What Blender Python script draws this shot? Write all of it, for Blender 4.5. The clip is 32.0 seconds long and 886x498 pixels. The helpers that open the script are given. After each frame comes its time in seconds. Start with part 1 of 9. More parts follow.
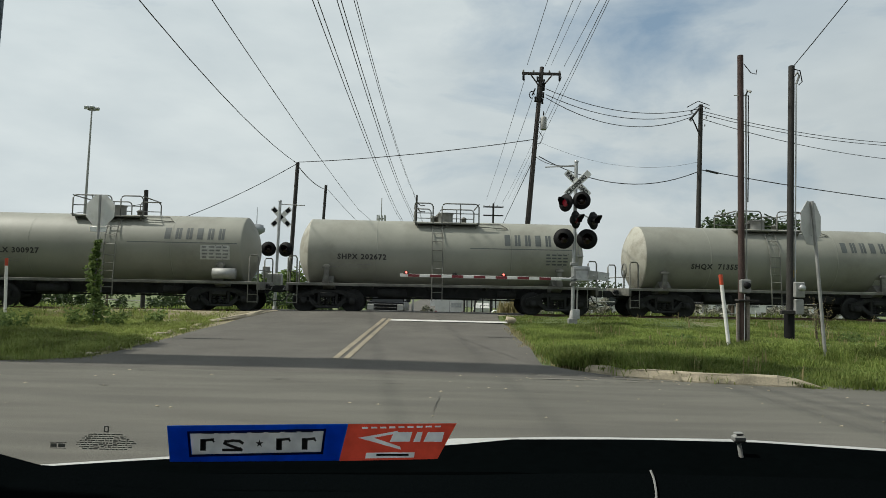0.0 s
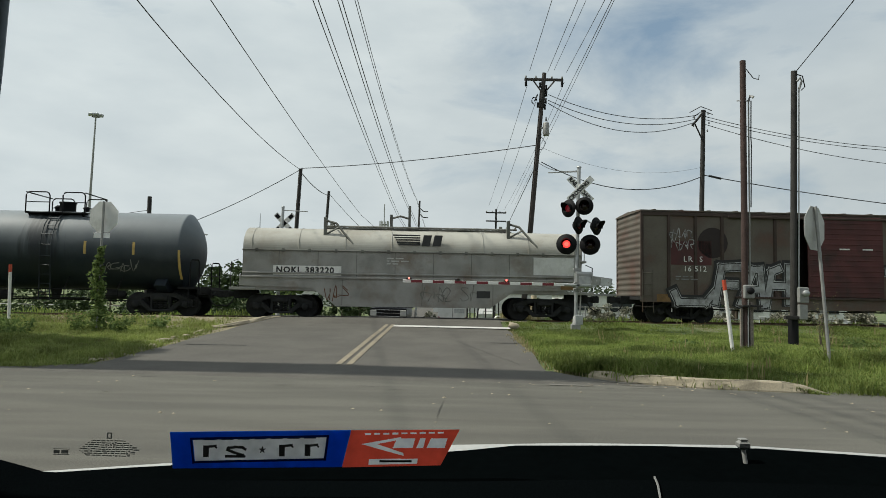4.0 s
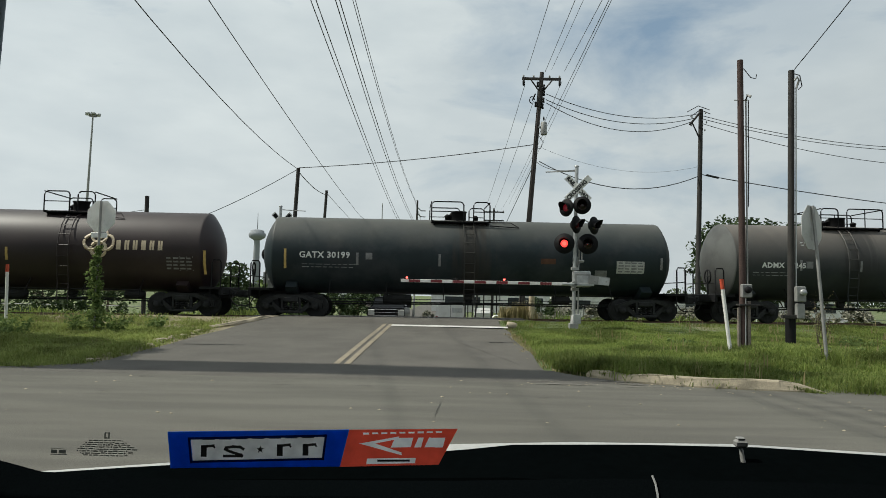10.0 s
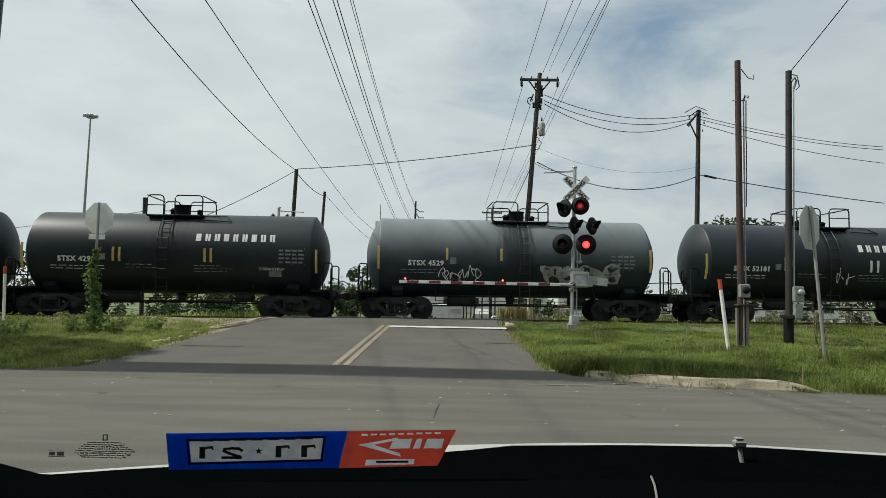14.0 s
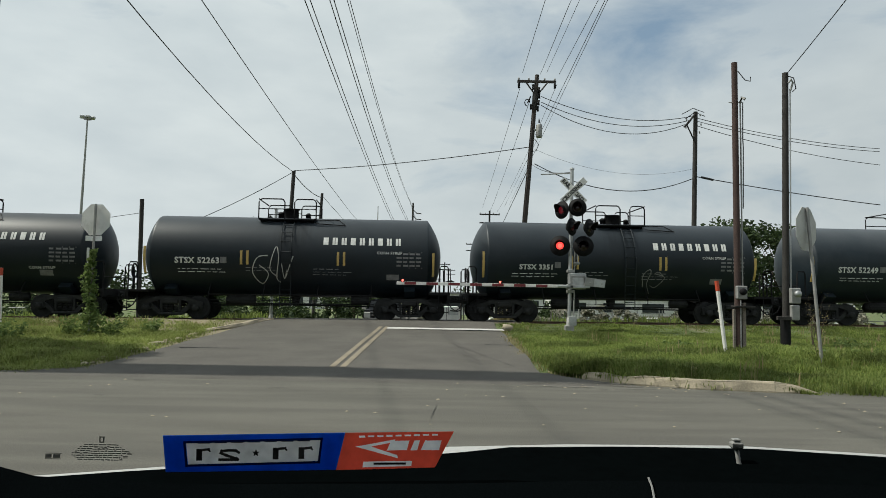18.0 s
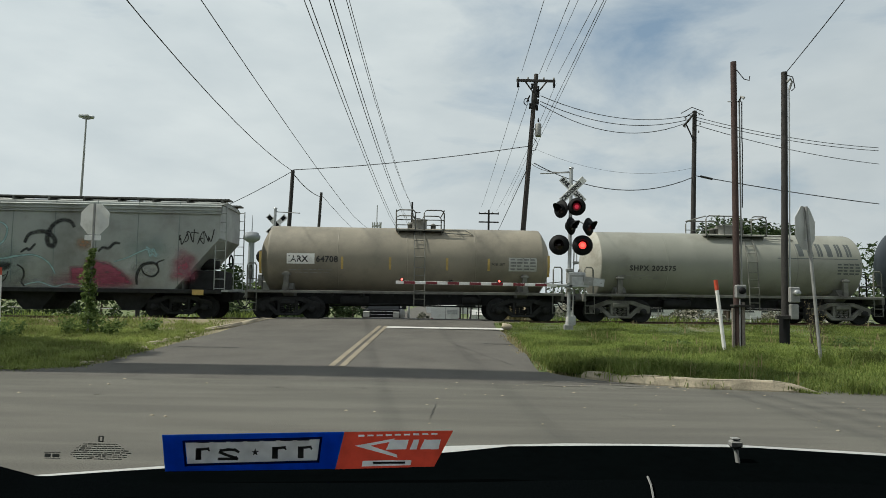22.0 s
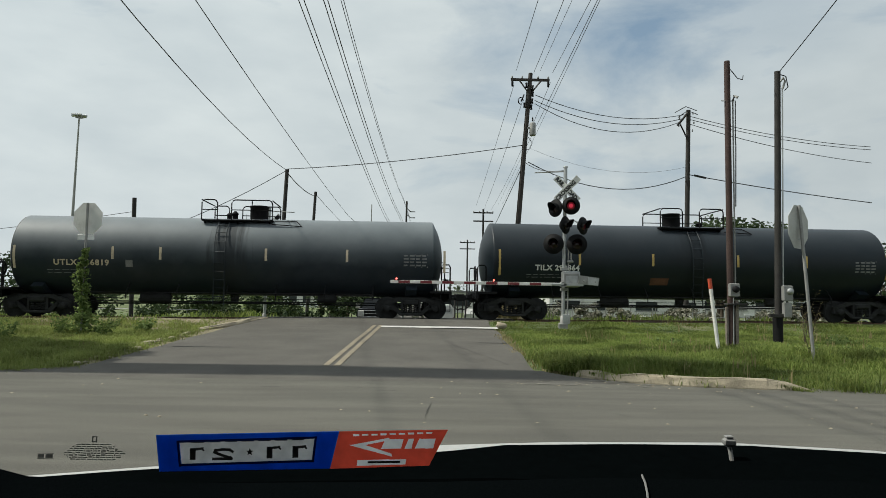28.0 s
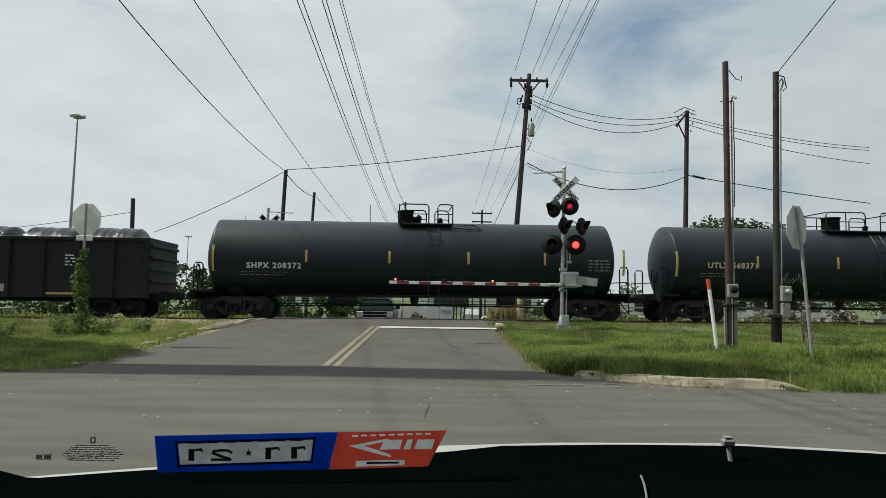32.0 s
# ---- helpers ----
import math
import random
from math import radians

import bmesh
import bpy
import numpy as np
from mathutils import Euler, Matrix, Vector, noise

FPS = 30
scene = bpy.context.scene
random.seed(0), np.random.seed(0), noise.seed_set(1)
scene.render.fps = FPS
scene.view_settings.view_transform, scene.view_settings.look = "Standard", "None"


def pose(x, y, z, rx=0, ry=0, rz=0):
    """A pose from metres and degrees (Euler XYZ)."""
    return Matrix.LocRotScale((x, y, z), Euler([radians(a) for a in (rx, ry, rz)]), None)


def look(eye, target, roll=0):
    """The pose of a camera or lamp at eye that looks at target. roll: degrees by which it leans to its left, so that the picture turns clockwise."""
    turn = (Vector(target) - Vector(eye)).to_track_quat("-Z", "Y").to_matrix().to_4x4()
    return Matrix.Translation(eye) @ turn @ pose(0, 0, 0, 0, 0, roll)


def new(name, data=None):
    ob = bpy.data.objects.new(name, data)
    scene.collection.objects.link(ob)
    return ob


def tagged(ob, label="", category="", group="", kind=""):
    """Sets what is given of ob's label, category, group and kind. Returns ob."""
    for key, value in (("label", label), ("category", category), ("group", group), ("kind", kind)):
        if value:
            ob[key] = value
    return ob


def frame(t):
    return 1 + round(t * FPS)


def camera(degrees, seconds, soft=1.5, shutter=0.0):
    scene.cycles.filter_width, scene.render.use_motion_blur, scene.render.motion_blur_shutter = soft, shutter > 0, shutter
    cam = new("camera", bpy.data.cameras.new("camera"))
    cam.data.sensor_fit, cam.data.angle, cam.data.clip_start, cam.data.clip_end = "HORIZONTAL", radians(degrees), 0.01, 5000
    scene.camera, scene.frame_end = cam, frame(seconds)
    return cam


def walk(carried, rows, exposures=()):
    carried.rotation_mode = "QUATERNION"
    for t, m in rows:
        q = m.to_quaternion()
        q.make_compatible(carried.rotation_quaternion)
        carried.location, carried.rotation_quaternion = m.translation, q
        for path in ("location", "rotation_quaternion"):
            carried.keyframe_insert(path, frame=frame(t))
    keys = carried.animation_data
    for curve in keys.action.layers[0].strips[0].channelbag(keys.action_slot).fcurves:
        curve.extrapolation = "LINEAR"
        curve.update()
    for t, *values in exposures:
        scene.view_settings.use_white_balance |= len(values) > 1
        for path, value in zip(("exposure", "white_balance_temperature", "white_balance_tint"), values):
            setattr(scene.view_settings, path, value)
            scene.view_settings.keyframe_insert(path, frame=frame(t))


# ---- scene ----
EXPO = 0.0
EYE = (0.0, 0.0, 1.4)
cam = camera(66.0, 32.0, soft=0.8)
def cam_pose(pan, tilt, lean):
    a, b = radians(pan), radians(tilt)
    aim = Vector((math.sin(a) * math.cos(b), math.cos(a) * math.cos(b), math.sin(b)))
    return look(EYE, Vector(EYE) + aim * 10, lean)


walk(cam, [(t, cam_pose(p, q, r)) for t, p, q, r in [
    (0, 0.000, 3.508, 1.400), (0.5, -0.035, 3.664, 1.337), (1, -0.099, 3.766, 1.278), (1.5, -0.158, 3.861, 1.251), (2, -0.197, 3.925, 1.238),
    (2.5, -0.227, 3.966, 1.234), (3, -0.275, 3.929, 1.242), (3.5, -0.280, 3.954, 1.296), (5.5, -0.199, 4.040, 1.379), (6, -0.157, 4.014, 1.338),
    (6.5, -0.113, 4.007, 1.352), (7, -0.094, 3.963, 1.325), (7.5, -0.090, 3.962, 1.276), (8, -0.057, 3.980, 1.281), (8.5, -0.070, 3.996, 1.292),
    (9, -0.053, 4.000, 1.304), (9.5, -0.059, 3.973, 1.287), (10, -0.067, 3.939, 1.275), (10.5, -0.056, 3.938, 1.286), (11, -0.009, 3.933, 1.217),
    (11.5, 0.024, 3.971, 1.223), (12, 0.064, 3.993, 1.185), (12.5, 0.082, 3.988, 1.170), (13, 0.099, 3.980, 1.203), (13.5, 0.097, 3.993, 1.171),
    (14, 0.073, 4.020, 1.137), (14.5, 0.074, 4.028, 1.162), (16.5, 0.184, 4.121, 1.160), (17, 0.205, 4.127, 1.161), (17.5, 0.259, 4.140, 1.138),
    (18, 0.287, 4.159, 1.116), (18.5, 0.318, 4.166, 1.106), (19, 0.317, 4.173, 1.083), (19.5, 0.336, 4.141, 1.118), (20, 0.348, 4.121, 1.099),
    (20.5, 0.341, 4.095, 1.057), (21, 0.332, 4.075, 1.083), (21.5, 0.331, 4.092, 1.089), (22, 0.354, 4.092, 1.088), (22.5, 0.441, 4.071, 1.109),
    (23, 0.517, 4.083, 1.102), (23.5, 0.567, 4.067, 1.083), (24, 0.627, 4.068, 1.068), (24.5, 0.687, 4.063, 1.065), (25, 0.746, 4.048, 1.053),
    (25.5, 0.752, 4.026, 1.028), (27.5, 0.794, 4.004, 1.002), (28, 0.810, 4.029, 0.980), (28.5, 0.843, 4.032, 0.950), (29, 0.810, 4.029, 0.980),
    (29.5, 0.815, 4.029, 0.987), (30, 0.855, 4.037, 0.952), (30.5, 0.855, 4.035, 0.970), (31, 0.874, 4.053, 0.947), (31.5, 0.911, 4.077, 0.935),
    (32, 0.912, 4.083, 0.954),
]], exposures=[(0, EXPO, 6380, 4), (32, EXPO, 6380, 4)])

# ---- light ----
SUN_DIR = Vector((0.605, 0.0, -0.796)).normalized()
sun = new("sun", bpy.data.lights.new("sun", "SUN"))
sun.data.energy, sun.data.angle, sun.data.color = 4.5, radians(1.0), (1.0, 0.94, 0.84)
sun.rotation_euler = SUN_DIR.to_track_quat("-Z", "Y").to_euler()

world = bpy.data.worlds.new("sky")
scene.world = world
world.use_nodes = True
wn, wl = world.node_tree.nodes, world.node_tree.links
wn.clear()
w_out = wn.new("ShaderNodeOutputWorld")
w_bg = wn.new("ShaderNodeBackground")
w_sky = wn.new("ShaderNodeTexSky")
w_sky.sky_type, w_sky.sun_disc = "NISHITA", False
w_sky.sun_elevation = math.asin(-SUN_DIR.z)
w_sky.sun_rotation = math.atan2(-SUN_DIR.x, -SUN_DIR.y)
w_sky.dust_density, w_sky.air_density = 2.5, 1.0
w_bg.inputs["Strength"].default_value = 0.1
w_co = wn.new("ShaderNodeTexCoord")
w_map = wn.new("ShaderNodeMapping")
w_map.inputs["Scale"].default_value = (1.6, 1.6, 4.2)
w_map.inputs["Location"].default_value = (0.55, 0.2, 0.9)
w_n1 = wn.new("ShaderNodeTexNoise")
w_n1.inputs["Scale"].default_value, w_n1.inputs["Detail"].default_value = 1.7, 8.0
w_n1.inputs["Roughness"].default_value, w_n1.inputs["Distortion"].default_value = 0.58, 0.35
w_ramp = wn.new("ShaderNodeValToRGB")
w_ramp.color_ramp.elements[0].position, w_ramp.color_ramp.elements[1].position = 0.31, 0.60
w_n2 = wn.new("ShaderNodeTexNoise")
w_n2.inputs["Scale"].default_value, w_n2.inputs["Detail"].default_value = 4.0, 6.0
w_cc = wn.new("ShaderNodeValToRGB")
w_cc.color_ramp.elements[0].position, w_cc.color_ramp.elements[0].color = 0.30, (5.45, 5.85, 6.15, 1)
w_cc.color_ramp.elements[1].position, w_cc.color_ramp.elements[1].color = 0.72, (6.6, 6.9, 7.05, 1)
w_mix = wn.new("ShaderNodeMix")
w_mix.data_type = "RGBA"
w_blue = wn.new("ShaderNodeMix")
w_blue.data_type = "RGBA"
w_blue.inputs["Factor"].default_value = 0.55
w_blue.inputs["B"].default_value = (3.0, 4.05, 5.15, 1)
# thin haze: clouds close up towards the horizon
w_sep = wn.new("ShaderNodeSeparateXYZ")
w_hz = wn.new("ShaderNodeMapRange")
w_hz.inputs["From Min"].default_value, w_hz.inputs["From Max"].default_value = 0.0, 0.42
w_hz.inputs["To Min"].default_value, w_hz.inputs["To Max"].default_value = 0.95, 0.0
w_add = wn.new("ShaderNodeMath")
w_add.operation, w_add.use_clamp = "ADD", True
wl.new(w_co.outputs["Generated"], w_map.inputs["Vector"])
wl.new(w_map.outputs["Vector"], w_n1.inputs["Vector"])
wl.new(w_map.outputs["Vector"], w_n2.inputs["Vector"])
wl.new(w_n1.outputs["Fac"], w_ramp.inputs["Fac"])
wl.new(w_n2.outputs["Fac"], w_cc.inputs["Fac"])
wl.new(w_co.outputs["Generated"], w_sep.inputs["Vector"])
wl.new(w_sep.outputs["Z"], w_hz.inputs["Value"])
w_veil = wn.new("ShaderNodeMapRange")
w_veil.inputs["From Min"].default_value, w_veil.inputs["From Max"].default_value = 0.12, 0.62
w_veil.inputs["To Min"].default_value, w_veil.inputs["To Max"].default_value = 0.0, 0.75
w_sum = wn.new("ShaderNodeMath")
w_sum.operation = "ADD"
wl.new(w_ramp.outputs["Color"], w_sum.inputs[0])
wl.new(w_veil.outputs["Result"], w_sum.inputs[1])
# the cloud sheet thins out towards the high north-east
w_gap = wn.new("ShaderNodeVectorMath")
w_gap.operation = "DOT_PRODUCT"
w_gap.inputs[1].default_value = Vector((0.38, 1.0, 0.46)).normalized()
w_thin = wn.new("ShaderNodeMapRange")
w_thin.inputs["From Min"].default_value, w_thin.inputs["From Max"].default_value = 0.93, 1.0
w_thin.inputs["To Min"].default_value, w_thin.inputs["To Max"].default_value = 0.0, 0.50
w_less = wn.new("ShaderNodeMath")
w_less.operation = "SUBTRACT"
wl.new(w_co.outputs["Generated"], w_gap.inputs[0])
wl.new(w_gap.outputs["Value"], w_thin.inputs["Value"])
wl.new(w_sum.outputs["Value"], w_less.inputs[0])
wl.new(w_thin.outputs["Result"], w_less.inputs[1])
wl.new(w_less.outputs["Value"], w_add.inputs[0])
wl.new(w_hz.outputs["Result"], w_add.inputs[1])
wl.new(w_sky.outputs["Color"], w_blue.inputs["A"])
wl.new(w_blue.outputs["Result"], w_mix.inputs["A"])
# thin cloud is brighter towards the sun
w_dot = wn.new("ShaderNodeVectorMath")
w_dot.operation = "DOT_PRODUCT"
w_dot.inputs[1].default_value = -SUN_DIR
w_glow = wn.new("ShaderNodeMapRange")
w_glow.inputs["From Min"].default_value, w_glow.inputs["From Max"].default_value = -0.2, 1.0
w_glow.inputs["To Min"].default_value, w_glow.inputs["To Max"].default_value = 0.92, 1.22
w_lit = wn.new("ShaderNodeVectorMath")
w_lit.operation = "SCALE"
wl.new(w_co.outputs["Generated"], w_dot.inputs[0])
wl.new(w_dot.outputs["Value"], w_glow.inputs["Value"])
wl.new(w_dot.outputs["Value"], w_veil.inputs["Value"])
wl.new(w_cc.outputs["Color"], w_lit.inputs[0])
wl.new(w_glow.outputs["Result"], w_lit.inputs["Scale"])
wl.new(w_lit.outputs["Vector"], w_mix.inputs["B"])
wl.new(w_add.outputs["Value"], w_mix.inputs["Factor"])
wl.new(w_mix.outputs["Result"], w_bg.inputs["Color"])
wl.new(w_bg.outputs["Background"], w_out.inputs["Surface"])


# ---- materials ----
def mat(name, col, rough=0.6, metal=0.0, var=0.25, scale=3.0, fine=0.12, bump=0.0, bscale=60.0, col2=None, dirt=None, dscale=0.7, dlo=0.5, dhi=0.7, spec=0.4, tint=0.0, trans=0.0, dust_sheen=None, streak=0.0, spill=None):
    """A surface with colour variation at two sizes, stains of a second colour, and fine relief."""
    m = bpy.data.materials.new(name)
    m.use_nodes = True
    nt = m.node_tree
    n, l = nt.nodes, nt.links
    b = n["Principled BSDF"]
    b.inputs["Roughness"].default_value, b.inputs["Metallic"].default_value = rough, metal
    b.inputs["Specular IOR Level"].default_value = spec
    co = n.new("ShaderNodeTexCoord")
    big = n.new("ShaderNodeTexNoise")
    big.inputs["Scale"].default_value, big.inputs["Detail"].default_value = scale, 6
    wide = co.outputs["Object"]
    if streak:
        # wear drawn out along the line of traffic
        mp = n.new("ShaderNodeMapping")
        mp.inputs["Scale"].default_value = (streak, 1.0, 1.0)
        l.new(wide, mp.inputs["Vector"])
        wide = mp.outputs["Vector"]
    l.new(wide, big.inputs["Vector"])
    small = n.new("ShaderNodeTexNoise")
    small.inputs["Scale"].default_value, small.inputs["Detail"].default_value = bscale, 4
    l.new(co.outputs["Object"], small.inputs["Vector"])
    c2 = col2 or tuple(c * (1 - var) for c in col)
    mx = n.new("ShaderNodeMix")
    mx.data_type = "RGBA"
    mx.inputs["A"].default_value, mx.inputs["B"].default_value = (*col, 1), (*c2, 1)
    rp = n.new("ShaderNodeValToRGB")
    rp.color_ramp.elements[0].position, rp.color_ramp.elements[1].position = 0.35, 0.68
    l.new(big.outputs["Fac"], rp.inputs["Fac"])
    l.new(rp.outputs["Color"], mx.inputs["Factor"])
    out = mx.outputs["Result"]
    if dirt:
        dn = n.new("ShaderNodeTexNoise")
        dn.inputs["Scale"].default_value, dn.inputs["Detail"].default_value, dn.inputs["Roughness"].default_value = dscale, 9, 0.65
        l.new(wide, dn.inputs["Vector"])
        dr = n.new("ShaderNodeValToRGB")
        dr.color_ramp.elements[0].position, dr.color_ramp.elements[1].position = dlo, dhi
        l.new(dn.outputs["Fac"], dr.inputs["Fac"])
        dm = n.new("ShaderNodeMix")
        dm.data_type = "RGBA"
        dm.inputs["B"].default_value = (*dirt, 1)
        l.new(out, dm.inputs["A"])
        l.new(dr.outputs["Color"], dm.inputs["Factor"])
        out = dm.outputs["Result"]
    if dust_sheen:
        # settled grey dust plus the lit top's sheen put into the colour, patchy, streaked
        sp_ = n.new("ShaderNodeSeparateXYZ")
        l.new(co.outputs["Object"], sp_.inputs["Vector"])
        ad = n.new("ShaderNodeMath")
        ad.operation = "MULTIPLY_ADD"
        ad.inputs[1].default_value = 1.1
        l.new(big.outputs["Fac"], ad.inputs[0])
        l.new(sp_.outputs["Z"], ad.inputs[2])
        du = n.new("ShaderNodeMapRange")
        du.inputs["From Min"].default_value, du.inputs["From Max"].default_value = dust_sheen[1] + 0.55, dust_sheen[2] + 0.55
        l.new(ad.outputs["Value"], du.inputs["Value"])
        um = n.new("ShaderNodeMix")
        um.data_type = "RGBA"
        um.inputs["B"].default_value = (*dust_sheen[0], 1)
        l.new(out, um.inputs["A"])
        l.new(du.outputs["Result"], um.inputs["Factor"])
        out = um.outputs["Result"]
    if spill:
        # cargo spilt at the filling dome and run down the flanks
        sx = n.new("ShaderNodeSeparateXYZ")
        l.new(co.outputs["Object"], sx.inputs["Vector"])
        run = n.new("ShaderNodeMapping")
        run.inputs["Scale"].default_value = (3.0, 0.3, 0.3)
        l.new(co.outputs["Object"], run.inputs["Vector"])
        rn = n.new("ShaderNodeTexNoise")
        rn.inputs["Scale"].default_value, rn.inputs["Detail"].default_value = 2.0, 4
        l.new(run.outputs["Vector"], rn.inputs["Vector"])
        ab = n.new("ShaderNodeMath")
        ab.operation = "ABSOLUTE"
        l.new(sx.outputs["X"], ab.inputs[0])
        ad2 = n.new("ShaderNodeMath")
        ad2.operation = "MULTIPLY_ADD"
        ad2.inputs[1].default_value = 1.6
        l.new(rn.outputs["Fac"], ad2.inputs[0])
        l.new(ab.outputs["Value"], ad2.inputs[2])
        sr = n.new("ShaderNodeMapRange")
        sr.inputs["From Min"].default_value, sr.inputs["From Max"].default_value = 1.05, 1.5
        sr.inputs["To Min"].default_value, sr.inputs["To Max"].default_value = spill[1], 0.0
        l.new(ad2.outputs["Value"], sr.inputs["Value"])
        sm = n.new("ShaderNodeMix")
        sm.data_type = "RGBA"
        sm.inputs["B"].default_value = (*spill[0], 1)
        l.new(out, sm.inputs["A"])
        l.new(sr.outputs["Result"], sm.inputs["Factor"])
        out = sm.outputs["Result"]
    hs = n.new("ShaderNodeHueSaturation")
    l.new(out, hs.inputs["Color"])
    mr = n.new("ShaderNodeMapRange")
    mr.inputs["From Min"].default_value, mr.inputs["From Max"].default_value = 0.3, 0.7
    mr.inputs["To Min"].default_value, mr.inputs["To Max"].default_value = 1 - fine, 1 + fine
    l.new(small.outputs["Fac"], mr.inputs["Value"])
    val = mr.outputs["Result"]
    if tint:
        oi = n.new("ShaderNodeObjectInfo")
        m2 = n.new("ShaderNodeMapRange")
        m2.inputs["To Min"].default_value, m2.inputs["To Max"].default_value = 1 - tint, 1 + tint
        l.new(oi.outputs["Random"], m2.inputs["Value"])
        mu = n.new("ShaderNodeMath")
        mu.operation = "MULTIPLY"
        l.new(val, mu.inputs[0])
        l.new(m2.outputs["Result"], mu.inputs[1])
        val = mu.outputs["Value"]
    l.new(val, hs.inputs["Value"])
    l.new(hs.outputs["Color"], b.inputs["Base Color"])
    if bump:
        bp = n.new("ShaderNodeBump")
        bp.inputs["Strength"].default_value, bp.inputs["Distance"].default_value = bump, 0.02
        l.new(small.outputs["Fac"], bp.inputs["Height"])
        l.new(bp.outputs["Normal"], b.inputs["Normal"])
    if trans:
        tl = n.new("ShaderNodeBsdfTranslucent")
        l.new(hs.outputs["Color"], tl.inputs["Color"])
        ms = n.new("ShaderNodeMixShader")
        ms.inputs["Fac"].default_value = trans
        l.new(b.outputs["BSDF"], ms.inputs[1])
        l.new(tl.outputs["BSDF"], ms.inputs[2])
        l.new(ms.outputs["Shader"], n["Material Output"].inputs["Surface"])
    return m


def glow(name, col, power):
    m = mat(name, tuple(c * 0.12 for c in col), 0.3)
    b = m.node_tree.nodes["Principled BSDF"]
    b.inputs["Emission Color"].default_value, b.inputs["Emission Strength"].default_value = (*col, 1), power
    return m


def island_mat(name, a, b_, rough=0.8, hue=0.04, trans=0.0, patch=0.0):
    """Leaves and blades: each loose piece takes a shade of its own."""
    m = bpy.data.materials.new(name)
    m.use_nodes = True
    n, l = m.node_tree.nodes, m.node_tree.links
    b = n["Principled BSDF"]
    g = n.new("ShaderNodeNewGeometry")
    mx = n.new("ShaderNodeMix")
    mx.data_type = "RGBA"
    mx.inputs["A"].default_value, mx.inputs["B"].default_value = (*a, 1), (*b_, 1)
    l.new(g.outputs["Random Per Island"], mx.inputs["Factor"])
    out = mx.outputs["Result"]
    if patch:
        co = n.new("ShaderNodeTexCoord")
        no = n.new("ShaderNodeTexNoise")
        no.inputs["Scale"].default_value, no.inputs["Detail"].default_value = 0.75, 4
        l.new(co.outputs["Object"], no.inputs["Vector"])
        mr = n.new("ShaderNodeMapRange")
        mr.inputs["From Min"].default_value, mr.inputs["From Max"].default_value = 0.38, 0.62
        mr.inputs["To Min"].default_value, mr.inputs["To Max"].default_value = 1 - patch, 1 + patch * 0.35
        hs = n.new("ShaderNodeHueSaturation")
        l.new(no.outputs["Fac"], mr.inputs["Value"])
        l.new(mr.outputs["Result"], hs.inputs["Value"])
        l.new(out, hs.inputs["Color"])
        out = hs.outputs["Color"]
    l.new(out, b.inputs["Base Color"])
    b.inputs["Roughness"].default_value = rough
    b.inputs["Specular IOR Level"].default_value = 0.25
    if trans:
        t = n.new("ShaderNodeBsdfTranslucent")
        l.new(out, t.inputs["Color"])
        ms = n.new("ShaderNodeMixShader")
        ms.inputs["Fac"].default_value = trans
        l.new(b.outputs["BSDF"], ms.inputs[1])
        l.new(t.outputs["BSDF"], ms.inputs[2])
        l.new(ms.outputs["Shader"], n["Material Output"].inputs["Surface"])
    return m


ASPHALT = mat("asphalt_road", (0.090, 0.084, 0.075), 0.9, var=0.2, scale=1.1, fine=0.28, bump=0.35, bscale=60, dirt=(0.112, 0.105, 0.092), dscale=0.35, dlo=0.5, dhi=0.75, spec=0.25)
ASPHALT_OLD = mat("asphalt_worn", (0.108, 0.103, 0.089), 0.92, var=0.24, scale=2.2, fine=0.3, bump=0.4, bscale=70, dirt=(0.080, 0.077, 0.068), dscale=1.1, dlo=0.48, dhi=0.74, spec=0.25, streak=0.16)
ASPHALT_NEW = mat("asphalt_tar", (0.026, 0.027, 0.026), 0.85, var=0.2, scale=1.5, fine=0.25, bump=0.3, bscale=90, spec=0.2)
CONCRETE = mat("concrete", (0.36, 0.31, 0.225), 0.85, var=0.3, scale=2.0, fine=0.15, bump=0.4, bscale=40, dirt=(0.16, 0.14, 0.10), dscale=1.5)
DIRT = mat("ground_soil", (0.095, 0.118, 0.042), 0.95, scale=0.9, col2=(0.07, 0.098, 0.03), fine=0.3, bump=0.6, bscale=25, dirt=(0.20, 0.17, 0.12), dscale=0.3, dlo=0.55, dhi=0.7)
BALLAST = mat("ballast_stone", (0.17, 0.16, 0.145), 0.95, var=0.5, scale=9, fine=0.45, bump=1.0, bscale=28)
RAIL = mat("rail_steel", (0.16, 0.10, 0.07), 0.6, 0.5, scale=4, fine=0.2)
TIE = mat("tie_timber", (0.075, 0.06, 0.05), 0.9, scale=3, bump=0.4, bscale=30, tint=0.25)
YELLOW_LINE = mat("yellow_paint", (0.24, 0.203, 0.145), 0.75, var=0.35, scale=2.2, fine=0.2, dirt=(0.10, 0.095, 0.085), dscale=3, dlo=0.55, dhi=0.72)
WHITE_LINE = mat("white_paint", (0.52, 0.51, 0.485), 0.75, var=0.25, scale=2.2, fine=0.15, dirt=(0.2, 0.2, 0.19), dscale=2.5, dlo=0.6, dhi=0.75)
POLE_WOOD = mat("pole_timber", (0.056, 0.047, 0.043), 0.85, var=0.4, scale=3, fine=0.3, bump=0.5, bscale=40)
POLE_DARK = mat("pole_dark_timber", (0.035, 0.032, 0.03), 0.85, var=0.4, scale=3, fine=0.3, bump=0.5, bscale=40)
POLE_RED = mat("pole_reddish_timber", (0.064, 0.039, 0.034), 0.85, var=0.45, scale=2, fine=0.3, bump=0.5, bscale=40)
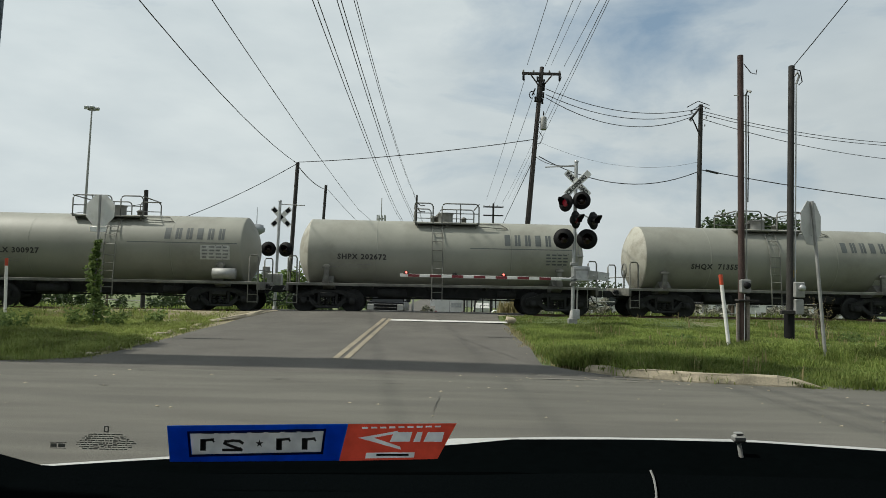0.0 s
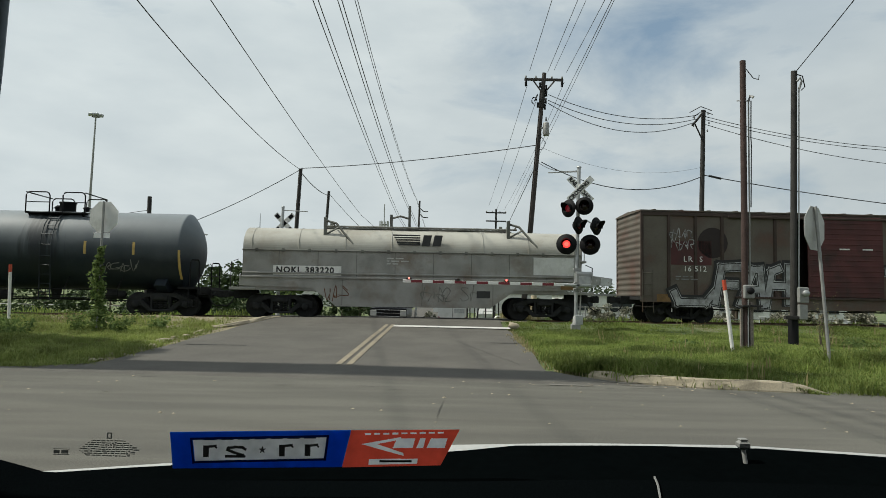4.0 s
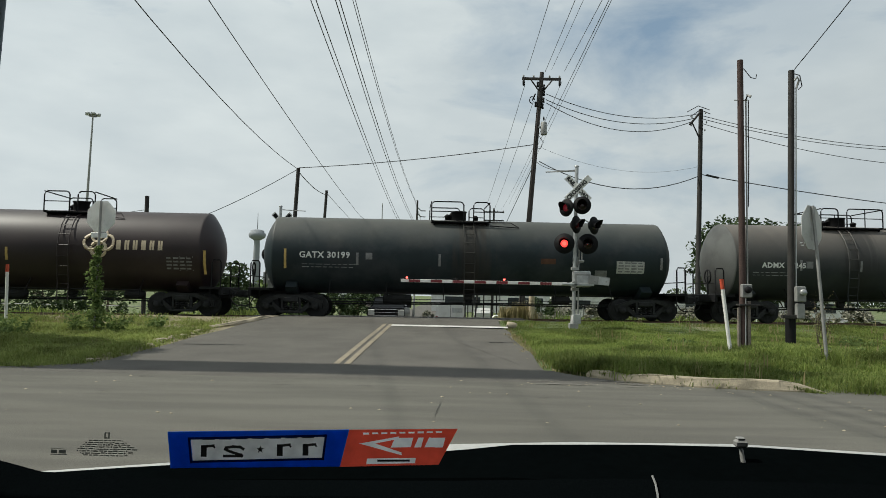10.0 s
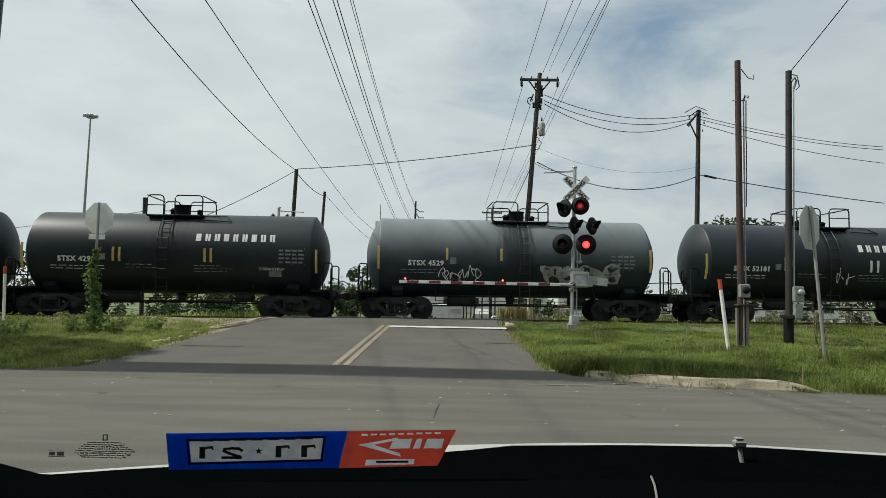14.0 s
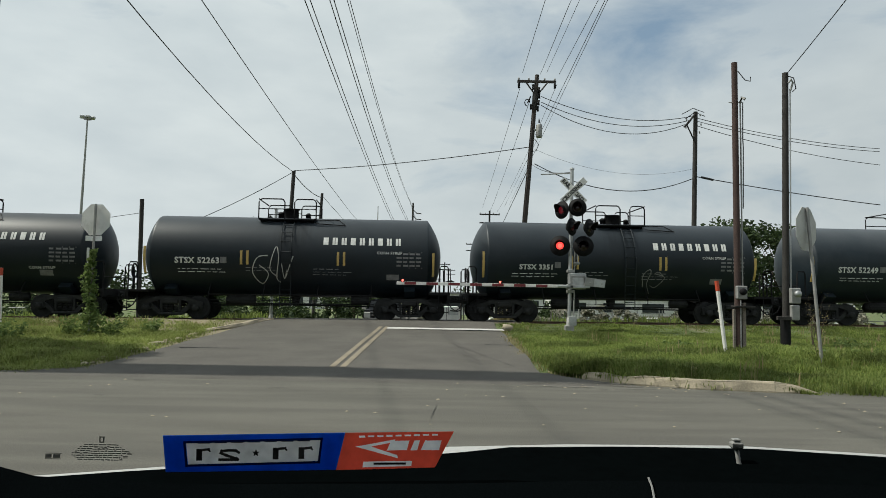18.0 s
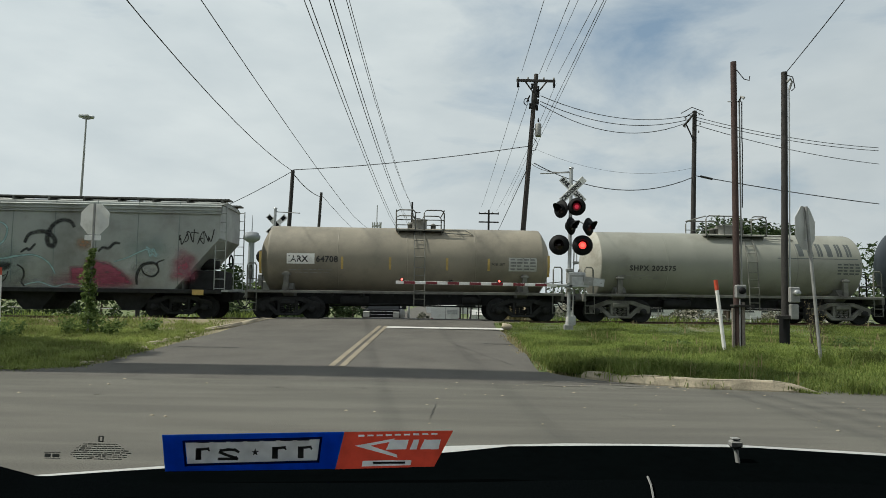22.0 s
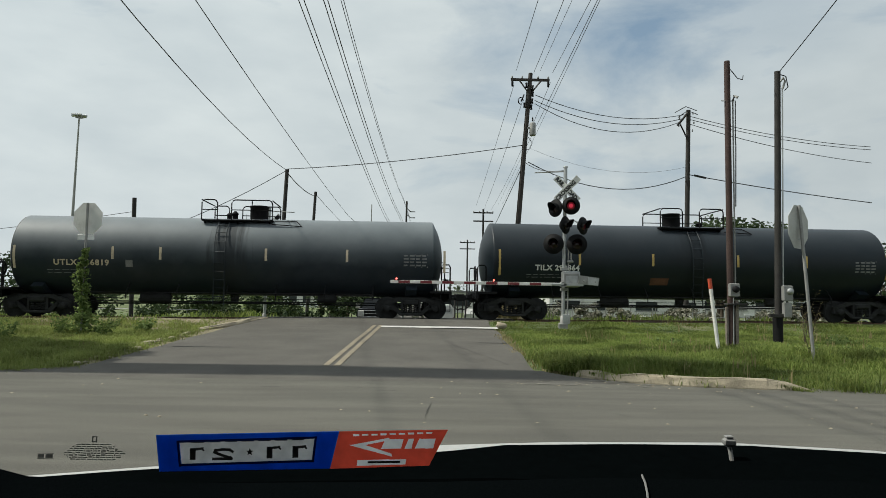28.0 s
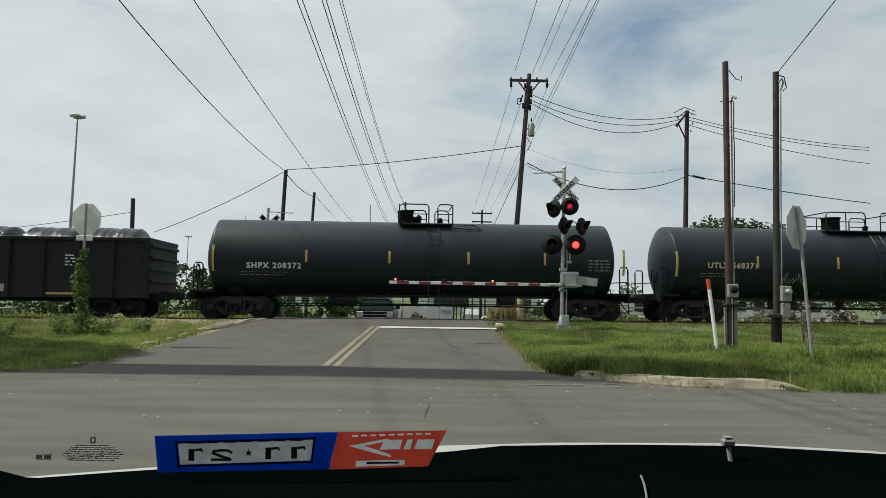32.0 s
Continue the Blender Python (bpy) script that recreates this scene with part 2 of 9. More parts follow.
POLE_GREY = mat("pole_weathered_timber", (0.22, 0.19, 0.16), 0.85, var=0.45, scale=2, fine=0.3, bump=0.5, bscale=40)
WIRE = mat("cable_black", (0.02, 0.02, 0.022), 0.6)
GALV = mat("galvanised_steel", (0.42, 0.43, 0.43), 0.45, 0.6, var=0.25, scale=5, fine=0.1)
GALV_DULL = mat("galvanised_dull", (0.30, 0.30, 0.29), 0.6, 0.3, var=0.3, scale=4, fine=0.1)
SIGN_BACK = mat("sign_aluminium", (0.46, 0.46, 0.44), 0.6, 0.2, var=0.18, scale=3, fine=0.08, dirt=(0.33, 0.33, 0.30), dscale=2.0)
# lit copy: the left sign's gleam put into a brighter metal colour
SIGN_BRIGHT = mat("sign_aluminium_lit", (0.88, 0.88, 0.86), 0.42, 0.5, var=0.10, scale=3, fine=0.06, dirt=(0.6, 0.6, 0.57), dscale=2.0)
WHITE_PAINT = mat("white_enamel", (0.72, 0.71, 0.68), 0.5, var=0.15, scale=4, dirt=(0.42, 0.40, 0.36), dscale=3, dlo=0.6, dhi=0.8)
RED_TAPE = mat("red_reflective", (0.17, 0.018, 0.026), 0.45, var=0.25, scale=6)
ORANGE = mat("orange_red_cap", (0.50, 0.07, 0.03), 0.55, var=0.25, scale=6)
BLACK_PAINT = mat("black_enamel", (0.009, 0.009, 0.010), 0.7, var=0.3, scale=5, spec=0.15)
LENS_OFF = mat("lens_red_dark", (0.012, 0.003, 0.003), 0.25, var=0.3, scale=12)
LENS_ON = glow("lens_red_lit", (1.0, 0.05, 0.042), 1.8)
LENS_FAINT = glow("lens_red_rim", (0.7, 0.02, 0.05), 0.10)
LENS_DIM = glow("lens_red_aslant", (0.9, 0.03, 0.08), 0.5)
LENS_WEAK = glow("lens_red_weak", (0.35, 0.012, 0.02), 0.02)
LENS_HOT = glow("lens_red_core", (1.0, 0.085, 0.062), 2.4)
GATE_LAMP = glow("gate_lamp_red", (1.0, 0.10, 0.08), 5.0)
# upper flanks: the dust colours also carry the lit top's gradient
BLACK_TANK = mat("tank_black", (0.00837, 0.01512, 0.02093), 0.5, spec=0.3, dust_sheen=((0.058, 0.066, 0.074), 2.75, 4.0), var=0.3, scale=0.8, fine=0.08, dirt=(0.01885, 0.02535, 0.03055), dscale=0.5, dlo=0.45, dhi=0.75, tint=0.15, spill=((0.008, 0.011, 0.014), 0.8))
BLACK_TANK_DUST_SHEEN = mat("tank_black_dust_sheen", (0.01215, 0.02025, 0.02768), 0.55, spec=0.3, dust_sheen=((0.185, 0.207, 0.222), 1.95, 4.1), var=0.3, scale=0.8, fine=0.08, dirt=(0.0286, 0.0351, 0.0429), dscale=0.5, dlo=0.45, dhi=0.75, spill=((0.012, 0.016, 0.02), 0.85))
BLACK_TANK_NEW = mat("tank_black_glossy", (0.0070, 0.0128, 0.0178), 0.45, spec=0.3, dust_sheen=((0.034, 0.041, 0.049), 2.6, 4.0), var=0.3, scale=0.8, fine=0.08, dirt=(0.01365, 0.0195, 0.02405), dscale=0.5, dlo=0.5, dhi=0.8, tint=0.1, spill=((0.006, 0.009, 0.012), 0.7))
BLACK_TANK_WORN = mat("tank_black_worn", (0.0135, 0.0215, 0.0245), 0.55, spec=0.25, dust_sheen=((0.075, 0.076, 0.068), 2.6, 4.1), var=0.35, scale=0.9, fine=0.08, dirt=(0.0364, 0.0403, 0.0442), dscale=0.6, dlo=0.45, dhi=0.72, tint=0.1, spill=((0.03, 0.024, 0.018), 0.6))
BLACK_TANK_BROWN = mat("tank_black_brown_dust", (0.024, 0.029, 0.031), 0.6, spec=0.3, dust_sheen=((0.145, 0.128, 0.112), 2.0, 4.2), var=0.35, scale=0.9, fine=0.08, dirt=(0.0364, 0.039, 0.0403), dscale=0.6, dlo=0.45, dhi=0.72, tint=0.1, spill=((0.02, 0.02, 0.02), 0.6))
BLUE_TANK = mat("tank_blue_black", (0.0162, 0.0216, 0.03645), 0.38, var=0.3, scale=0.8, fine=0.1, dirt=(0.0585, 0.0611, 0.0676), dscale=0.5, dlo=0.5, dhi=0.8)
MAROON_TANK = mat("tank_maroon_black", (0.024, 0.014, 0.015), 0.5, var=0.35, scale=0.8, fine=0.12, dirt=(0.036, 0.026, 0.026), dscale=0.5, dlo=0.5, dhi=0.75)
GREY_TANK = mat("tank_grey", (0.235, 0.235, 0.20), 0.55, var=0.18, scale=0.7, fine=0.08, dirt=(0.13, 0.12, 0.10), dscale=0.55, dlo=0.5, dhi=0.8, tint=0.08)
BEIGE_TANK = mat("tank_beige", (0.24, 0.215, 0.165), 0.55, var=0.2, scale=0.7, fine=0.08, dirt=(0.11, 0.10, 0.08), dscale=0.6, dlo=0.45, dhi=0.75)
# end colours for the sunward side, with its sunlight mixed in
HEAD_DUST_LIT = mat("tank_end_dust_lit", (0.085, 0.088, 0.085), 0.7, var=0.35, scale=1.0, dirt=(0.05, 0.05, 0.05), dscale=1.0)
HEAD_GREY = mat("tank_grey_pale", (0.36, 0.35, 0.30), 0.6, var=0.2, scale=1.2, dirt=(0.2, 0.18, 0.14), dscale=1.2)
UNDER = mat("running_gear", (0.028, 0.029, 0.029), 0.85, spec=0.2, var=0.4, scale=4, fine=0.25, bump=0.3, bscale=40)
UNDER_GREY = mat("frame_grey", (0.17, 0.17, 0.15), 0.7, var=0.35, scale=2, fine=0.15, dirt=(0.06, 0.055, 0.05), dscale=1.5, dlo=0.45, dhi=0.7)
MARK_WHITE = mat("lettering_white", (0.66, 0.66, 0.64), 0.6, var=0.25, scale=6)
MARK_DIM = mat("lettering_dim", (0.20, 0.20, 0.20), 0.65, var=0.4, scale=6)
MARK_BLACK = mat("lettering_black", (0.03, 0.03, 0.03), 0.6, var=0.2, scale=6)
MARK_YELLOW = mat("reflector_yellow", (0.50, 0.35, 0.11), 0.5, var=0.25, scale=6)
MARK_CREAM = mat("lettering_cream", (0.55, 0.46, 0.33), 0.6, var=0.2, scale=6)
MARK_GREY = mat("lettering_grey", (0.085, 0.095, 0.094), 0.6, var=0.25, scale=3)
MARK_PANEL = mat("panel_white", (0.45, 0.45, 0.42), 0.6, var=0.25, scale=6)
BOX_BROWN = mat("boxcar_brown", (0.105, 0.092, 0.074), 0.7, scale=0.8, col2=(0.070, 0.053, 0.042), fine=0.2, dirt=(0.105, 0.054, 0.040), dscale=0.8, dlo=0.5, dhi=0.75)
BOX_DOOR = mat("boxcar_door_maroon", (0.088, 0.026, 0.026), 0.7, var=0.35, scale=1.2, fine=0.12, dirt=(0.036, 0.019, 0.017), dscale=0.8)
MARK_FADED = mat("lettering_flaked", (0.30, 0.275, 0.22), 0.7, var=0.4, scale=3, dirt=(0.054, 0.045, 0.035), dscale=2.6, dlo=0.47, dhi=0.53)
# darker copy of the wall brown: the ribs' shading put into the colour
BOX_RIB = mat("boxcar_rib_shaded", (0.052, 0.034, 0.027), 0.75, var=0.4, scale=2, fine=0.2)
DISC_DARK = mat("boxcar_dark_disc", (0.026, 0.017, 0.016), 0.75, var=0.3, scale=1.0)
RUST_PALE = mat("rust_yellow", (0.20, 0.12, 0.05), 0.85, var=0.4, scale=3, fine=0.25)
RUST = mat("rust", (0.12, 0.055, 0.03), 0.85, var=0.4, scale=3, fine=0.25)
SPRAY_SILVER = mat("spray_silver", (0.36, 0.365, 0.37), 0.6, var=0.4, scale=3.5, dirt=(0.12, 0.115, 0.11), dscale=2.4, dlo=0.48, dhi=0.66)
SPRAY_PALE = mat("spray_pale_edge", (0.44, 0.44, 0.44), 0.6, var=0.4, scale=2.5, dirt=(0.06, 0.06, 0.06), dscale=2.6, dlo=0.46, dhi=0.6)
SPRAY_BLACK = mat("spray_black", (0.02, 0.02, 0.02), 0.7, var=0.3, scale=3)
SPRAY_TEAL = mat("spray_dark_teal", (0.03, 0.065, 0.075), 0.7, var=0.3, scale=2)
COIL_WHITE = mat("coil_hood_cream", (0.36, 0.35, 0.31), 0.6, var=0.2, scale=0.8, fine=0.08, dirt=(0.25, 0.22, 0.17), dscale=0.8, dlo=0.5, dhi=0.8)
COIL_GREY = mat("coil_body_grey", (0.29, 0.285, 0.265), 0.65, var=0.3, scale=1.6, fine=0.15, dirt=(0.15, 0.11, 0.08), dscale=0.9, dlo=0.5, dhi=0.75)
HOPPER = mat("hopper_grey_green", (0.33, 0.352, 0.335), 0.5, var=0.22, scale=0.6, fine=0.1, dirt=(0.13, 0.12, 0.11), dscale=0.5, dlo=0.45, dhi=0.75)
GON = mat("gondola_black", (0.0065, 0.008, 0.0105), 0.65, var=0.35, scale=1.2, fine=0.15, dirt=(0.015, 0.0145, 0.015), dscale=0.9, dlo=0.5, dhi=0.75)
STEEL_COIL = mat("wrapped_coil", (0.006, 0.0065, 0.008), 0.22, 0.0, var=0.5, scale=5, fine=0.35, bump=1.0, bscale=13, spec=0.5)
TRUCK_BODY = mat("truck_dark_paint", (0.010, 0.011, 0.014), 0.4, 0.0, var=0.1, scale=2, spec=0.25)
CHROME = mat("chrome", (0.6, 0.6, 0.6), 0.15, 1.0, var=0.1)
CAR_GLASS = mat("tinted_glass", (0.012, 0.014, 0.016), 0.15, var=0.1, spec=0.3)
RUBBER = mat("rubber", (0.02, 0.02, 0.02), 0.85)
BARK = mat("bark", (0.09, 0.07, 0.05), 0.9, var=0.4, scale=8, bump=0.6, bscale=30)
LEAF = island_mat("tree_leaves", (0.020, 0.036, 0.014), (0.052, 0.076, 0.027), trans=0.2)
# distance haze put into paler, greyer leaf colours
LEAF_FAR = island_mat("far_leaves_hazed", (0.045, 0.062, 0.034), (0.085, 0.105, 0.06), trans=0.15)
VINE = island_mat("vine_leaves", (0.06, 0.10, 0.028), (0.20, 0.26, 0.085), trans=0.35)
GRASS = island_mat("grass_blades", (0.120, 0.176, 0.036), (0.245, 0.285, 0.083), trans=0.45, patch=0.45)
GRASS_PALE = island_mat("pale_grass_blades", (0.165, 0.215, 0.05), (0.30, 0.335, 0.11), trans=0.45, patch=0.35)
SCRUB = island_mat("scrub_leaves", (0.045, 0.055, 0.03), (0.42, 0.40, 0.33), trans=0.2)
GRASS_DRY = island_mat("dry_grass_blades", (0.20, 0.17, 0.08), (0.33, 0.28, 0.15), trans=0.25)
DASH = mat("dashboard_vinyl", (0.0022, 0.0031, 0.0035), 0.9, var=0.2, scale=3, bump=0.15, bscale=300, spec=0.0)
COWL = mat("cowl_plastic", (0.0015, 0.0022, 0.0024), 0.95, var=0.2, scale=5, spec=0.0)
PILLAR = mat("pillar_trim", (0.22, 0.27, 0.31), 0.8, var=0.15, scale=4)
HOOD = mat("hood_pale_paint", (0.36, 0.36, 0.345), 0.4, var=0.08, scale=2, spec=0.5)
BLUE_STICK = mat("sticker_blue", (0.055, 0.225, 0.74), 0.6, var=0.12, scale=8, trans=0.8)
RED_STICK = mat("sticker_red", (0.80, 0.095, 0.055), 0.6, var=0.12, scale=8, trans=0.8)
PAPER = mat("sticker_paper", (0.86, 0.86, 0.85), 0.7, var=0.14, scale=40, trans=0.8)
INK = mat("sticker_ink", (0.075, 0.072, 0.07), 0.7, trans=0.3)
NAVY = mat("sticker_navy_rim", (0.012, 0.03, 0.12), 0.6, trans=0.4)
ETCH = mat("etched_print", (0.34, 0.34, 0.32), 0.7, trans=0.95)
WALL_PALE = mat("wall_pale", (0.62, 0.62, 0.60), 0.85, var=0.2, scale=0.6, dirt=(0.40, 0.39, 0.36), dscale=0.8)
ROOF_GREY = mat("roof_grey", (0.2, 0.2, 0.2), 0.8, var=0.2, scale=0.5)
WINDOW = mat("far_window", (0.03, 0.035, 0.04), 0.15)
# far tower: the air's haze put into its bluish concrete grey
HAZE_GREY = mat("tower_concrete_hazed", (0.24, 0.255, 0.275), 0.9, var=0.1, scale=0.05)


def soft_paint(name, col):
    """Sprayed paint that lets the ground show where the coat is thin."""
    m = mat(name, col, 0.7, var=0.3, scale=3)
    n, l = m.node_tree.nodes, m.node_tree.links
    at = n.new("ShaderNodeAttribute")
    at.attribute_name = "paint_cover"
    no = n.new("ShaderNodeTexNoise")
    no.inputs["Scale"].default_value, no.inputs["Detail"].default_value = 9.0, 5
    mr = n.new("ShaderNodeMapRange")
    mr.inputs["From Min"].default_value, mr.inputs["From Max"].default_value = 0.3, 0.6
    mr.inputs["To Min"].default_value, mr.inputs["To Max"].default_value = 0.55, 0.95
    mu = n.new("ShaderNodeMath")
    mu.operation = "MULTIPLY"
    l.new(no.outputs["Fac"], mr.inputs["Value"])
    l.new(at.outputs["Fac"], mu.inputs[0])
    l.new(mr.outputs["Result"], mu.inputs[1])
    l.new(mu.outputs["Value"], n["Principled BSDF"].inputs["Alpha"])
    return m


SOFT_BLACK = soft_paint("spray_soft_black", (0.025, 0.027, 0.028))
SOFT_PINK = soft_paint("spray_soft_pink", (0.36, 0.085, 0.14))
SOFT_BLUE = soft_paint("spray_soft_blue", (0.38, 0.56, 0.57))
SOFT_ORANGE = soft_paint("spray_soft_orange", (0.42, 0.25, 0.15))
SOFT_PALE = soft_paint("spray_soft_pale", (0.52, 0.54, 0.53))
SOFT_TEAL = soft_paint("spray_soft_teal", (0.20, 0.33, 0.33))
HOPPER_SEAM = mat("hopper_seam", (0.20, 0.23, 0.225), 0.6, var=0.3, scale=2)


# ---- building helpers ----
def ribbon(pts_r, half, y, lift=0.0005):
    """A flat brush stroke along a line of (x, z), each run a hair above the last."""
    m = Mesh()
    for i, ((x0, z0), (x1, z1)) in enumerate(zip(pts_r, pts_r[1:])):
        d = Vector((x1 - x0, z1 - z0)).normalized() * half
        yy = y - lift * (i % 3)
        m.add([(x0 - d.x + d.y, yy, z0 - d.y - d.x), (x1 + d.x + d.y, yy, z1 + d.y - d.x), (x1 + d.x - d.y, yy, z1 + d.y + d.x), (x0 - d.x - d.y, yy, z0 - d.y + d.x)], [(0, 1, 2, 3)])
    return m


class Mesh:
    """Collects simple solids into one mesh."""

    def __init__(self):
        self.v, self.f, self.s = [], [], []

    def add(self, verts, faces, smooth=False):
        k = len(self.v)
        self.v += [tuple(p) for p in verts]
        self.f += [tuple(i + k for i in f) for f in faces]
        self.s += [smooth] * len(faces)
        return self

    def box(self, x0, x1, y0, y1, z0, z1, bev=0.0):
        if bev:
            b = bev
            ring = lambda z, d: [(x0 + d, y0 + d, z), (x1 - d, y0 + d, z), (x1 - d, y1 - d, z), (x0 + d, y1 - d, z)]
            vs = ring(z0, b) + ring(z0 + b, 0) + ring(z1 - b, 0) + ring(z1, b)
            fs = [(3, 2, 1, 0), (12, 13, 14, 15)]
            for r in range(3):
                for i in range(4):
                    j = (i + 1) % 4
                    fs.append((r * 4 + i, r * 4 + j, r * 4 + 4 + j, r * 4 + 4 + i))
            return self.add(vs, fs)
        vs = [(x, y, z) for z in (z0, z1) for x, y in ((x0, y0), (x1, y0), (x1, y1), (x0, y1))]
        return self.add(vs, [(3, 2, 1, 0), (4, 5, 6, 7), (0, 1, 5, 4), (1, 2, 6, 5), (2, 3, 7, 6), (3, 0, 4, 7)])

    def tube(self, path, r, n=6, cap=True, r1=None):
        """A round bar along a path."""
        path = [Vector(p) for p in path]
        rings = []
        m = len(path)
        for i, p in enumerate(path):
            d = (path[min(i + 1, m - 1)] - path[max(i - 1, 0)])
            d = d.normalized() if d.length > 1e-9 else Vector((0, 0, 1))
            a = d.orthogonal().normalized() if abs(d.z) > 0.9 else d.cross(Vector((0, 0, 1))).normalized()
            b = d.cross(a)
            rr = r if r1 is None else r + (r1 - r) * i / (m - 1)
            rings.append([p + (a * math.cos(2 * math.pi * k / n) + b * math.sin(2 * math.pi * k / n)) * rr for k in range(n)])
        vs = [q for ring in rings for q in ring]
        fs = []
        for i in range(m - 1):
            for k in range(n):
                j = (k + 1) % n
                fs.append((i * n + k, i * n + j, (i + 1) * n + j, (i + 1) * n + k))
        self.add(vs, fs, n > 5)
        if cap:
            e = (m - 1) * n
            self.add([vs[k] for k in range(n)], [tuple(range(n))[::-1]])
            self.add([vs[e + k] for k in range(n)], [tuple(range(n))])
        return self

    def turn(self, prof, axis="x", n=32, at=(0, 0, 0)):
        """A body of revolution: profile of (along, radius)."""
        vs, fs = [], []
        for a, r in prof:
            for k in range(n):
                c, s = r * math.cos(2 * math.pi * k / n), r * math.sin(2 * math.pi * k / n)
                p = (a, c, s) if axis == "x" else (c, a, s) if axis == "y" else (c, s, a)
                vs.append((p[0] + at[0], p[1] + at[1], p[2] + at[2]))
        for i in range(len(prof) - 1):
            for k in range(n):
                j = (k + 1) % n
                q = (i * n + k, i * n + j, (i + 1) * n + j, (i + 1) * n + k)
                fs.append(q if axis != "y" else q[::-1])
        return self.add(vs, fs, True)

    def prism(self, poly, y0, y1, axis="y"):
        """A flat outline given depth."""
        n = len(poly)
        if axis == "y":
            vs = [(x, y0, z) for x, z in poly] + [(x, y1, z) for x, z in poly]
        elif axis == "x":
            vs = [(y0, x, z) for x, z in poly] + [(y1, x, z) for x, z in poly]
        else:
            vs = [(x, z, y0) for x, z in poly] + [(x, z, y1) for x, z in poly]
        fs = [tuple(range(n)), tuple(range(n, 2 * n))[::-1]]
        for i in range(n):
            j = (i + 1) % n
            fs.append((i, i + n, j + n, j))
        return self.add(vs, fs)

    def data(self, name, material):
        me = bpy.data.meshes.new(name)
        me.from_pydata(self.v, [], self.f)
        me.polygons.foreach_set("use_smooth", self.s)
        me.materials.append(material)
        me.update()
        return me


def part(name, m, material, parent=None, label="", loc=None):
    """One mesh object, under a thing or a part."""
    me = m if isinstance(m, bpy.types.Mesh) else m.data(name, material)
    ob = new(name, me)
    if parent is not None:
        ob.parent = parent
    if loc:
        ob.location = loc
    if label:
        ob["label"] = label
    return ob


def thing(name, label, category, group="", loc=(0, 0, 0), rz=0, rx=0, ry=0):
    ob = new(name)
    ob.empty_display_size = 0.2
    ob.matrix_basis = pose(*loc, rx, ry, rz)
    return tagged(ob, label, category, group)


def structure(name, m, material, label="", category=""):
    return tagged(part(name, m, material), label, category, kind="structure")


def lettering(name, words, size, material, parent, place, wrap=None, mirror=False, depth=0.004, align="LEFT", space=1.0, stretch=1.0, bold=0.0):
    """Flat letters from the built-in font, standing upright and facing -y, laid round a tank where wrap=(radius, axis height)."""
    cu = bpy.data.curves.new(name, "FONT")
    cu.body, cu.size, cu.align_x, cu.extrude, cu.space_character, cu.resolution_u, cu.offset = words, size * 1.4, align, depth / 2, space, 2, bold
    tmp = bpy.data.objects.new(name, cu)
    me = bpy.data.meshes.new_from_object(tmp)
    bpy.data.objects.remove(tmp)
    x0, y0, z0 = place
    for v in me.vertices:
        x, z, d = (-v.co.x if mirror else v.co.x) * stretch, v.co.y + z0, v.co.z
        y = y0
        if wrap:
            y = -math.sqrt(max(0.01, wrap[0] ** 2 - (z - wrap[1]) ** 2)) - 0.006
        v.co = (x + x0, y - d, z)
    me.materials.clear()
    me.materials.append(material)
    return part(name, me, material, parent)


def wrapped_panel(name, x0, x1, z0, z1, material, parent, wrap, off=0.006, rows=5, label=""):
    """A thin plate on a tank's side."""
    m = Mesh()
    vs, fs = [], []
    for i in range(rows):
        z = z0 + (z1 - z0) * i / (rows - 1)
        y = -math.sqrt(max(0.01, wrap[0] ** 2 - (z - wrap[1]) ** 2)) - off
        vs += [(x0, y, z), (x1, y, z), (x1, y + 0.02, z), (x0, y + 0.02, z)]
    for i in range(rows - 1):
        a, b = i * 4, i * 4 + 4
        fs += [(a, a + 1, b + 1, b), (a + 1, a + 2, b + 2, b + 1), (a + 3, a, b, b + 3)]
    m.add(vs, fs, False)
    return part(name, m, material, parent, label)


# ---- the lie of the land ----
LEAN = math.tan(radians(3.3))          # the track runs a little away to the right
KNOTS = [(-80, 0), (10, 0), (12.6, 0.04), (13.5, 0.075), (18, 0.255), (22.4, 0.435), (24.2, 0.60), (25.2, 0.57), (27.8, 0.54), (30, 0.44), (33, -0.05), (37, -0.6), (41, -0.95), (60, -1.3), (6000, -1.3)]
TRACK_Y, RAIL_Z, GRADE = 26.4, 0.54, 0.0075


def climb(u):
    """The track's rise along its length."""
    return GRADE * 45 * math.tanh(u / 45)


def knot_slopes():
    """Slopes at the knots that keep the rise smooth and without overshoot."""
    d = [(q - p) / (b - a) for (a, p), (b, q) in zip(KNOTS, KNOTS[1:])]
    out = [d[0]]
    for u, v in zip(d, d[1:]):
        out.append(0.0 if u * v <= 0 else 2 * u * v / (u + v))
    return out + [d[-1]]


SLOPES = knot_slopes()


def height(x, y):
    v = y - x * LEAN
    z = KNOTS[-1][1]
    for i in range(len(KNOTS) - 1):
        (a, p), (b, q) = KNOTS[i], KNOTS[i + 1]
        if v <= b:
            w, k = b - a, max(0.0, (v - a) / (b - a))
            z = p * (1 + 2 * k) * (1 - k) ** 2 + SLOPES[i] * w * k * (1 - k) ** 2 + q * k * k * (3 - 2 * k) + SLOPES[i + 1] * w * k * k * (k - 1)
            break
    w = max(0.0, 1 - abs(v - TRACK_Y) / 12)
    return z + climb(x) * w


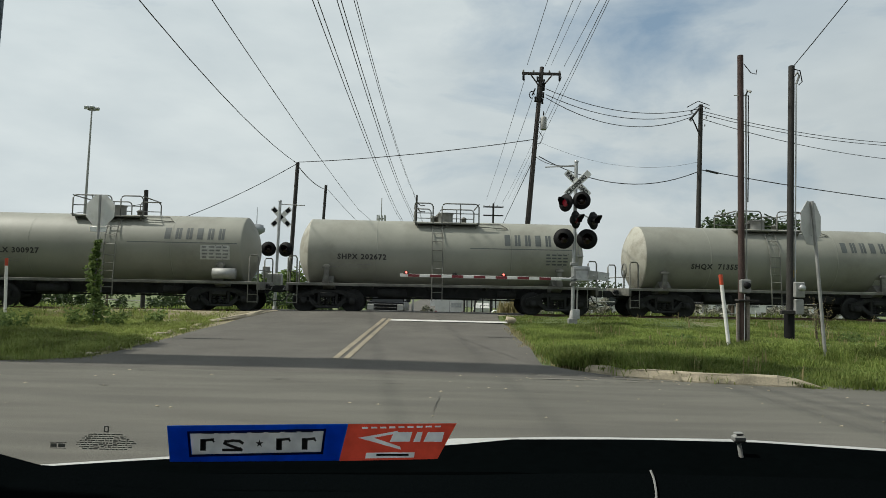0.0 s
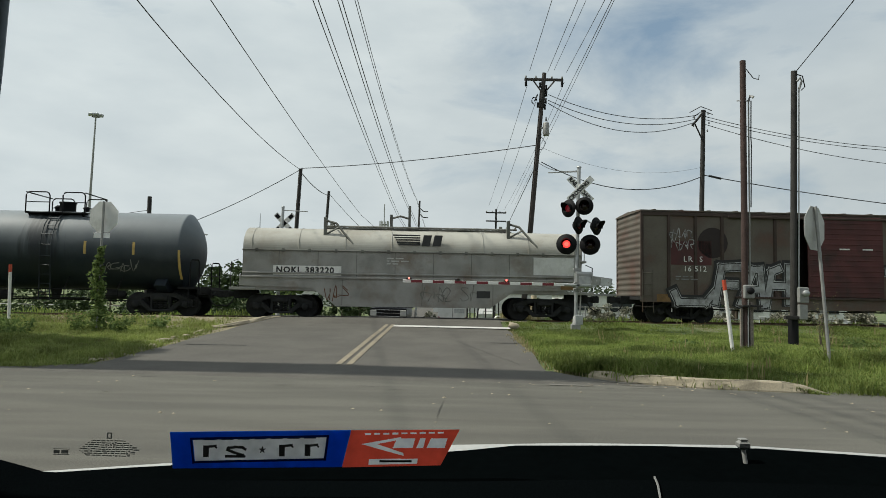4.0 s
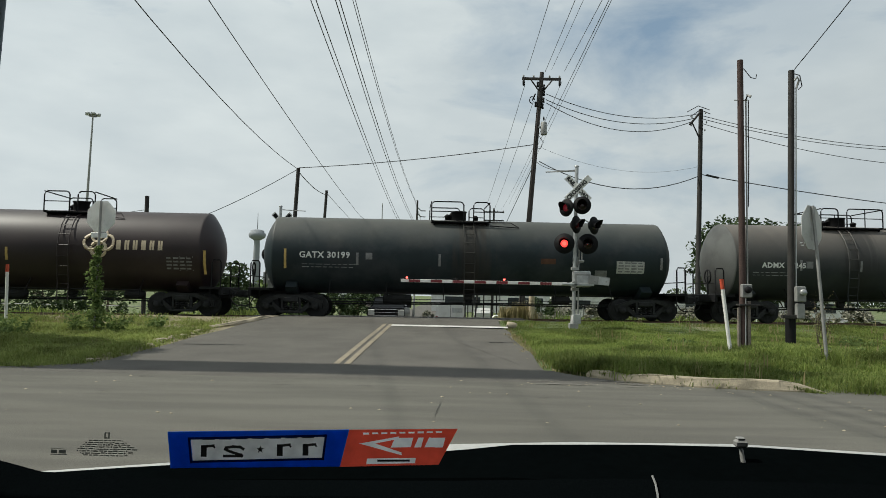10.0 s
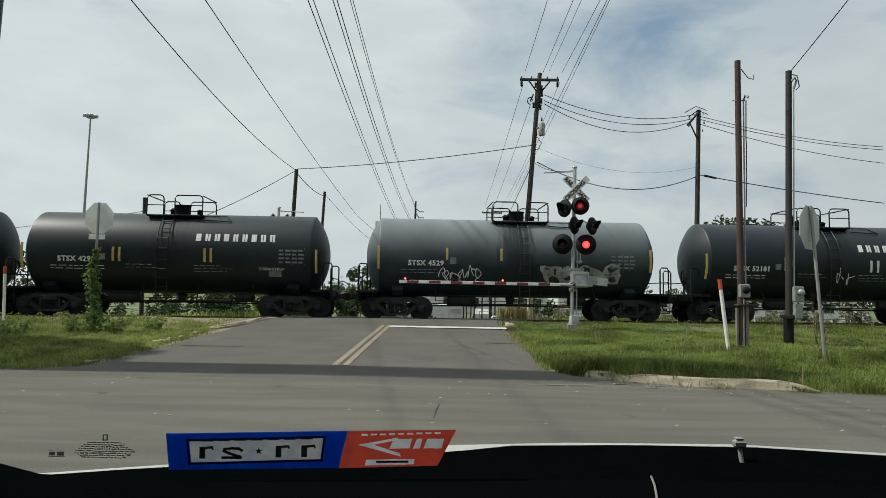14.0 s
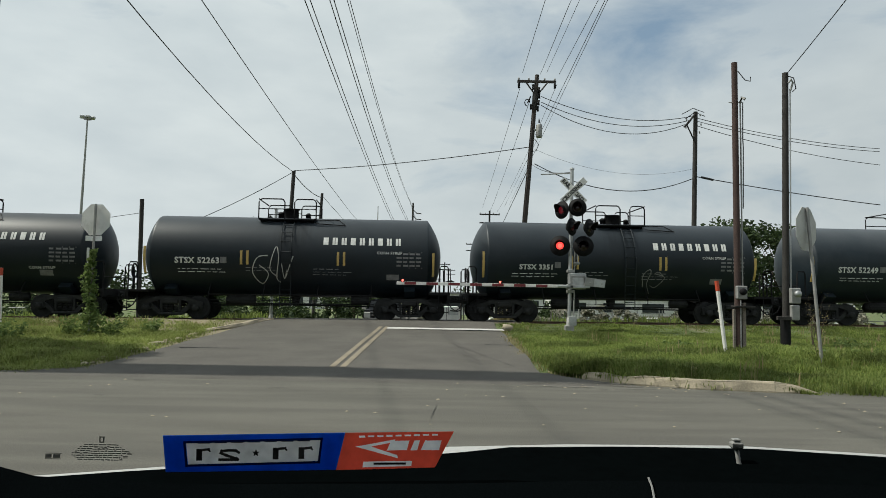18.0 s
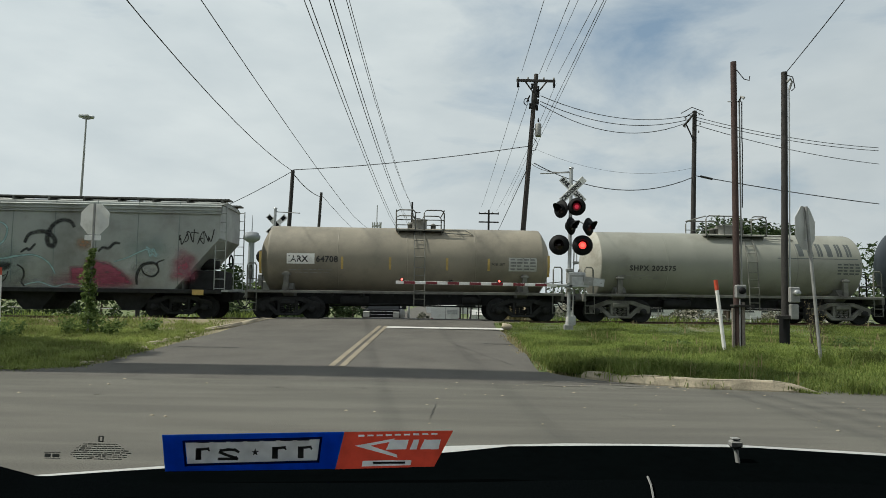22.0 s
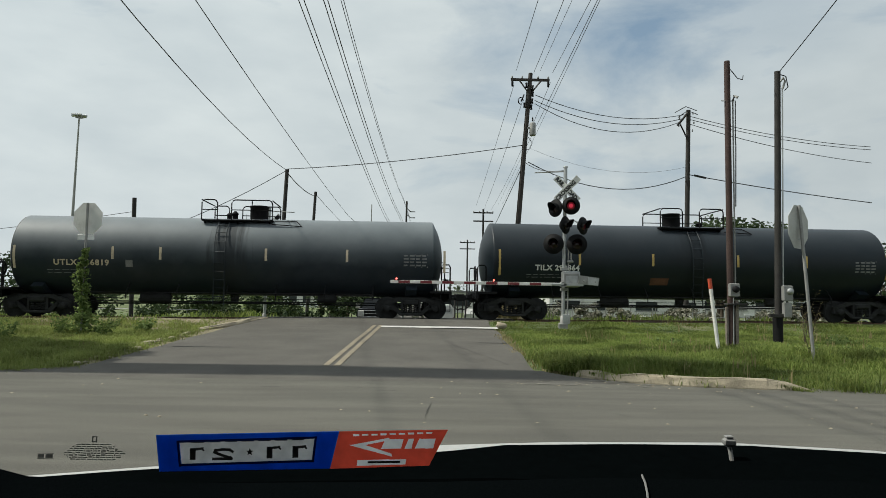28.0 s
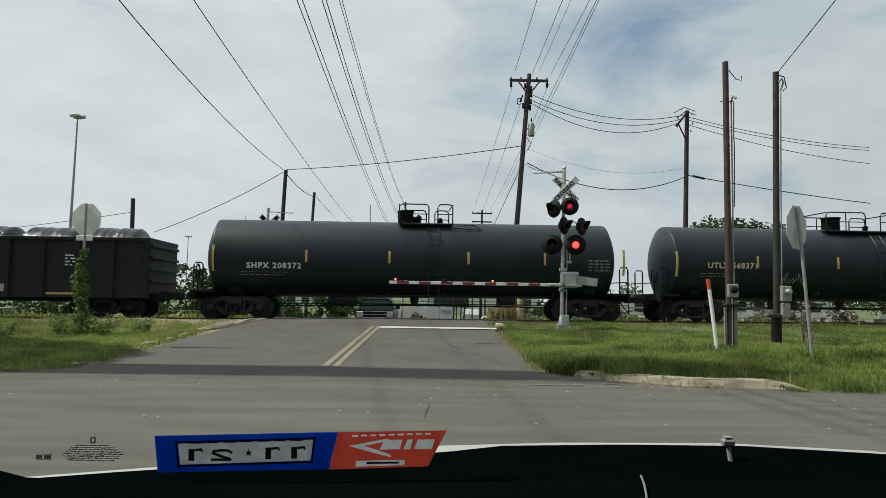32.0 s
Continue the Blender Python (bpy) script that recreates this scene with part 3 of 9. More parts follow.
def sheet(xs, ys, lift, inside=None, bumps=0.0):
    """A draped sheet of ground between the given lines."""
    m = Mesh()
    idx = {}
    for j, y in enumerate(ys):
        for i, x in enumerate(xs):
            idx[i, j] = len(m.v)
            m.v.append((x, y, height(x, y) + lift + (bumps * noise.noise((x * 0.7, y * 0.7, 0)) if bumps else 0)))
    for j in range(len(ys) - 1):
        for i in range(len(xs) - 1):
            m.f.append((idx[i, j], idx[i + 1, j], idx[i + 1, j + 1], idx[i, j + 1]))
            m.s.append(True)
    return m


def steps(*stops):
    """Coordinates from stops of (from, to, step)."""
    out = []
    for a, b, d in stops:
        n = max(1, round((b - a) / d))
        out += [a + (b - a) * i / n for i in range(n)]
    return out + [stops[-1][1]]


# ground to the horizon
gx = steps((-4000, -400, 900), (-400, -60, 40), (-60, 60, 2.5), (60, 400, 40), (400, 4000, 900))
gy = steps((-4000, -400, 900), (-400, -40, 60), (-40, 8, 6), (8, 42, 0.8), (42, 64, 3), (64, 400, 40), (400, 4500, 800))
land = sheet(gx, gy, -0.06)
land.v = [(x, y + x * LEAN, height(x, y + x * LEAN) - 0.06) for x, y, z in land.v]
structure("ground", land, DIRT, "sandy soil with patchy green weeds", "ground")


def strip(edge_l, edge_r, ys, lift, n=6):
    m = Mesh()
    for y in ys:
        for i in range(n + 1):
            x = edge_l(y) + (edge_r(y) - edge_l(y)) * i / n
            m.v.append((x, y, height(x, y) + lift + 0.04 * (1 - abs(2 * i / n - 1)) * 0.6))
    for j in range(len(ys) - 1):
        for i in range(n):
            a = j * (n + 1) + i
            m.f.append((a, a + 1, a + n + 2, a + n + 1))
            m.s.append(True)
    return m


road_l = lambda y: -6.25 + 0.03 * math.sin(y * 1.7)
road_r = lambda y: 1.98 + 0.05 * math.sin(y * 1.3)
road_y = steps((12.6, 24.6, 0.5), (24.6, 28.4, 0.5), (28.4, 64, 2), (64, 420, 30))
structure("road", strip(road_l, road_r, road_y, 0.0), ASPHALT, "two-lane grey asphalt road rising to a level crossing", "road")
structure("cross_street", sheet(steps((-90, -12, 10), (-12, 12, 1), (12, 90, 10)), steps((-14, 6, 4), (6, 11.45, 0.5)), 0.0), ASPHALT_OLD, "worn pale asphalt of the crossing street", "road")
# flared mouth between the corner kerbs
mouth = strip(lambda y: -6.25 - 2.2 * max(0, (12.9 - y) / 1.5) ** 2, lambda y: 1.98 + 1.5 * max(0, (13.4 - y) / 2) ** 2, steps((11.2, 12.9, 0.2)), 0.006, 14)
mouth.v = [(x, y, z - (0.045 if k < 15 else 0)) for k, (x, y, z) in enumerate(mouth.v)]
structure("road_mouth", mouth, ASPHALT, "grey asphalt mouth of the road between the corner kerbs", "road")


def stripe(name, pts_l, width, material, label, lift=0.032):
    m = Mesh()
    for x, y in pts_l:
        for s in (-0.5, 0.5):
            m.v.append((x + s * width, y, height(x, y) + lift))
    for i in range(len(pts_l) - 1):
        a = 2 * i
        m.f.append((a, a + 1, a + 3, a + 2))
        m.s.append(False)
    return structure(name, m, material, label, "road marking")


for k, off in enumerate((-0.10, 0.10)):
    stripe("centre_line", [(-1.87 + 0.012 * (y - 13.3) + off, y) for y in steps((12.95, 22.3, 0.5))], 0.115, YELLOW_LINE, "faded yellow double centre line")
stop_m = Mesh()
for i in range(13):
    x = -1.62 + i * 0.31
    for y in (21.65, 22.15):
        stop_m.v.append((x, y, height(x, y) + 0.032))
for i in range(12):
    stop_m.f.append((2 * i, 2 * i + 2, 2 * i + 3, 2 * i + 1))
    stop_m.s.append(False)
structure("stop_line", stop_m, WHITE_LINE, "white stop line before the crossing", "road marking")


BARE = mat("bare_dirt", (0.215, 0.185, 0.12), 0.95, var=0.3, scale=1.2, fine=0.35, bump=0.6, bscale=22, dirt=(0.16, 0.14, 0.08), dscale=0.6, dlo=0.45, dhi=0.65)
SCUFF = mat("asphalt_scuffed", (0.155, 0.148, 0.13), 0.95, var=0.3, scale=3, fine=0.3)


KERB_R = [(1.98, 16), (2.0, 14.4), (2.2, 13.2), (2.66, 12.3), (3.1, 11.7), (4.2, 11.2), (5.4, 10.98), (6.4, 10.92), (14, 10.6), (30, 10.4)]


def kerb_y(x):
    for (x0, y0), (x1, y1) in zip(KERB_R[1:], KERB_R[2:]):
        if x0 <= x <= x1:
            return y0 + (y1 - y0) * (x - x0) / (x1 - x0)
    return 10.5


# cracks and sealed joints
def crack(x0, y0, x1, y1, w, seed, material=ASPHALT_NEW):
    rnd = random.Random(seed)
    m = Mesh()
    n = 14
    jit = min(0.04, 0.009 * math.hypot(x1 - x0, y1 - y0))
    for i in range(n + 1):
        k = i / n
        x, y = x0 + (x1 - x0) * k + rnd.uniform(-1, 1) * jit, y0 + (y1 - y0) * k + rnd.uniform(-1, 1) * jit
        ww = w * rnd.uniform(0.4, 1.2)
        dx, dy = y1 - y0, -(x1 - x0)
        ln = math.hypot(dx, dy)
        for s in (-0.5, 0.5):
            m.v.append((x + dx / ln * ww * s, y + dy / ln * ww * s, height(x, y + dy / ln * ww * s) + (0.016 if material is SCUFF else 0.010)))
    for i in range(n):
        m.f.append((2 * i, 2 * i + 1, 2 * i + 3, 2 * i + 2))
        m.s.append(False)
    if material is SCUFF:
        return structure("worn_patch", m, material, "pale scuffed streak in the asphalt", "worn patch")
    return structure("crack", m, material, "dark crack in the asphalt", "crack")


for k in range(12):
    rnd = random.Random(900 + k)
    x = -8 + k * 1.3 + rnd.uniform(-0.6, 0.6)
    y = rnd.choice((9.5, 10.1, 10.4, 11.0)) + rnd.uniform(-0.2, 0.2)
    crack(x, y, x + rnd.uniform(0.12, 0.35), y + rnd.uniform(-0.05, 0.05), rnd.uniform(0.012, 0.03), 30 + k)
# pale scuffs where the paving has worn to the stone
for k in range(9):
    rnd = random.Random(700 + k)
    x, y = rnd.uniform(1.4, 3.4), 11.35 + rnd.uniform(-0.3, 0.35)
    crack(x, y, x + rnd.uniform(0.3, 1.0), y + rnd.uniform(-0.06, 0.06), rnd.uniform(0.025, 0.06), 60 + k, SCUFF)
crack(-0.06, 8.0, 0.0, 9.1, 0.009, 3)
crack(1.2, 17.6, 2.0, 17.6, 0.09, 5)
crack(-5.9, 15.7, -4.4, 15.75, 0.10, 6)
crack(2.25, 8.5, 2.4, 8.25, 0.012, 7)
crack(-0.4, 20.5, 1.5, 13.6, 0.012, 8)
# pale stone chips lying on the street
chips = Mesh()
rnd = random.Random(77)
for k in range(150):
    x, y, c_ = rnd.uniform(-8, 8), 7.6 + 7.0 * rnd.random() ** 1.3, rnd.uniform(0.008, 0.022)
    if k > 110:
        x, y = rnd.uniform(1.0, 4.5), rnd.uniform(10.9, 11.7)
    if y > kerb_y(max(2.05, x)) - 0.1 and x > 1.9:
        continue
    z = height(x, y) + 0.004
    chips.add([(x - 1.6 * c_, y, z), (x, y - c_, z), (x + 1.3 * c_, y + 0.2 * c_, z), (x, y + c_, z), (x, y, z + c_ * 0.7)], [(0, 1, 4), (1, 2, 4), (2, 3, 4), (3, 0, 4)])
tagged(part("stone_chips", chips, CONCRETE), "pale stone chips scattered on the asphalt", "gravel", kind="stuff")

# ---- kerbs ----


def kerb(line, n0, side, tall):
    """A cast kerb in lengths, each a piece of its own."""
    pts_k = []
    for (x0, y0), (x1, y1) in zip(line, line[1:]):
        n = max(1, round(math.hypot(x1 - x0, y1 - y0) / 0.45))
        pts_k += [(x0 + (x1 - x0) * i / n, y0 + (y1 - y0) * i / n) for i in range(n)]
    pts_k.append(line[-1])
    rnd = random.Random(n0)
    top = thing("kerb", "weathered concrete kerb with chipped edges at the grass corner", "kerb")
    top["kind"] = "structure"
    for s0 in range(0, len(pts_k) - 1, 4):
        seg = pts_k[s0:s0 + 5]
        if len(seg) < 2:
            continue
        m = Mesh()
        for i, (x, y) in enumerate(seg):
            q = pts_k[min(s0 + i + 1, len(pts_k) - 1)]
            p = pts_k[max(s0 + i - 1, 0)]
            d = Vector((q[0] - p[0], q[1] - p[1], 0)).normalized()
            nrm = Vector((-d.y, d.x, 0)) * side
            g = height(x, y)
            k = 0.012 if i in (0, len(seg) - 1) else 0
            h = tall * min(1, 0.6 + 0.1 * (s0 + i), 0.25 + 0.4 * (len(pts_k) - 1 - s0 - i)) + rnd.uniform(-0.025, 0.012)
            for a, z in ((0.0, -0.1), (0.0, 0.02), (0.03 + rnd.uniform(0, 0.035), h - 0.025 - k), (0.07 + rnd.uniform(-0.015, 0.02), h - k), (0.15, h - k), (0.18, h - 0.03), (0.18, -0.1)):
                m.v.append((x + nrm.x * a, y + nrm.y * a, g + z))
        for i in range(len(seg) - 1):
            for k in range(6):
                a = i * 7 + k
                m.f.append((a, a + 1, a + 8, a + 7))
                m.s.append(False)
        e = (len(seg) - 1) * 7
        m.f += [tuple(range(7)), tuple(range(e, e + 7))[::-1]]
        m.s += [False, False]
        part("kerb_stone", m, CONCRETE, top)
    return top


kerb([(2.62, 12.45)] + KERB_R[4:7] + [(6.1, 10.94)], 5, 1, 0.17)
# raised concrete edge left of the road by the crossing
kerb([(-6.75, 20.2), (-6.35, 21.6), (-5.95, 23.0), (-5.65, 23.9)], 7, 1, 0.12)
end_stone = thing("concrete_block", "rough pale concrete kerb end in the grass", "block", loc=(2.25, 22.3, height(2.2, 22.3)))
rock = Mesh().turn([(-0.28, 0.02), (-0.24, 0.13), (-0.1, 0.17), (0.1, 0.16), (0.25, 0.11), (0.3, 0.02)], "x", 8, (0, 0, 0.08))
rr = random.Random(4)
rock.v = [(0.6 * x + rr.uniform(-0.03, 0.03), 0.7 * y + rr.uniform(-0.03, 0.03), 0.75 * z + rr.uniform(-0.03, 0.03)) for x, y, z in rock.v]
part("stone", rock, CONCRETE, end_stone)
# broken bits along the left edge of the asphalt
for k in range(28):
    rnd = random.Random(k + 50)
    y = 12.9 + k * 0.29 + rnd.uniform(-0.25, 0.25)
    x = -6.5 - 0.04 * (y - 13) + rnd.uniform(-0.15, 0.1)
    m = Mesh().turn([(-0.16, 0.01), (-0.12, 0.07), (0.05, 0.09), (0.15, 0.01)], "x", 6)
    big = rnd.uniform(0.35, 1.15)
    m.v = [(a * big * rnd.uniform(0.8, 1.7), b * big + rnd.uniform(-0.02, 0.02), max(-0.02, c * big * 0.6 - 0.015)) for a, b, c in m.v]
    ob = part("rubble_stone", m, CONCRETE, None)
    ob.location, ob.rotation_euler = (x, y, height(x, y)), (0, 0, rnd.uniform(0, 3))
    tagged(ob, "pale broken concrete lump at the edge of the road", "stone", "rubble along the road edge")

# trodden dirt and gravel between the grass and the track
structure("dirt_verge", strip(lambda y: -7.25 - 0.1 * math.sin(y * 1.1) - 0.05 * max(0, y - 15), lambda y: -6.2, steps((12.9, 23.6, 0.4)), -0.04, 6), BARE, "tan dirt verge along the road edge", "dirt")
structure("dirt_path", sheet(steps((-13.5, -6.7, 0.4)), steps((20.3, 23.6, 0.4)), -0.035, bumps=0.05), BARE, "tan bare dirt and gravel beside the track", "dirt")

# ---- track ----
CT, ST = math.cos(radians(3.3)), math.sin(radians(3.3))


def on_track(u, off=0.0, z=0.0):
    """A point u metres along the track, off to its far side, z over the rails."""
    return Vector((u * CT - off * ST, TRACK_Y + u * ST + off * CT, RAIL_Z + climb(u) + z))


bed = Mesh()
prof = [(-2.9, -0.55), (-2.1, -0.24), (-1.3, -0.17), (1.3, -0.17), (2.1, -0.24), (2.9, -0.55)]
us = steps((-440, -75, 15), (-75, 75, 3), (75, 440, 15))
rnd = random.Random(2)
for u in us:
    for o, z in prof:
        bed.v.append(tuple(on_track(u, o, z + rnd.uniform(-0.03, 0.03))))
for i in range(len(us) - 1):
    for k in range(5):
        a = i * 6 + k
        bed.f.append((a, a + 6, a + 7, a + 1))
        bed.s.append(True)
structure("ballast", bed, BALLAST, "grey stone ballast under the railway track", "ballast")
for off in (-0.7525, 0.7525):
    m = Mesh()
    sec = [(-0.07, -0.17), (0.07, -0.17), (0.07, -0.15), (0.015, -0.12), (0.015, -0.05), (0.036, -0.035), (0.036, 0.0), (-0.036, 0.0), (-0.036, -0.035), (-0.015, -0.05), (-0.015, -0.12), (-0.07, -0.15)]
    for u in us:
        m.v += [tuple(on_track(u, off + o, z)) for o, z in sec]
    for i in range(len(us) - 1):
        for k in range(12):
            m.f.append((12 * i + k, 12 * i + (k + 1) % 12, 12 * i + 12 + (k + 1) % 12, 12 * i + 12 + k))
            m.s.append(False)
    structure("rail", m, RAIL, "rusty steel rail of the railway track", "rail")
ties = thing("railway_ties", "dark timber railway ties bedded in ballast", "tie", loc=(0, 0, 0))
ties["kind"] = "structure"
tie_me = Mesh().box(-0.115, 0.115, -1.3, 1.3, -0.17, 0.0, 0.01).data("tie", TIE)
for k in range(-100, 101):
    u = k * 0.52
    if -7.4 < u < 3.4:
        continue
    ob = part("tie", tie_me, TIE, ties)
    ob.matrix_basis = Matrix.Translation(on_track(u, 0, -0.16)) @ pose(0, 0, 0, 0, 0, 3.3)
# crossing panels between and beside the rails
panels = thing("crossing_panels", "dark rubber and concrete panels of the level crossing", "crossing panel")
panels["kind"] = "structure"
for a, b in ((-1.6, -0.83), (-0.66, 0.66), (0.83, 1.6)):
    for k in range(5):
        u0 = -7.2 + k * 2.1
        m = Mesh().box(0.01, 2.09, a, b, -0.16, 0.012, 0.015)
        ob = part("panel", m, CONCRETE if a < -1 else ASPHALT, panels)
        ob.matrix_basis = Matrix.Translation(on_track(u0, 0, 0)) @ pose(0, 0, 0, 0, 0, 3.3)


# ---- vegetation ----
def blades(name, spots, size, spread, per, material, label, seed, lean=0.35, width=0.016):
    """Tufts of narrow bent blades, as one piece of stuff."""
    rng = np.random.default_rng(seed)
    n = len(spots) * per
    base = np.repeat(np.array(spots), per, axis=0) + np.concatenate([rng.normal(0, spread, (n, 2)), np.zeros((n, 1))], 1)
    h = np.repeat(np.array([s for s in size]), per) * rng.uniform(0.45, 1.15, n)
    ang = rng.uniform(0, 2 * np.pi, n)
    bend = rng.uniform(0.1, 1.0, n) * lean
    dx, dy = np.cos(ang), np.sin(ang)
    w = width * rng.uniform(0.6, 1.6, n) * (0.6 + h)
    px, py = -dy * w, dx * w
    low = base.copy()
    low[:, 2] -= 0.03
    mid = base + np.stack([dx * h * bend * 0.35, dy * h * bend * 0.35, h * 0.6], 1)
    tip = base + np.stack([dx * h * bend, dy * h * bend, h * (1 - 0.25 * bend)], 1)
    side = np.stack([px, py, np.zeros(n)], 1)
    vs = np.stack([low - side, low + side, mid + side * 0.8, mid - side * 0.8, tip], 1).reshape(-1, 3)
    k = np.arange(n)[:, None] * 5
    quads, tris = k + np.array([0, 1, 2, 3]), k + np.array([3, 2, 4])
    me = bpy.data.meshes.new(name)
    me.vertices.add(len(vs))
    me.vertices.foreach_set("co", vs.ravel())
    loops = np.concatenate([quads, tris], 1)
    me.loops.add(loops.size)
    me.loops.foreach_set("vertex_index", loops.ravel().astype(np.int32))
    me.polygons.add(2 * n)
    me.polygons.foreach_set("loop_start", (np.arange(n)[:, None] * 7 + np.array([0, 4])).ravel().astype(np.int32))
    me.materials.append(material)
    me.update(calc_edges=True)
    return tagged(part(name, me, material), label, "grass", kind="stuff")


def scatter(count, x0, x1, y0, y1, keep, seed):
    rnd = random.Random(seed)
    out = []
    while len(out) < count:
        x, y = rnd.uniform(x0, x1), rnd.uniform(y0, y1)
        if keep(x, y, rnd):
            out.append((x, y, height(x, y) - 0.06))
    return out


def right_verge(x, y, r):
    if x < 2.22 or y > 24.0 + x * LEAN:
        return False
    return y > kerb_y(x) + (0.02 if x > 5.6 else 0.13 if x > 3.2 else 0.24) + r.uniform(-0.03, 0.06)


def bank(x, y):
    """How far the grass corner is banked up behind its kerb."""
    up = min(1, max(0, (y - kerb_y(max(2.05, x)) - 0.05) / 0.7)) * min(1, max(0, (x - 2.1) / 0.6)) * min(1, max(0, (21.5 - y) / 6))
    return 0.2 * up


def left_verge(x, y, r):
    edge = -6.3 - 2.2 * max(0, (12.55 - y) / 1.5) ** 2 - 0.06 * max(0, y - 15)
    if x > edge + r.uniform(-0.25, 0.1) or y > 23.6 + x * LEAN or y < 11.05 + 0.02 * x:
        return False
    bare = 0.7 * min(1, max(0, (y - 19.2) / 1.0)) * min(1, max(0, (x + 13.5) / 3))
    return r.random() > bare + 0.35 * noise.noise((x * 0.9, y * 0.9, 4)) * (bare > 0)


def grow(spots, lo, hi, seed, f=0.45):
    return [lo + (hi - lo) * max(0, min(1, 0.45 + 1.1 * noise.noise((x * f, y * f, seed)) + 0.6 * noise.noise((x * f * 4, y * f * 4, seed + 50)))) for x, y, z in spots]


bx, by = steps((2.1, 6.5, 0.35), (6.5, 24, 1.4)), steps((10.6, 14.5, 0.25), (14.5, 22, 0.8))
mound = sheet(bx, by, 0)
mound.v = [(x, y, height(x, y) - 0.075 + 0.8 * bank(x, y) - (0.1 if bank(x, y) <= 0 else 0)) for x, y, z in mound.v]
structure("grass_bank", mound, DIRT, "low earth bank under the grass behind the kerb", "ground")
sp = [(x, y, z + 0.8 * bank(x, y)) for x, y, z in scatter(21000, 2, 22, 10.6, 25, right_verge, 11)]
tall_ = [h_ * (1 - 0.6 * min(1, max(0, (p[1] - 13.5) / 5.5))) * (1.3 if p[0] > 6.5 and p[1] < 15 else 1) for h_, p in zip(grow(sp, 0.07, 0.33, 1), sp)]
blades("grass", sp, tall_, 0.10, 15, GRASS, "bright green uncut grass on the verge", 1, lean=1.6, width=0.008)
sp = [(x, y, z + 0.8 * bank(x, y)) for x, y, z in scatter(230, 2, 24, 10.6, 25, right_verge, 12)]
blades("dry_grass", sp, grow(sp, 0.12, 0.36, 2), 0.06, 6, GRASS_DRY, "straw-coloured seed stalks among the grass", 2, width=0.008)
sp = scatter(18000, -24, -6, 11.3, 24, left_verge, 13)
blades("grass", sp, grow(sp, 0.06, 0.27, 3), 0.10, 15, GRASS_PALE, "pale green weedy grass on the verge", 3, lean=1.6, width=0.008)
sp = scatter(900, -28, -6, 12, 24, left_verge, 14) + scatter(650, -14, -6.6, 19.6, 23.4, lambda x, y, r: noise.noise((x * 0.8, y * 2.0, 7)) > -0.1, 16)
blades("dry_grass", sp, grow(sp, 0.04, 0.15, 4), 0.08, 6, GRASS_DRY, "dry yellow grass by the track", 4, width=0.008)
sp = [(3.0 + 0.75 * math.cos(k * 2.4) * math.sqrt(k / 620), 13.1 + 0.5 * math.sin(k * 2.4) * math.sqrt(k / 620), height(3, 13.1) + 0.05) for k in range(620)]
blades("grass", sp, grow(sp, 0.1, 0.28, 6, 1.2), 0.07, 14, GRASS, "lush clump of taller grass at the road corner", 23, lean=1.2, width=0.009)
# ragged dry fringe where the grass meets the asphalt and the kerb
sp = [(2.02 + 0.16 * math.sin(i * 2.3) + (0.35 * max(0, 14.2 - y) ** 1.3 if y < 14.2 else 0), y, height(2.1, y) - 0.04) for i, y in enumerate(steps((12.5, 22.0, 0.05)))]
blades("dry_grass", sp, grow(sp, 0.03, 0.11, 8), 0.06, 6, GRASS_DRY, "dry straw fringe along the road edge", 21, width=0.01, lean=1.0)
sp = [(x, kerb_y(x) + 0.2 - 0.3 * min(1, max(0, (x - 5.45) / 0.6)), height(x, 11) + 0.08 - 0.14 * min(1, max(0, (x - 5.45) / 0.6))) for x in steps((2.9, 9.0, 0.010))]
blades("grass", sp, grow(sp, 0.05, 0.15, 9), 0.05, 5, GRASS, "grass hanging over the kerb", 22, width=0.012, lean=1.3)
# taller weeds along the far side of the track
sp = scatter(3800, -45, 34, 29.2, 36, lambda x, y, r: (x < -7 or x > 4.5) and y - x * LEAN > 29.4, 15)
blades("weeds", sp, grow(sp, 0.1, 0.45, 5, 0.25), 0.16, 7, GRASS, "green weeds beyond the track", 5, width=0.018, lean=1.0)


def leaf_cloud(m, centres, per, leaf, seed):
    """Small folded leaves scattered in clumps."""
    rnd = random.Random(seed)
    for cx, cy, cz, r in centres:
        for _ in range(per):
            while True:
                a = Vector((rnd.uniform(-1, 1), rnd.uniform(-1, 1), rnd.uniform(-1, 1)))
                if a.length < 1:
                    break
            p = Vector((cx, cy, cz)) + a * r
            s = leaf * rnd.uniform(0.6, 1.4)
            d = Vector((rnd.uniform(-1, 1), rnd.uniform(-1, 1), rnd.uniform(-0.7, 0.7))).normalized()
            e = d.orthogonal().normalized()
            q = rnd.uniform(0, 6.28)
            e = (e * math.cos(q) + d.cross(e) * math.sin(q))
            k = len(m.v)
            m.v += [tuple(p - d * s), tuple(p + e * s * 0.45 + Vector((0, 0, 0.1 * s))), tuple(p + d * s), tuple(p - e * s * 0.45 + Vector((0, 0, 0.1 * s)))]
            m.f += [(k, k + 1, k + 2, k + 3)]
            m.s += [False]


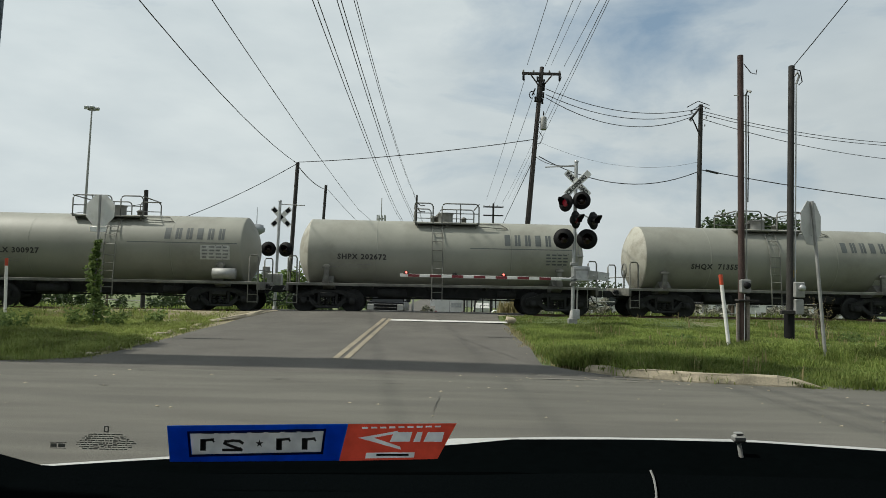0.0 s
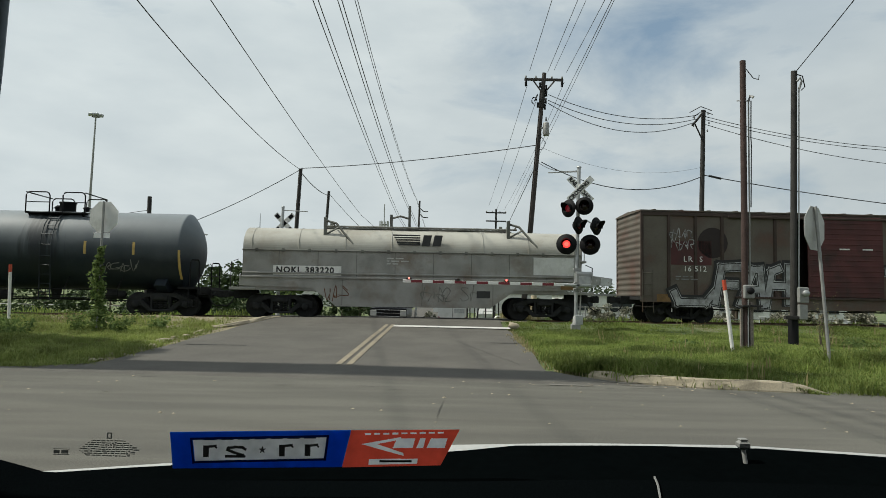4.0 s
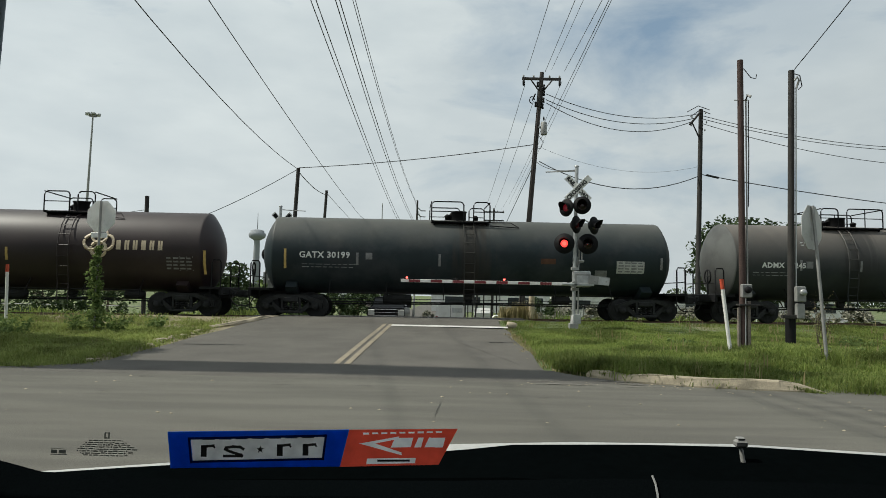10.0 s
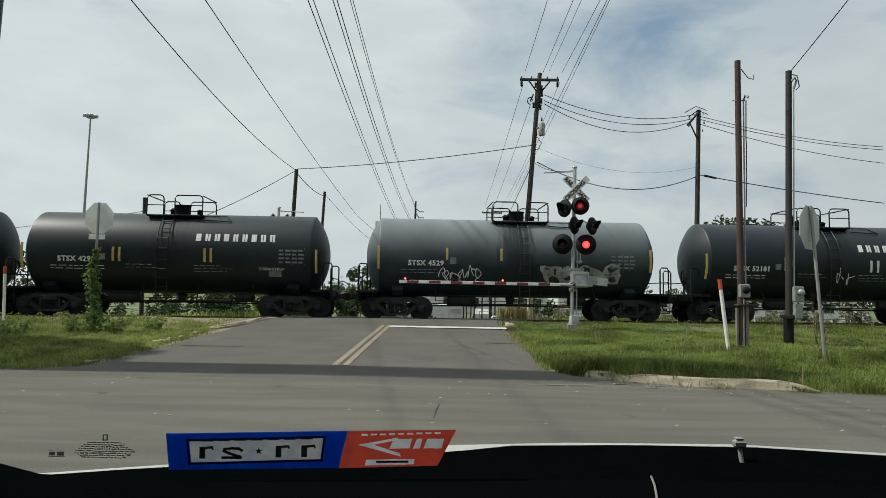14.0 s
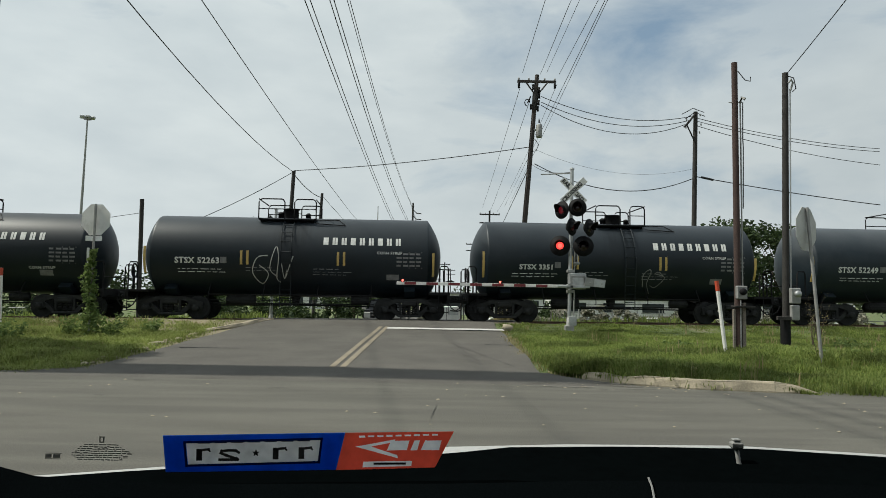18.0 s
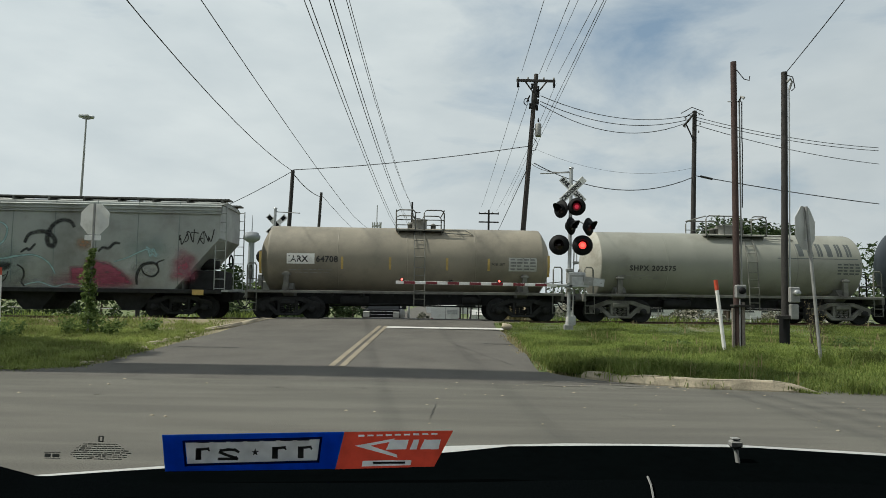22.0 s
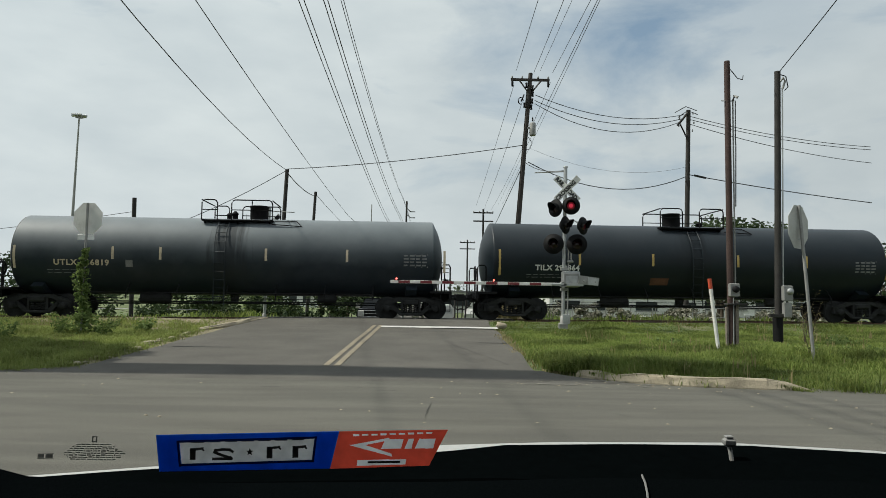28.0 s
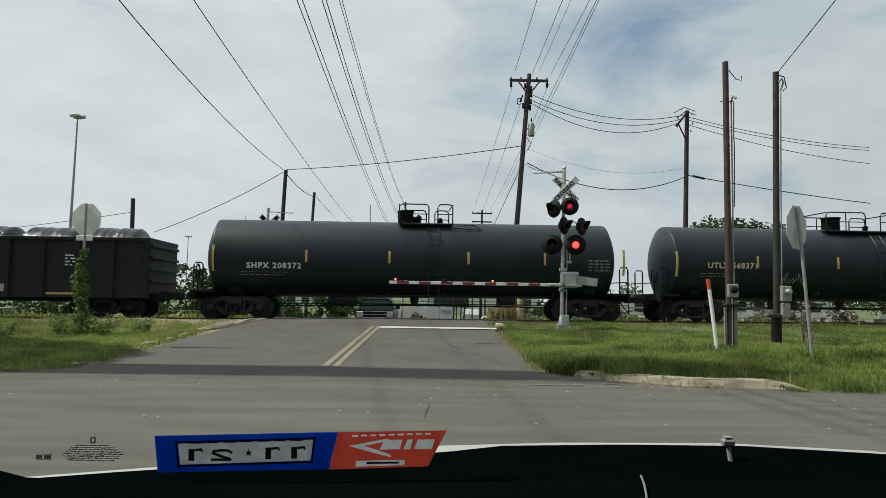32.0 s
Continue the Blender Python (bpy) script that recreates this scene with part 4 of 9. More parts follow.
def tree(x, y, h, spread, label, seed, clumps=26, per=60, leaf=0.16, material=None, trunk=0.35, low=0.35):
    rnd = random.Random(seed)
    z = height(x, y) - 0.1
    t = thing("tree", label, "tree", loc=(x, y, z))
    m = Mesh()
    top = h * 0.62
    m.tube([(0, 0, 0), (0.1, 0.05, top * 0.4), (-0.05, 0.1, top)], 0.035 * h * 0.6, 8, r1=0.012 * h * 0.6)
    cs = []
    for i in range(clumps):
        a, k = rnd.uniform(0, 6.28), rnd.random()
        rr_ = spread * math.sqrt(rnd.random()) * (1 - 0.45 * k)
        c = (math.cos(a) * rr_, math.sin(a) * rr_, h * (low + (0.97 - low) * k), spread * rnd.uniform(0.16, 0.34))
        cs.append(c)
        if i % 2 == 0:
            s = rnd.uniform(0.3, 0.9) * top
            m.tube([(0, 0.05, s), (c[0] * 0.5, c[1] * 0.5, (s + c[2]) / 2 + 0.1), c[:3]], 0.012 * h * 0.6, 5, r1=0.004)
    part("trunk", m, BARK, t)
    c = Mesh()
    leaf_cloud(c, cs, per, leaf, seed + 1)
    part("crown", c, material or LEAF, t)
    return t


TREE_R = "leafy green tree standing behind the railway track"
tree(21.8, 52, 8.8, 3.5, TREE_R, 3, 60, 62, 0.19)
tree(26.6, 53, 9.0, 3.8, TREE_R, 4, 60, 62, 0.19)
tree(24.2, 57, 9.6, 3.6, TREE_R, 5, 40, 62, 0.19)
tree(34.0, 50, 7.0, 3.6, TREE_R, 6, 24, 60, 0.2)
tree(40.0, 60, 8.0, 4.5, TREE_R, 26, 24, 60, 0.22)
for k, (x, y, h, s) in enumerate([(-9.6, 42, 3.4, 2.2), (-14, 46, 4.2, 3.0), (-20, 52, 4.8, 3.6), (-27, 55, 5.2, 4.0), (-34, 58, 5.4, 4.2), (-42, 60, 5.6, 4.6), (-7.2, 58, 5.0, 2.6), (-50, 70, 6.4, 5)]):
    tree(x, y, h, s, "bushy green scrub beyond the railway track", 40 + k, 22, 60, 0.2, VINE if k == 0 else LEAF, low=0.12)
for k in range(14):
    rnd = random.Random(k + 300)
    x = -8.0 - k * 2.3 + rnd.uniform(-0.8, 0.8)
    tree(x, 34.5 + rnd.uniform(0, 4), rnd.uniform(1.3, 2.3), rnd.uniform(0.9, 1.6), "low green bush beyond the railway track", 300 + k, 12, 50, 0.12, low=0.15)
# out of view: a tree and mast added to shade the corner and road
tree(-16.0, 14.1, 10.6, 3.0, "large leafy tree added out of view to shade the grass corner", 60, 165, 170, 0.32, low=0.36)
mast = thing("shade_mast", "tall round steel mast added out of view as a shade caster", "mast", loc=(-11.6, 12.27, height(-11.6, 12.27)))
part("shaft", Mesh().tube([(0, 0, 0), (0, 0, 7), (0, 0, 14), (0, 0, 23.2)], 0.72, 24, r1=0.66), mat("mast_steel", (0.30, 0.31, 0.31), 0.6, 0.3, var=0.2, scale=1.5), mast)
part("base_flange", Mesh().turn([(0.0, 1.05), (0.08, 1.05), (0.1, 0.78), (0.5, 0.77)], "z", 24), GALV_DULL, mast)
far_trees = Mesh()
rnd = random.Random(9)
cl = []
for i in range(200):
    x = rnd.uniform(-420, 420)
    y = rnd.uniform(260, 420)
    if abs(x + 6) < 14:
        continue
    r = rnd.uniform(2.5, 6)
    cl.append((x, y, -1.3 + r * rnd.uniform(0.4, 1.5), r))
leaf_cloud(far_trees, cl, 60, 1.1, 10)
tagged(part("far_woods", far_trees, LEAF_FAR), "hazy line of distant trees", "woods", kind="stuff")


# ---- poles, signs and signals ----
def pole(name, foot, head, r0, r1, material, label, category="utility pole", group="utility poles"):
    """A tapered pole from its foot to its head, with its own lean."""
    t = thing(name, label, category, group, loc=foot)
    d = Vector(head) - Vector(foot)
    n = 8
    part("shaft", Mesh().tube([d * (i / n) for i in range(n + 1)], r0, 12, r1=r1), material, t)
    return t, d


def insulator(t, p, s=0.06):
    part("insulator", Mesh().turn([(0, 0.02), (0.03, s), (0.06, s * 0.7), (0.09, s), (0.14, s * 0.5), (0.16, 0.01)], "z", 8, p), GALV_DULL, t)


# big pole with a cross-arm beside the street beyond the track
up, d = pole("utility_pole", (4.25, 38, -0.8), (5.36, 38, 14.2), 0.17, 0.12, POLE_WOOD, "tall leaning brown timber utility pole with a cross-arm and transformer")
k = 13.8 + 0.8
ax = d.x * k / d.z
part("crossarm", Mesh().box(ax - 1.1, ax + 1.1, -0.12, 0.0, k - 0.07, k + 0.07, 0.01), POLE_WOOD, up)
for s in (-1, 1):
    part("brace", Mesh().tube([(ax + s * 0.62, -0.1, k - 0.05), (ax - 0.03 + s * 0.04, -0.12, k - 0.82)], 0.042, 4), POLE_WOOD, up)
for s in (-1.02, -0.45, 0.0, 0.45, 1.02):
    insulator(up, (ax + s, -0.06, k + 0.07 + (0.12 if s == 0 else 0)))
for s in (-1.02, 1.02):
    part("insulator", Mesh().turn([(-0.42, 0.02), (-0.38, 0.06), (-0.2, 0.07), (-0.02, 0.05), (0, 0.01)], "z", 8, (ax + s, -0.13, k - 0.02)), BLACK_PAINT, up)
tz = 11.0 + 0.8
tx = d.x * tz / d.z
part("transformer", Mesh().turn([(-0.42, 0.02), (-0.42, 0.16), (-0.38, 0.175), (0.26, 0.175), (0.31, 0.15), (0.34, 0.03)], "z", 14, (tx + 0.36, -0.1, tz)), GALV_DULL, up, "grey transformer can")
for q, (zx, zz) in enumerate(((-0.2, 13.45), (0.16, 13.3), (0.2, 12.95), (0.2, 12.55), (-0.22, 12.3), (0.18, 12.2))):
    part("spool", Mesh().turn([(-0.16, 0.02), (-0.14, 0.07), (0.0, 0.05), (0.14, 0.07), (0.16, 0.02)], "z", 8, (d.x * (zz + 0.8) / d.z + zx, -0.16, zz + 0.8)), BLACK_PAINT, up)
part("ring_hanger", Mesh().tube([(d.x * 13.4 / d.z - 0.45 + 0.14 * math.cos(a), -0.15, 13.35 + 0.2 * math.sin(a)) for a in [0.6 * q for q in range(9)]], 0.03, 5), BLACK_PAINT, up)
part("mast_band", Mesh().tube([(d.x * 13.0 / d.z, 0, 13.0), (d.x * 14.0 / d.z, 0, 14.0)], 0.17, 10), POLE_DARK, up)
part("bracket", Mesh().box(tx + 0.05, tx + 0.3, -0.14, -0.06, tz - 0.05, tz + 0.05), GALV_DULL, up)
part("bushing", Mesh().turn([(0, 0.03), (0.06, 0.05), (0.2, 0.03), (0.26, 0.01)], "z", 8, (tx + 0.36, -0.1, tz + 0.4)), POLE_DARK, up)
part("cutout", Mesh().tube([(tx - 0.15, -0.2, tz + 1.9), (tx - 0.32, -0.22, tz + 1.5)], 0.04, 6), BLACK_PAINT, up)
part("drip_loop", Mesh().tube([(tx + 0.1, -0.1, tz - 0.5), (tx + 0.35, -0.12, tz - 0.85), (tx + 0.2, -0.12, tz - 1.2), (tx - 0.1, -0.12, tz - 1.25)], 0.02, 5), WIRE, up)
part("riser", Mesh().tube([(d.x * q - 0.12, -0.14, d.z * q) for q in (0.05, 0.4, 0.86)], 0.02, 5), BLACK_PAINT, up)

rp, d = pole("utility_pole", (15.6, 42, -1.0), (15.9, 42, 13.4), 0.17, 0.13, POLE_DARK, "dark timber utility pole with slung wires")
part("bracket", Mesh().tube([(0.2, -0.15, 14.2), (-0.15, -0.25, 13.75), (-0.5, -0.25, 13.35)], 0.07, 5), POLE_DARK, rp, "dark slanting bracket arm")
part("bracket", Mesh().tube([(0.2, -0.15, 12.4), (-0.1, -0.22, 13.0), (-0.35, -0.25, 13.5)], 0.045, 5), POLE_DARK, rp)
for z, x in ((14.1, 0.55), (13.8, -0.3), (13.5, 0.6), (13.3, -0.35), (13.0, 0.5)):
    insulator(rp, (x, -0.1, z), 0.05)
for a, b in (((-0.6, 14.2), (0.8, 14.35)), ((-0.4, 13.9), (0.85, 14.1))):
    part("jumper", Mesh().tube([(a[0], -0.1, a[1]), ((a[0] + b[0]) / 2, -0.1, max(a[1], b[1]) + 0.25), (b[0], -0.1, b[1])], 0.026, 4), WIRE, rp)

lp, d = pole("utility_pole", (-9.95, 44, -1.0), (-9.59, 44, 9.5), 0.15, 0.12, POLE_DARK, "dark bare timber utility pole beside the street")
lp2, d = pole("utility_pole", (-11.0, 60, -1.3), (-10.5, 60, 10.5), 0.15, 0.12, POLE_DARK, "dark bare timber utility pole further down the street")
lp3, d = pole("utility_pole", (-17.45, 40, -0.9), (-17.59, 40, 6.9), 0.13, 0.12, POLE_DARK, "short dark timber pole behind the track")
f1, d = pole("utility_pole", (-3.8, 90, -1.3), (-3.63, 90, 14.0), 0.16, 0.12, POLE_DARK, "distant timber utility pole with side brackets")
for z in (13.2, 12.4):
    part("bracket", Mesh().tube([(0.15, -0.1, z + 1.2), (0.7, -0.1, z + 0.7), (1.3, -0.1, z + 0.7)], 0.06, 4), POLE_DARK, f1)


def cross_pole(x, y, top, w, label):
    p, dd = pole("utility_pole", (x, y, -1.3), (x, y, top), 0.16, 0.12, POLE_DARK, label)
    for j, q in enumerate((0.5, 1.6)):
        if j and w < 2.2:
            break
        part("crossarm", Mesh().box(-w / 2, w / 2, -0.15, 0, top + 1.3 - q - 0.08, top + 1.3 - q + 0.08), POLE_DARK, p)
    for s in (-0.5, -0.2, 0.2, 0.5):
        insulator(p, (s * w * 0.95, -0.07, top + 1.3 - 0.42), 0.08)
    return p


DIST = "distant timber utility pole with a cross-arm"
cross_pole(6.4, 88, 12.9, 2.6, DIST)
cross_pole(5.9, 118, 11.4, 2.6, DIST)
cross_pole(1.2, 150, 9.4, 2.4, DIST)
cross_pole(3.2, 190, 9.8, 2.4, DIST)
cross_pole(-2.5, 230, 10.6, 2.4, DIST)
cross_pole(-0.2, 290, 10.0, 2.4, DIST)

# cut-off service poles on the verge
p1, d = pole("service_pole", (7.15, 16.3, 0.1), (7.13, 16.3, 7.3), 0.080, 0.070, POLE_RED, "reddish-brown weathered timber service pole with conduit and meter", group="service poles")
part("conduit", Mesh().tube([(0.105, -0.03, 1.5), (0.10, -0.03, 6.2)], 0.018, 6), GALV_DULL, p1)
part("backing_post", Mesh().box(0.09, 0.165, -0.06, 0.02, -0.1, 1.34, 0.01), POLE_GREY, p1)
part("guard_board", Mesh().box(-0.135, -0.085, -0.07, 0.0, -0.1, 1.18, 0.008), POLE_GREY, p1)
part("ground_wire", Mesh().tube([(0.02, -0.095, 0.0), (0.03, -0.09, 1.4)], 0.012, 5), GALV, p1)
part("meter_box", Mesh().box(-0.1, 0.12, -0.24, -0.1, 1.42, 1.74, 0.02), GALV_DULL, p1, "grey electric meter box")
part("meter_dial", Mesh().turn([(0.0, 0.001), (0.0, 0.07), (0.05, 0.085), (0.09, 0.075)], "y", 14, (0.01, -0.33, 1.6)), BLACK_PAINT, p1)
part("bracket", Mesh().box(-0.14, 0.34, -0.18, 0.06, 1.22, 1.27, 0.01), POLE_DARK, p1)
part("weatherhead", Mesh().tube([(0.10, -0.03, 6.2), (0.13, -0.05, 6.32), (0.19, -0.1, 6.27)], 0.04, 6), GALV_DULL, p1)
part("hook", Mesh().tube([(0.04, -0.05, 6.98), (0.20, -0.08, 6.75), (0.33, -0.08, 6.72), (0.34, -0.08, 6.83)], 0.012, 5), WIRE, p1)
part("step_bolt", Mesh().tube([(-0.18, -0.02, 6.2), (0.1, -0.02, 6.2)], 0.014, 5), GALV_DULL, p1)
part("loop_wire", Mesh().tube([(0.15, -0.06, 6.2), (0.14, -0.06, 5.3), (0.15, -0.06, 5.1), (0.13, -0.06, 3.6)], 0.014, 5), WIRE, p1)

p2, d = pole("service_pole", (9.45, 18.6, 0.15), (9.56, 18.6, 7.87), 0.092, 0.082, POLE_DARK, "dark timber service pole with pale conduit and meter", group="service poles")
part("conduit", Mesh().tube([(0.125, -0.07, 1.5), (0.205, -0.07, 7.2)], 0.019, 6), GALV, p2)
part("meter_box", Mesh().box(0.06, 0.30, -0.26, -0.1, 1.3, 1.72, 0.02), GALV_DULL, p2, "grey electric meter box")
part("meter_dial", Mesh().turn([(0.0, 0.001), (0.0, 0.08), (0.06, 0.09), (0.1, 0.08)], "y", 14, (0.2, -0.36, 1.56)), GALV, p2)
part("lower_box", Mesh().box(0.07, 0.27, -0.24, -0.1, 0.85, 1.26, 0.02), GALV_DULL, p2)
part("sleeve", Mesh().tube([(0, 0, -0.1), (0, 0, 0.95)], 0.135, 12), BLACK_PAINT, p2)
part("crossbar", Mesh().box(-0.3, 0.2, -0.2, -0.1, 0.85, 0.95, 0.01), POLE_DARK, p2)
part("weatherhead", Mesh().tube([(0.205, -0.07, 7.2), (0.27, -0.1, 7.42), (0.2, -0.14, 7.5), (0.13, -0.12, 7.4)], 0.03, 6), GALV_DULL, p2)
part("drip_loop", Mesh().tube([(0.13, -0.1, 7.6), (0.28, -0.12, 7.55), (0.34, -0.12, 7.25), (0.24, -0.12, 7.15)], 0.016, 5), WIRE, p2)


def marker_post(foot, head, label):
    t = thing("marker_post", label, "marker post", "cable marker posts", loc=foot)
    d_ = Vector(head) - Vector(foot)
    part("post", Mesh().tube([(0, 0, 0), d_ * 0.87], 0.043, 10), WHITE_PAINT, t)
    part("cap", Mesh().tube([d_ * 0.87, d_ * 0.99, d_], 0.046, 10), ORANGE, t, "orange-red cap")
    return t


marker_post((6.74, 16, 0.1), (6.52, 16, 1.94), "slanting white marker post with an orange-red top in the grass")
marker_post((-12.98, 20.4, 0.3), (-13.04, 20.4, 2.06), "white marker post with a red top in the grass")


# stop signs seen from behind
def stop_sign(foot, head, r, turn_deg, label, plate=False):
    t = thing("stop_sign", label, "stop sign", "stop signs", loc=foot)
    d_ = Vector(head) - Vector(foot)
    part("post", Mesh().tube([(0, 0, 0), d_ * 0.5, d_], 0.034, 6), GALV_DULL, t)
    oct_ = [(r * math.cos(radians(22.5 + 45 * i)) / math.cos(radians(22.5)), r * math.sin(radians(22.5 + 45 * i)) / math.cos(radians(22.5))) for i in range(8)]
    o = part("sign_plate", Mesh().prism(oct_, -0.004, 0.004), SIGN_BRIGHT if plate else SIGN_BACK, t, "bare aluminium back of the octagonal plate")
    o.matrix_basis = Matrix.Translation(d_ - Vector((0, 0, r))) @ pose(0, 0.05, 0, 0, 1.5, turn_deg)
    f_ = part("sign_face", Mesh().prism([(a * 0.985, b * 0.985) for a, b in oct_], 0.005, 0.008), RED_TAPE, o)
    for z in (-0.25, 0.2):
        part("bolt", Mesh().turn([(-0.02, 0.001), (-0.02, 0.014), (0, 0.014)], "y", 8, (0, -0.005, z)), GALV, o)
    if plate:
        part("name_plate", Mesh().box(-0.24, 0.2, 0.02, 0.03, d_.z - 2 * r - 0.16, d_.z - 2 * r - 0.02, 0.003), SIGN_BRIGHT, t)
    return t


stop_sign((-9.33, 18.4, 0.2), (-9.33, 18.4, 3.77), 0.42, -9, "octagonal stop sign seen from behind on a vine-covered post", True)
stop_sign((7.86, 14.0, 0.05), (7.60, 14.0, 3.43), 0.45, 38, "octagonal stop sign turned aslant on a leaning steel post")

plank = thing("plank", "pale weathered plank lying in the grass by the service pole", "plank", loc=(7.35, 15.7, height(7.35, 15.7) + 0.8 * bank(7.35, 15.7) - 0.04), rz=-4)
part("board", Mesh().box(-0.4, 0.4, -0.05, 0.05, 0.0, 0.035, 0.006), POLE_GREY, plank)
# vines on the stop sign's post
vine = thing("vine", "green climbing vine wrapped round the stop sign post", "vine", loc=(-9.33, 18.36, 0.2))
m = Mesh()
rnd = random.Random(8)
cs = []
for i in range(54):
    z = 2.35 * (i / 54) ** 1.15
    w = 0.215 - 0.05 * z + (0.13 if z < 0.4 else 0) + 0.045 * math.sin(z * 5.3)
    a = rnd.uniform(0, 6.28)
    cs.append((math.cos(a) * w * 0.5 + 0.05 * math.sin(z * 3), math.sin(a) * w * 0.5, z, w * rnd.uniform(0.7, 1.1)))
leaf_cloud(m, cs, 30, 0.062, 3)
part("foliage", m, VINE, vine)
part("stem", Mesh().tube([(0.05 * math.cos(z * 4), 0.05 * math.sin(z * 4), z) for z in steps((0, 2.3, 0.15))], 0.012, 5), BARK, vine)


def weed(x, y, h, w, seed, label="leafy green weed growing in the verge", dead=False):
    t = thing("weed", label, "plant", "weeds in the verge", loc=(x, y, height(x, y) - 0.05))
    r_ = random.Random(seed)
    m_, lf, c_ = Mesh(), Mesh(), []
    for i in range(9):
        a = r_.uniform(0, 6.28)
        hh = h * r_.uniform(0.5, 1)
        tip = (math.cos(a) * w * r_.random(), math.sin(a) * w * r_.random(), hh)
        m_.tube([(0, 0, 0), (tip[0] * 0.4, tip[1] * 0.4, hh * 0.6), tip], 0.008, 4, r1=0.002)
        for q in (0.45, 0.7, 1.0):
            c_.append((tip[0] * q, tip[1] * q, hh * q, 0.09 + 0.05 * w))
    part("stem", m_, BARK if dead else VINE, t)
    if not dead:
        leaf_cloud(lf, c_, 9, 0.05, seed)
        part("foliage", lf, VINE, t)
    else:
        leaf_cloud(lf, c_, 4, 0.02, seed)
        part("dry_foliage", lf, GRASS_DRY, t)
    return t


for i, (x, y, h, w) in enumerate([(-8.7, 18.2, 0.7, 0.5), (-9.9, 18.3, 0.6, 0.45), (-11.2, 17.6, 0.5, 0.5), (-12.6, 16.9, 0.45, 0.6), (-10.4, 16.4, 0.4, 0.5), (-8.0, 19.2, 0.5, 0.4), (-12.4, 19.2, 0.55, 0.5), (-14.5, 20.1, 0.7, 0.5),
                                  (8.1, 14.6, 0.75, 0.4), (8.5, 15.6, 0.45, 0.5), (10.3, 16.4, 0.4, 0.5), (11.2, 18.4, 0.45, 0.5), (6.3, 17.8, 0.3, 0.4), (12.6, 15.3, 0.4, 0.5), (9.0, 13.1, 0.35, 0.4)]):
    weed(x, y, h * (0.85 if x < 0 else 0.55), w * 1.15, 70 + i)
for i, (x, y, h, w) in enumerate([(10.4, 19.0, 1.5, 0.45), (10.8, 19.4, 1.3, 0.45), (7.95, 14.3, 1.0, 0.25)]):
    weed(x, y, h, w, 90 + i, "dry leafless brown brush by the service pole", True)


# ---- railway crossing signals ----
PHASE, HALF = 1.13, 0.5945             # the two sides flash in turn
FLASHERS = []


def crossbuck(parent, c, mirror=False):
    for a, words in ((-45, "RAIL   ROAD"), (45, "CROSSING")):
        b = part("crossbuck_blade", Mesh().box(-0.55, 0.55, -0.012, 0.012, -0.108, 0.108, 0.004), WHITE_PAINT, parent)
        b.matrix_basis = pose(c[0], c[1] - (0.03 if a > 0 else 0.0), c[2], 0, -a if not mirror else a, 0)
        if not mirror:
            lettering("lettering", words, 0.13, MARK_BLACK, b, (-0.51, -0.016, -0.062), space=0.93 if a < 0 else 1.0, bold=0.009)
        else:
            for k in range(3):
                x = -0.4 + k * 0.4
                part("tape", Mesh().box(x - 0.1, x + 0.1, -0.018, -0.013, -0.08, 0.08), BLACK_PAINT, b)


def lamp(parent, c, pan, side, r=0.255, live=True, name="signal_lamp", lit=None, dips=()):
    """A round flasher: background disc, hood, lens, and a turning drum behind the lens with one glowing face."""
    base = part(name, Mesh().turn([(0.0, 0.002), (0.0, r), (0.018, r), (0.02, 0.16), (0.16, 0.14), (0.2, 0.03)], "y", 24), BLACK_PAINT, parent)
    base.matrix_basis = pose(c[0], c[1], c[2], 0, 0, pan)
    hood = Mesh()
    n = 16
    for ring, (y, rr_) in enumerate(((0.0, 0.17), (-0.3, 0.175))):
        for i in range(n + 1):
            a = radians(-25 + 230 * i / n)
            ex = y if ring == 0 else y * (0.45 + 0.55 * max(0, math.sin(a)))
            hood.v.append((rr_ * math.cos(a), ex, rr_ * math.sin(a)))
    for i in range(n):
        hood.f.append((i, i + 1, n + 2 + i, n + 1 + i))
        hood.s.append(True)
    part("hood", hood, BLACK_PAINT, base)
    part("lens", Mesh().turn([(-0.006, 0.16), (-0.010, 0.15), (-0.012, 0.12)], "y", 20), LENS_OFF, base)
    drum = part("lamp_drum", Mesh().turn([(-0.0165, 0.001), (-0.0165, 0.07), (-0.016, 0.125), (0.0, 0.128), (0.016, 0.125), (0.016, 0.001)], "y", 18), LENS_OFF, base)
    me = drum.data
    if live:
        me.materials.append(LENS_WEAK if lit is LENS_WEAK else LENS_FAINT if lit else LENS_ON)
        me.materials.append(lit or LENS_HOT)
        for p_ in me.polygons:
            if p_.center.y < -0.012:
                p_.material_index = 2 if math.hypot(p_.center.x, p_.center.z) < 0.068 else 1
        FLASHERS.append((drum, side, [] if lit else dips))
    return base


def signal_mast(foot, h, facing, label):
    t = thing("crossing_signal", label, "crossing signal", "crossing signals", loc=foot)
    part("mast", Mesh().tube([(0, 0, 0), (0.07, 0, h)], 0.062, 12), GALV, t)
    part("mast_cap", Mesh().turn([(0, 0.085), (0.03, 0.08), (0.06, 0.02)], "z", 10, (0.07, 0, h)), GALV, t)
    part("base_casting", Mesh().box(-0.14, 0.14, -0.14, 0.14, -0.3, 0.04, 0.02), GALV_DULL, t)
    part("base_collar", Mesh().turn([(0.04, 0.12), (0.1, 0.1), (0.28, 0.085), (0.3, 0.06)], "z", 12), GALV_DULL, t)
    return t


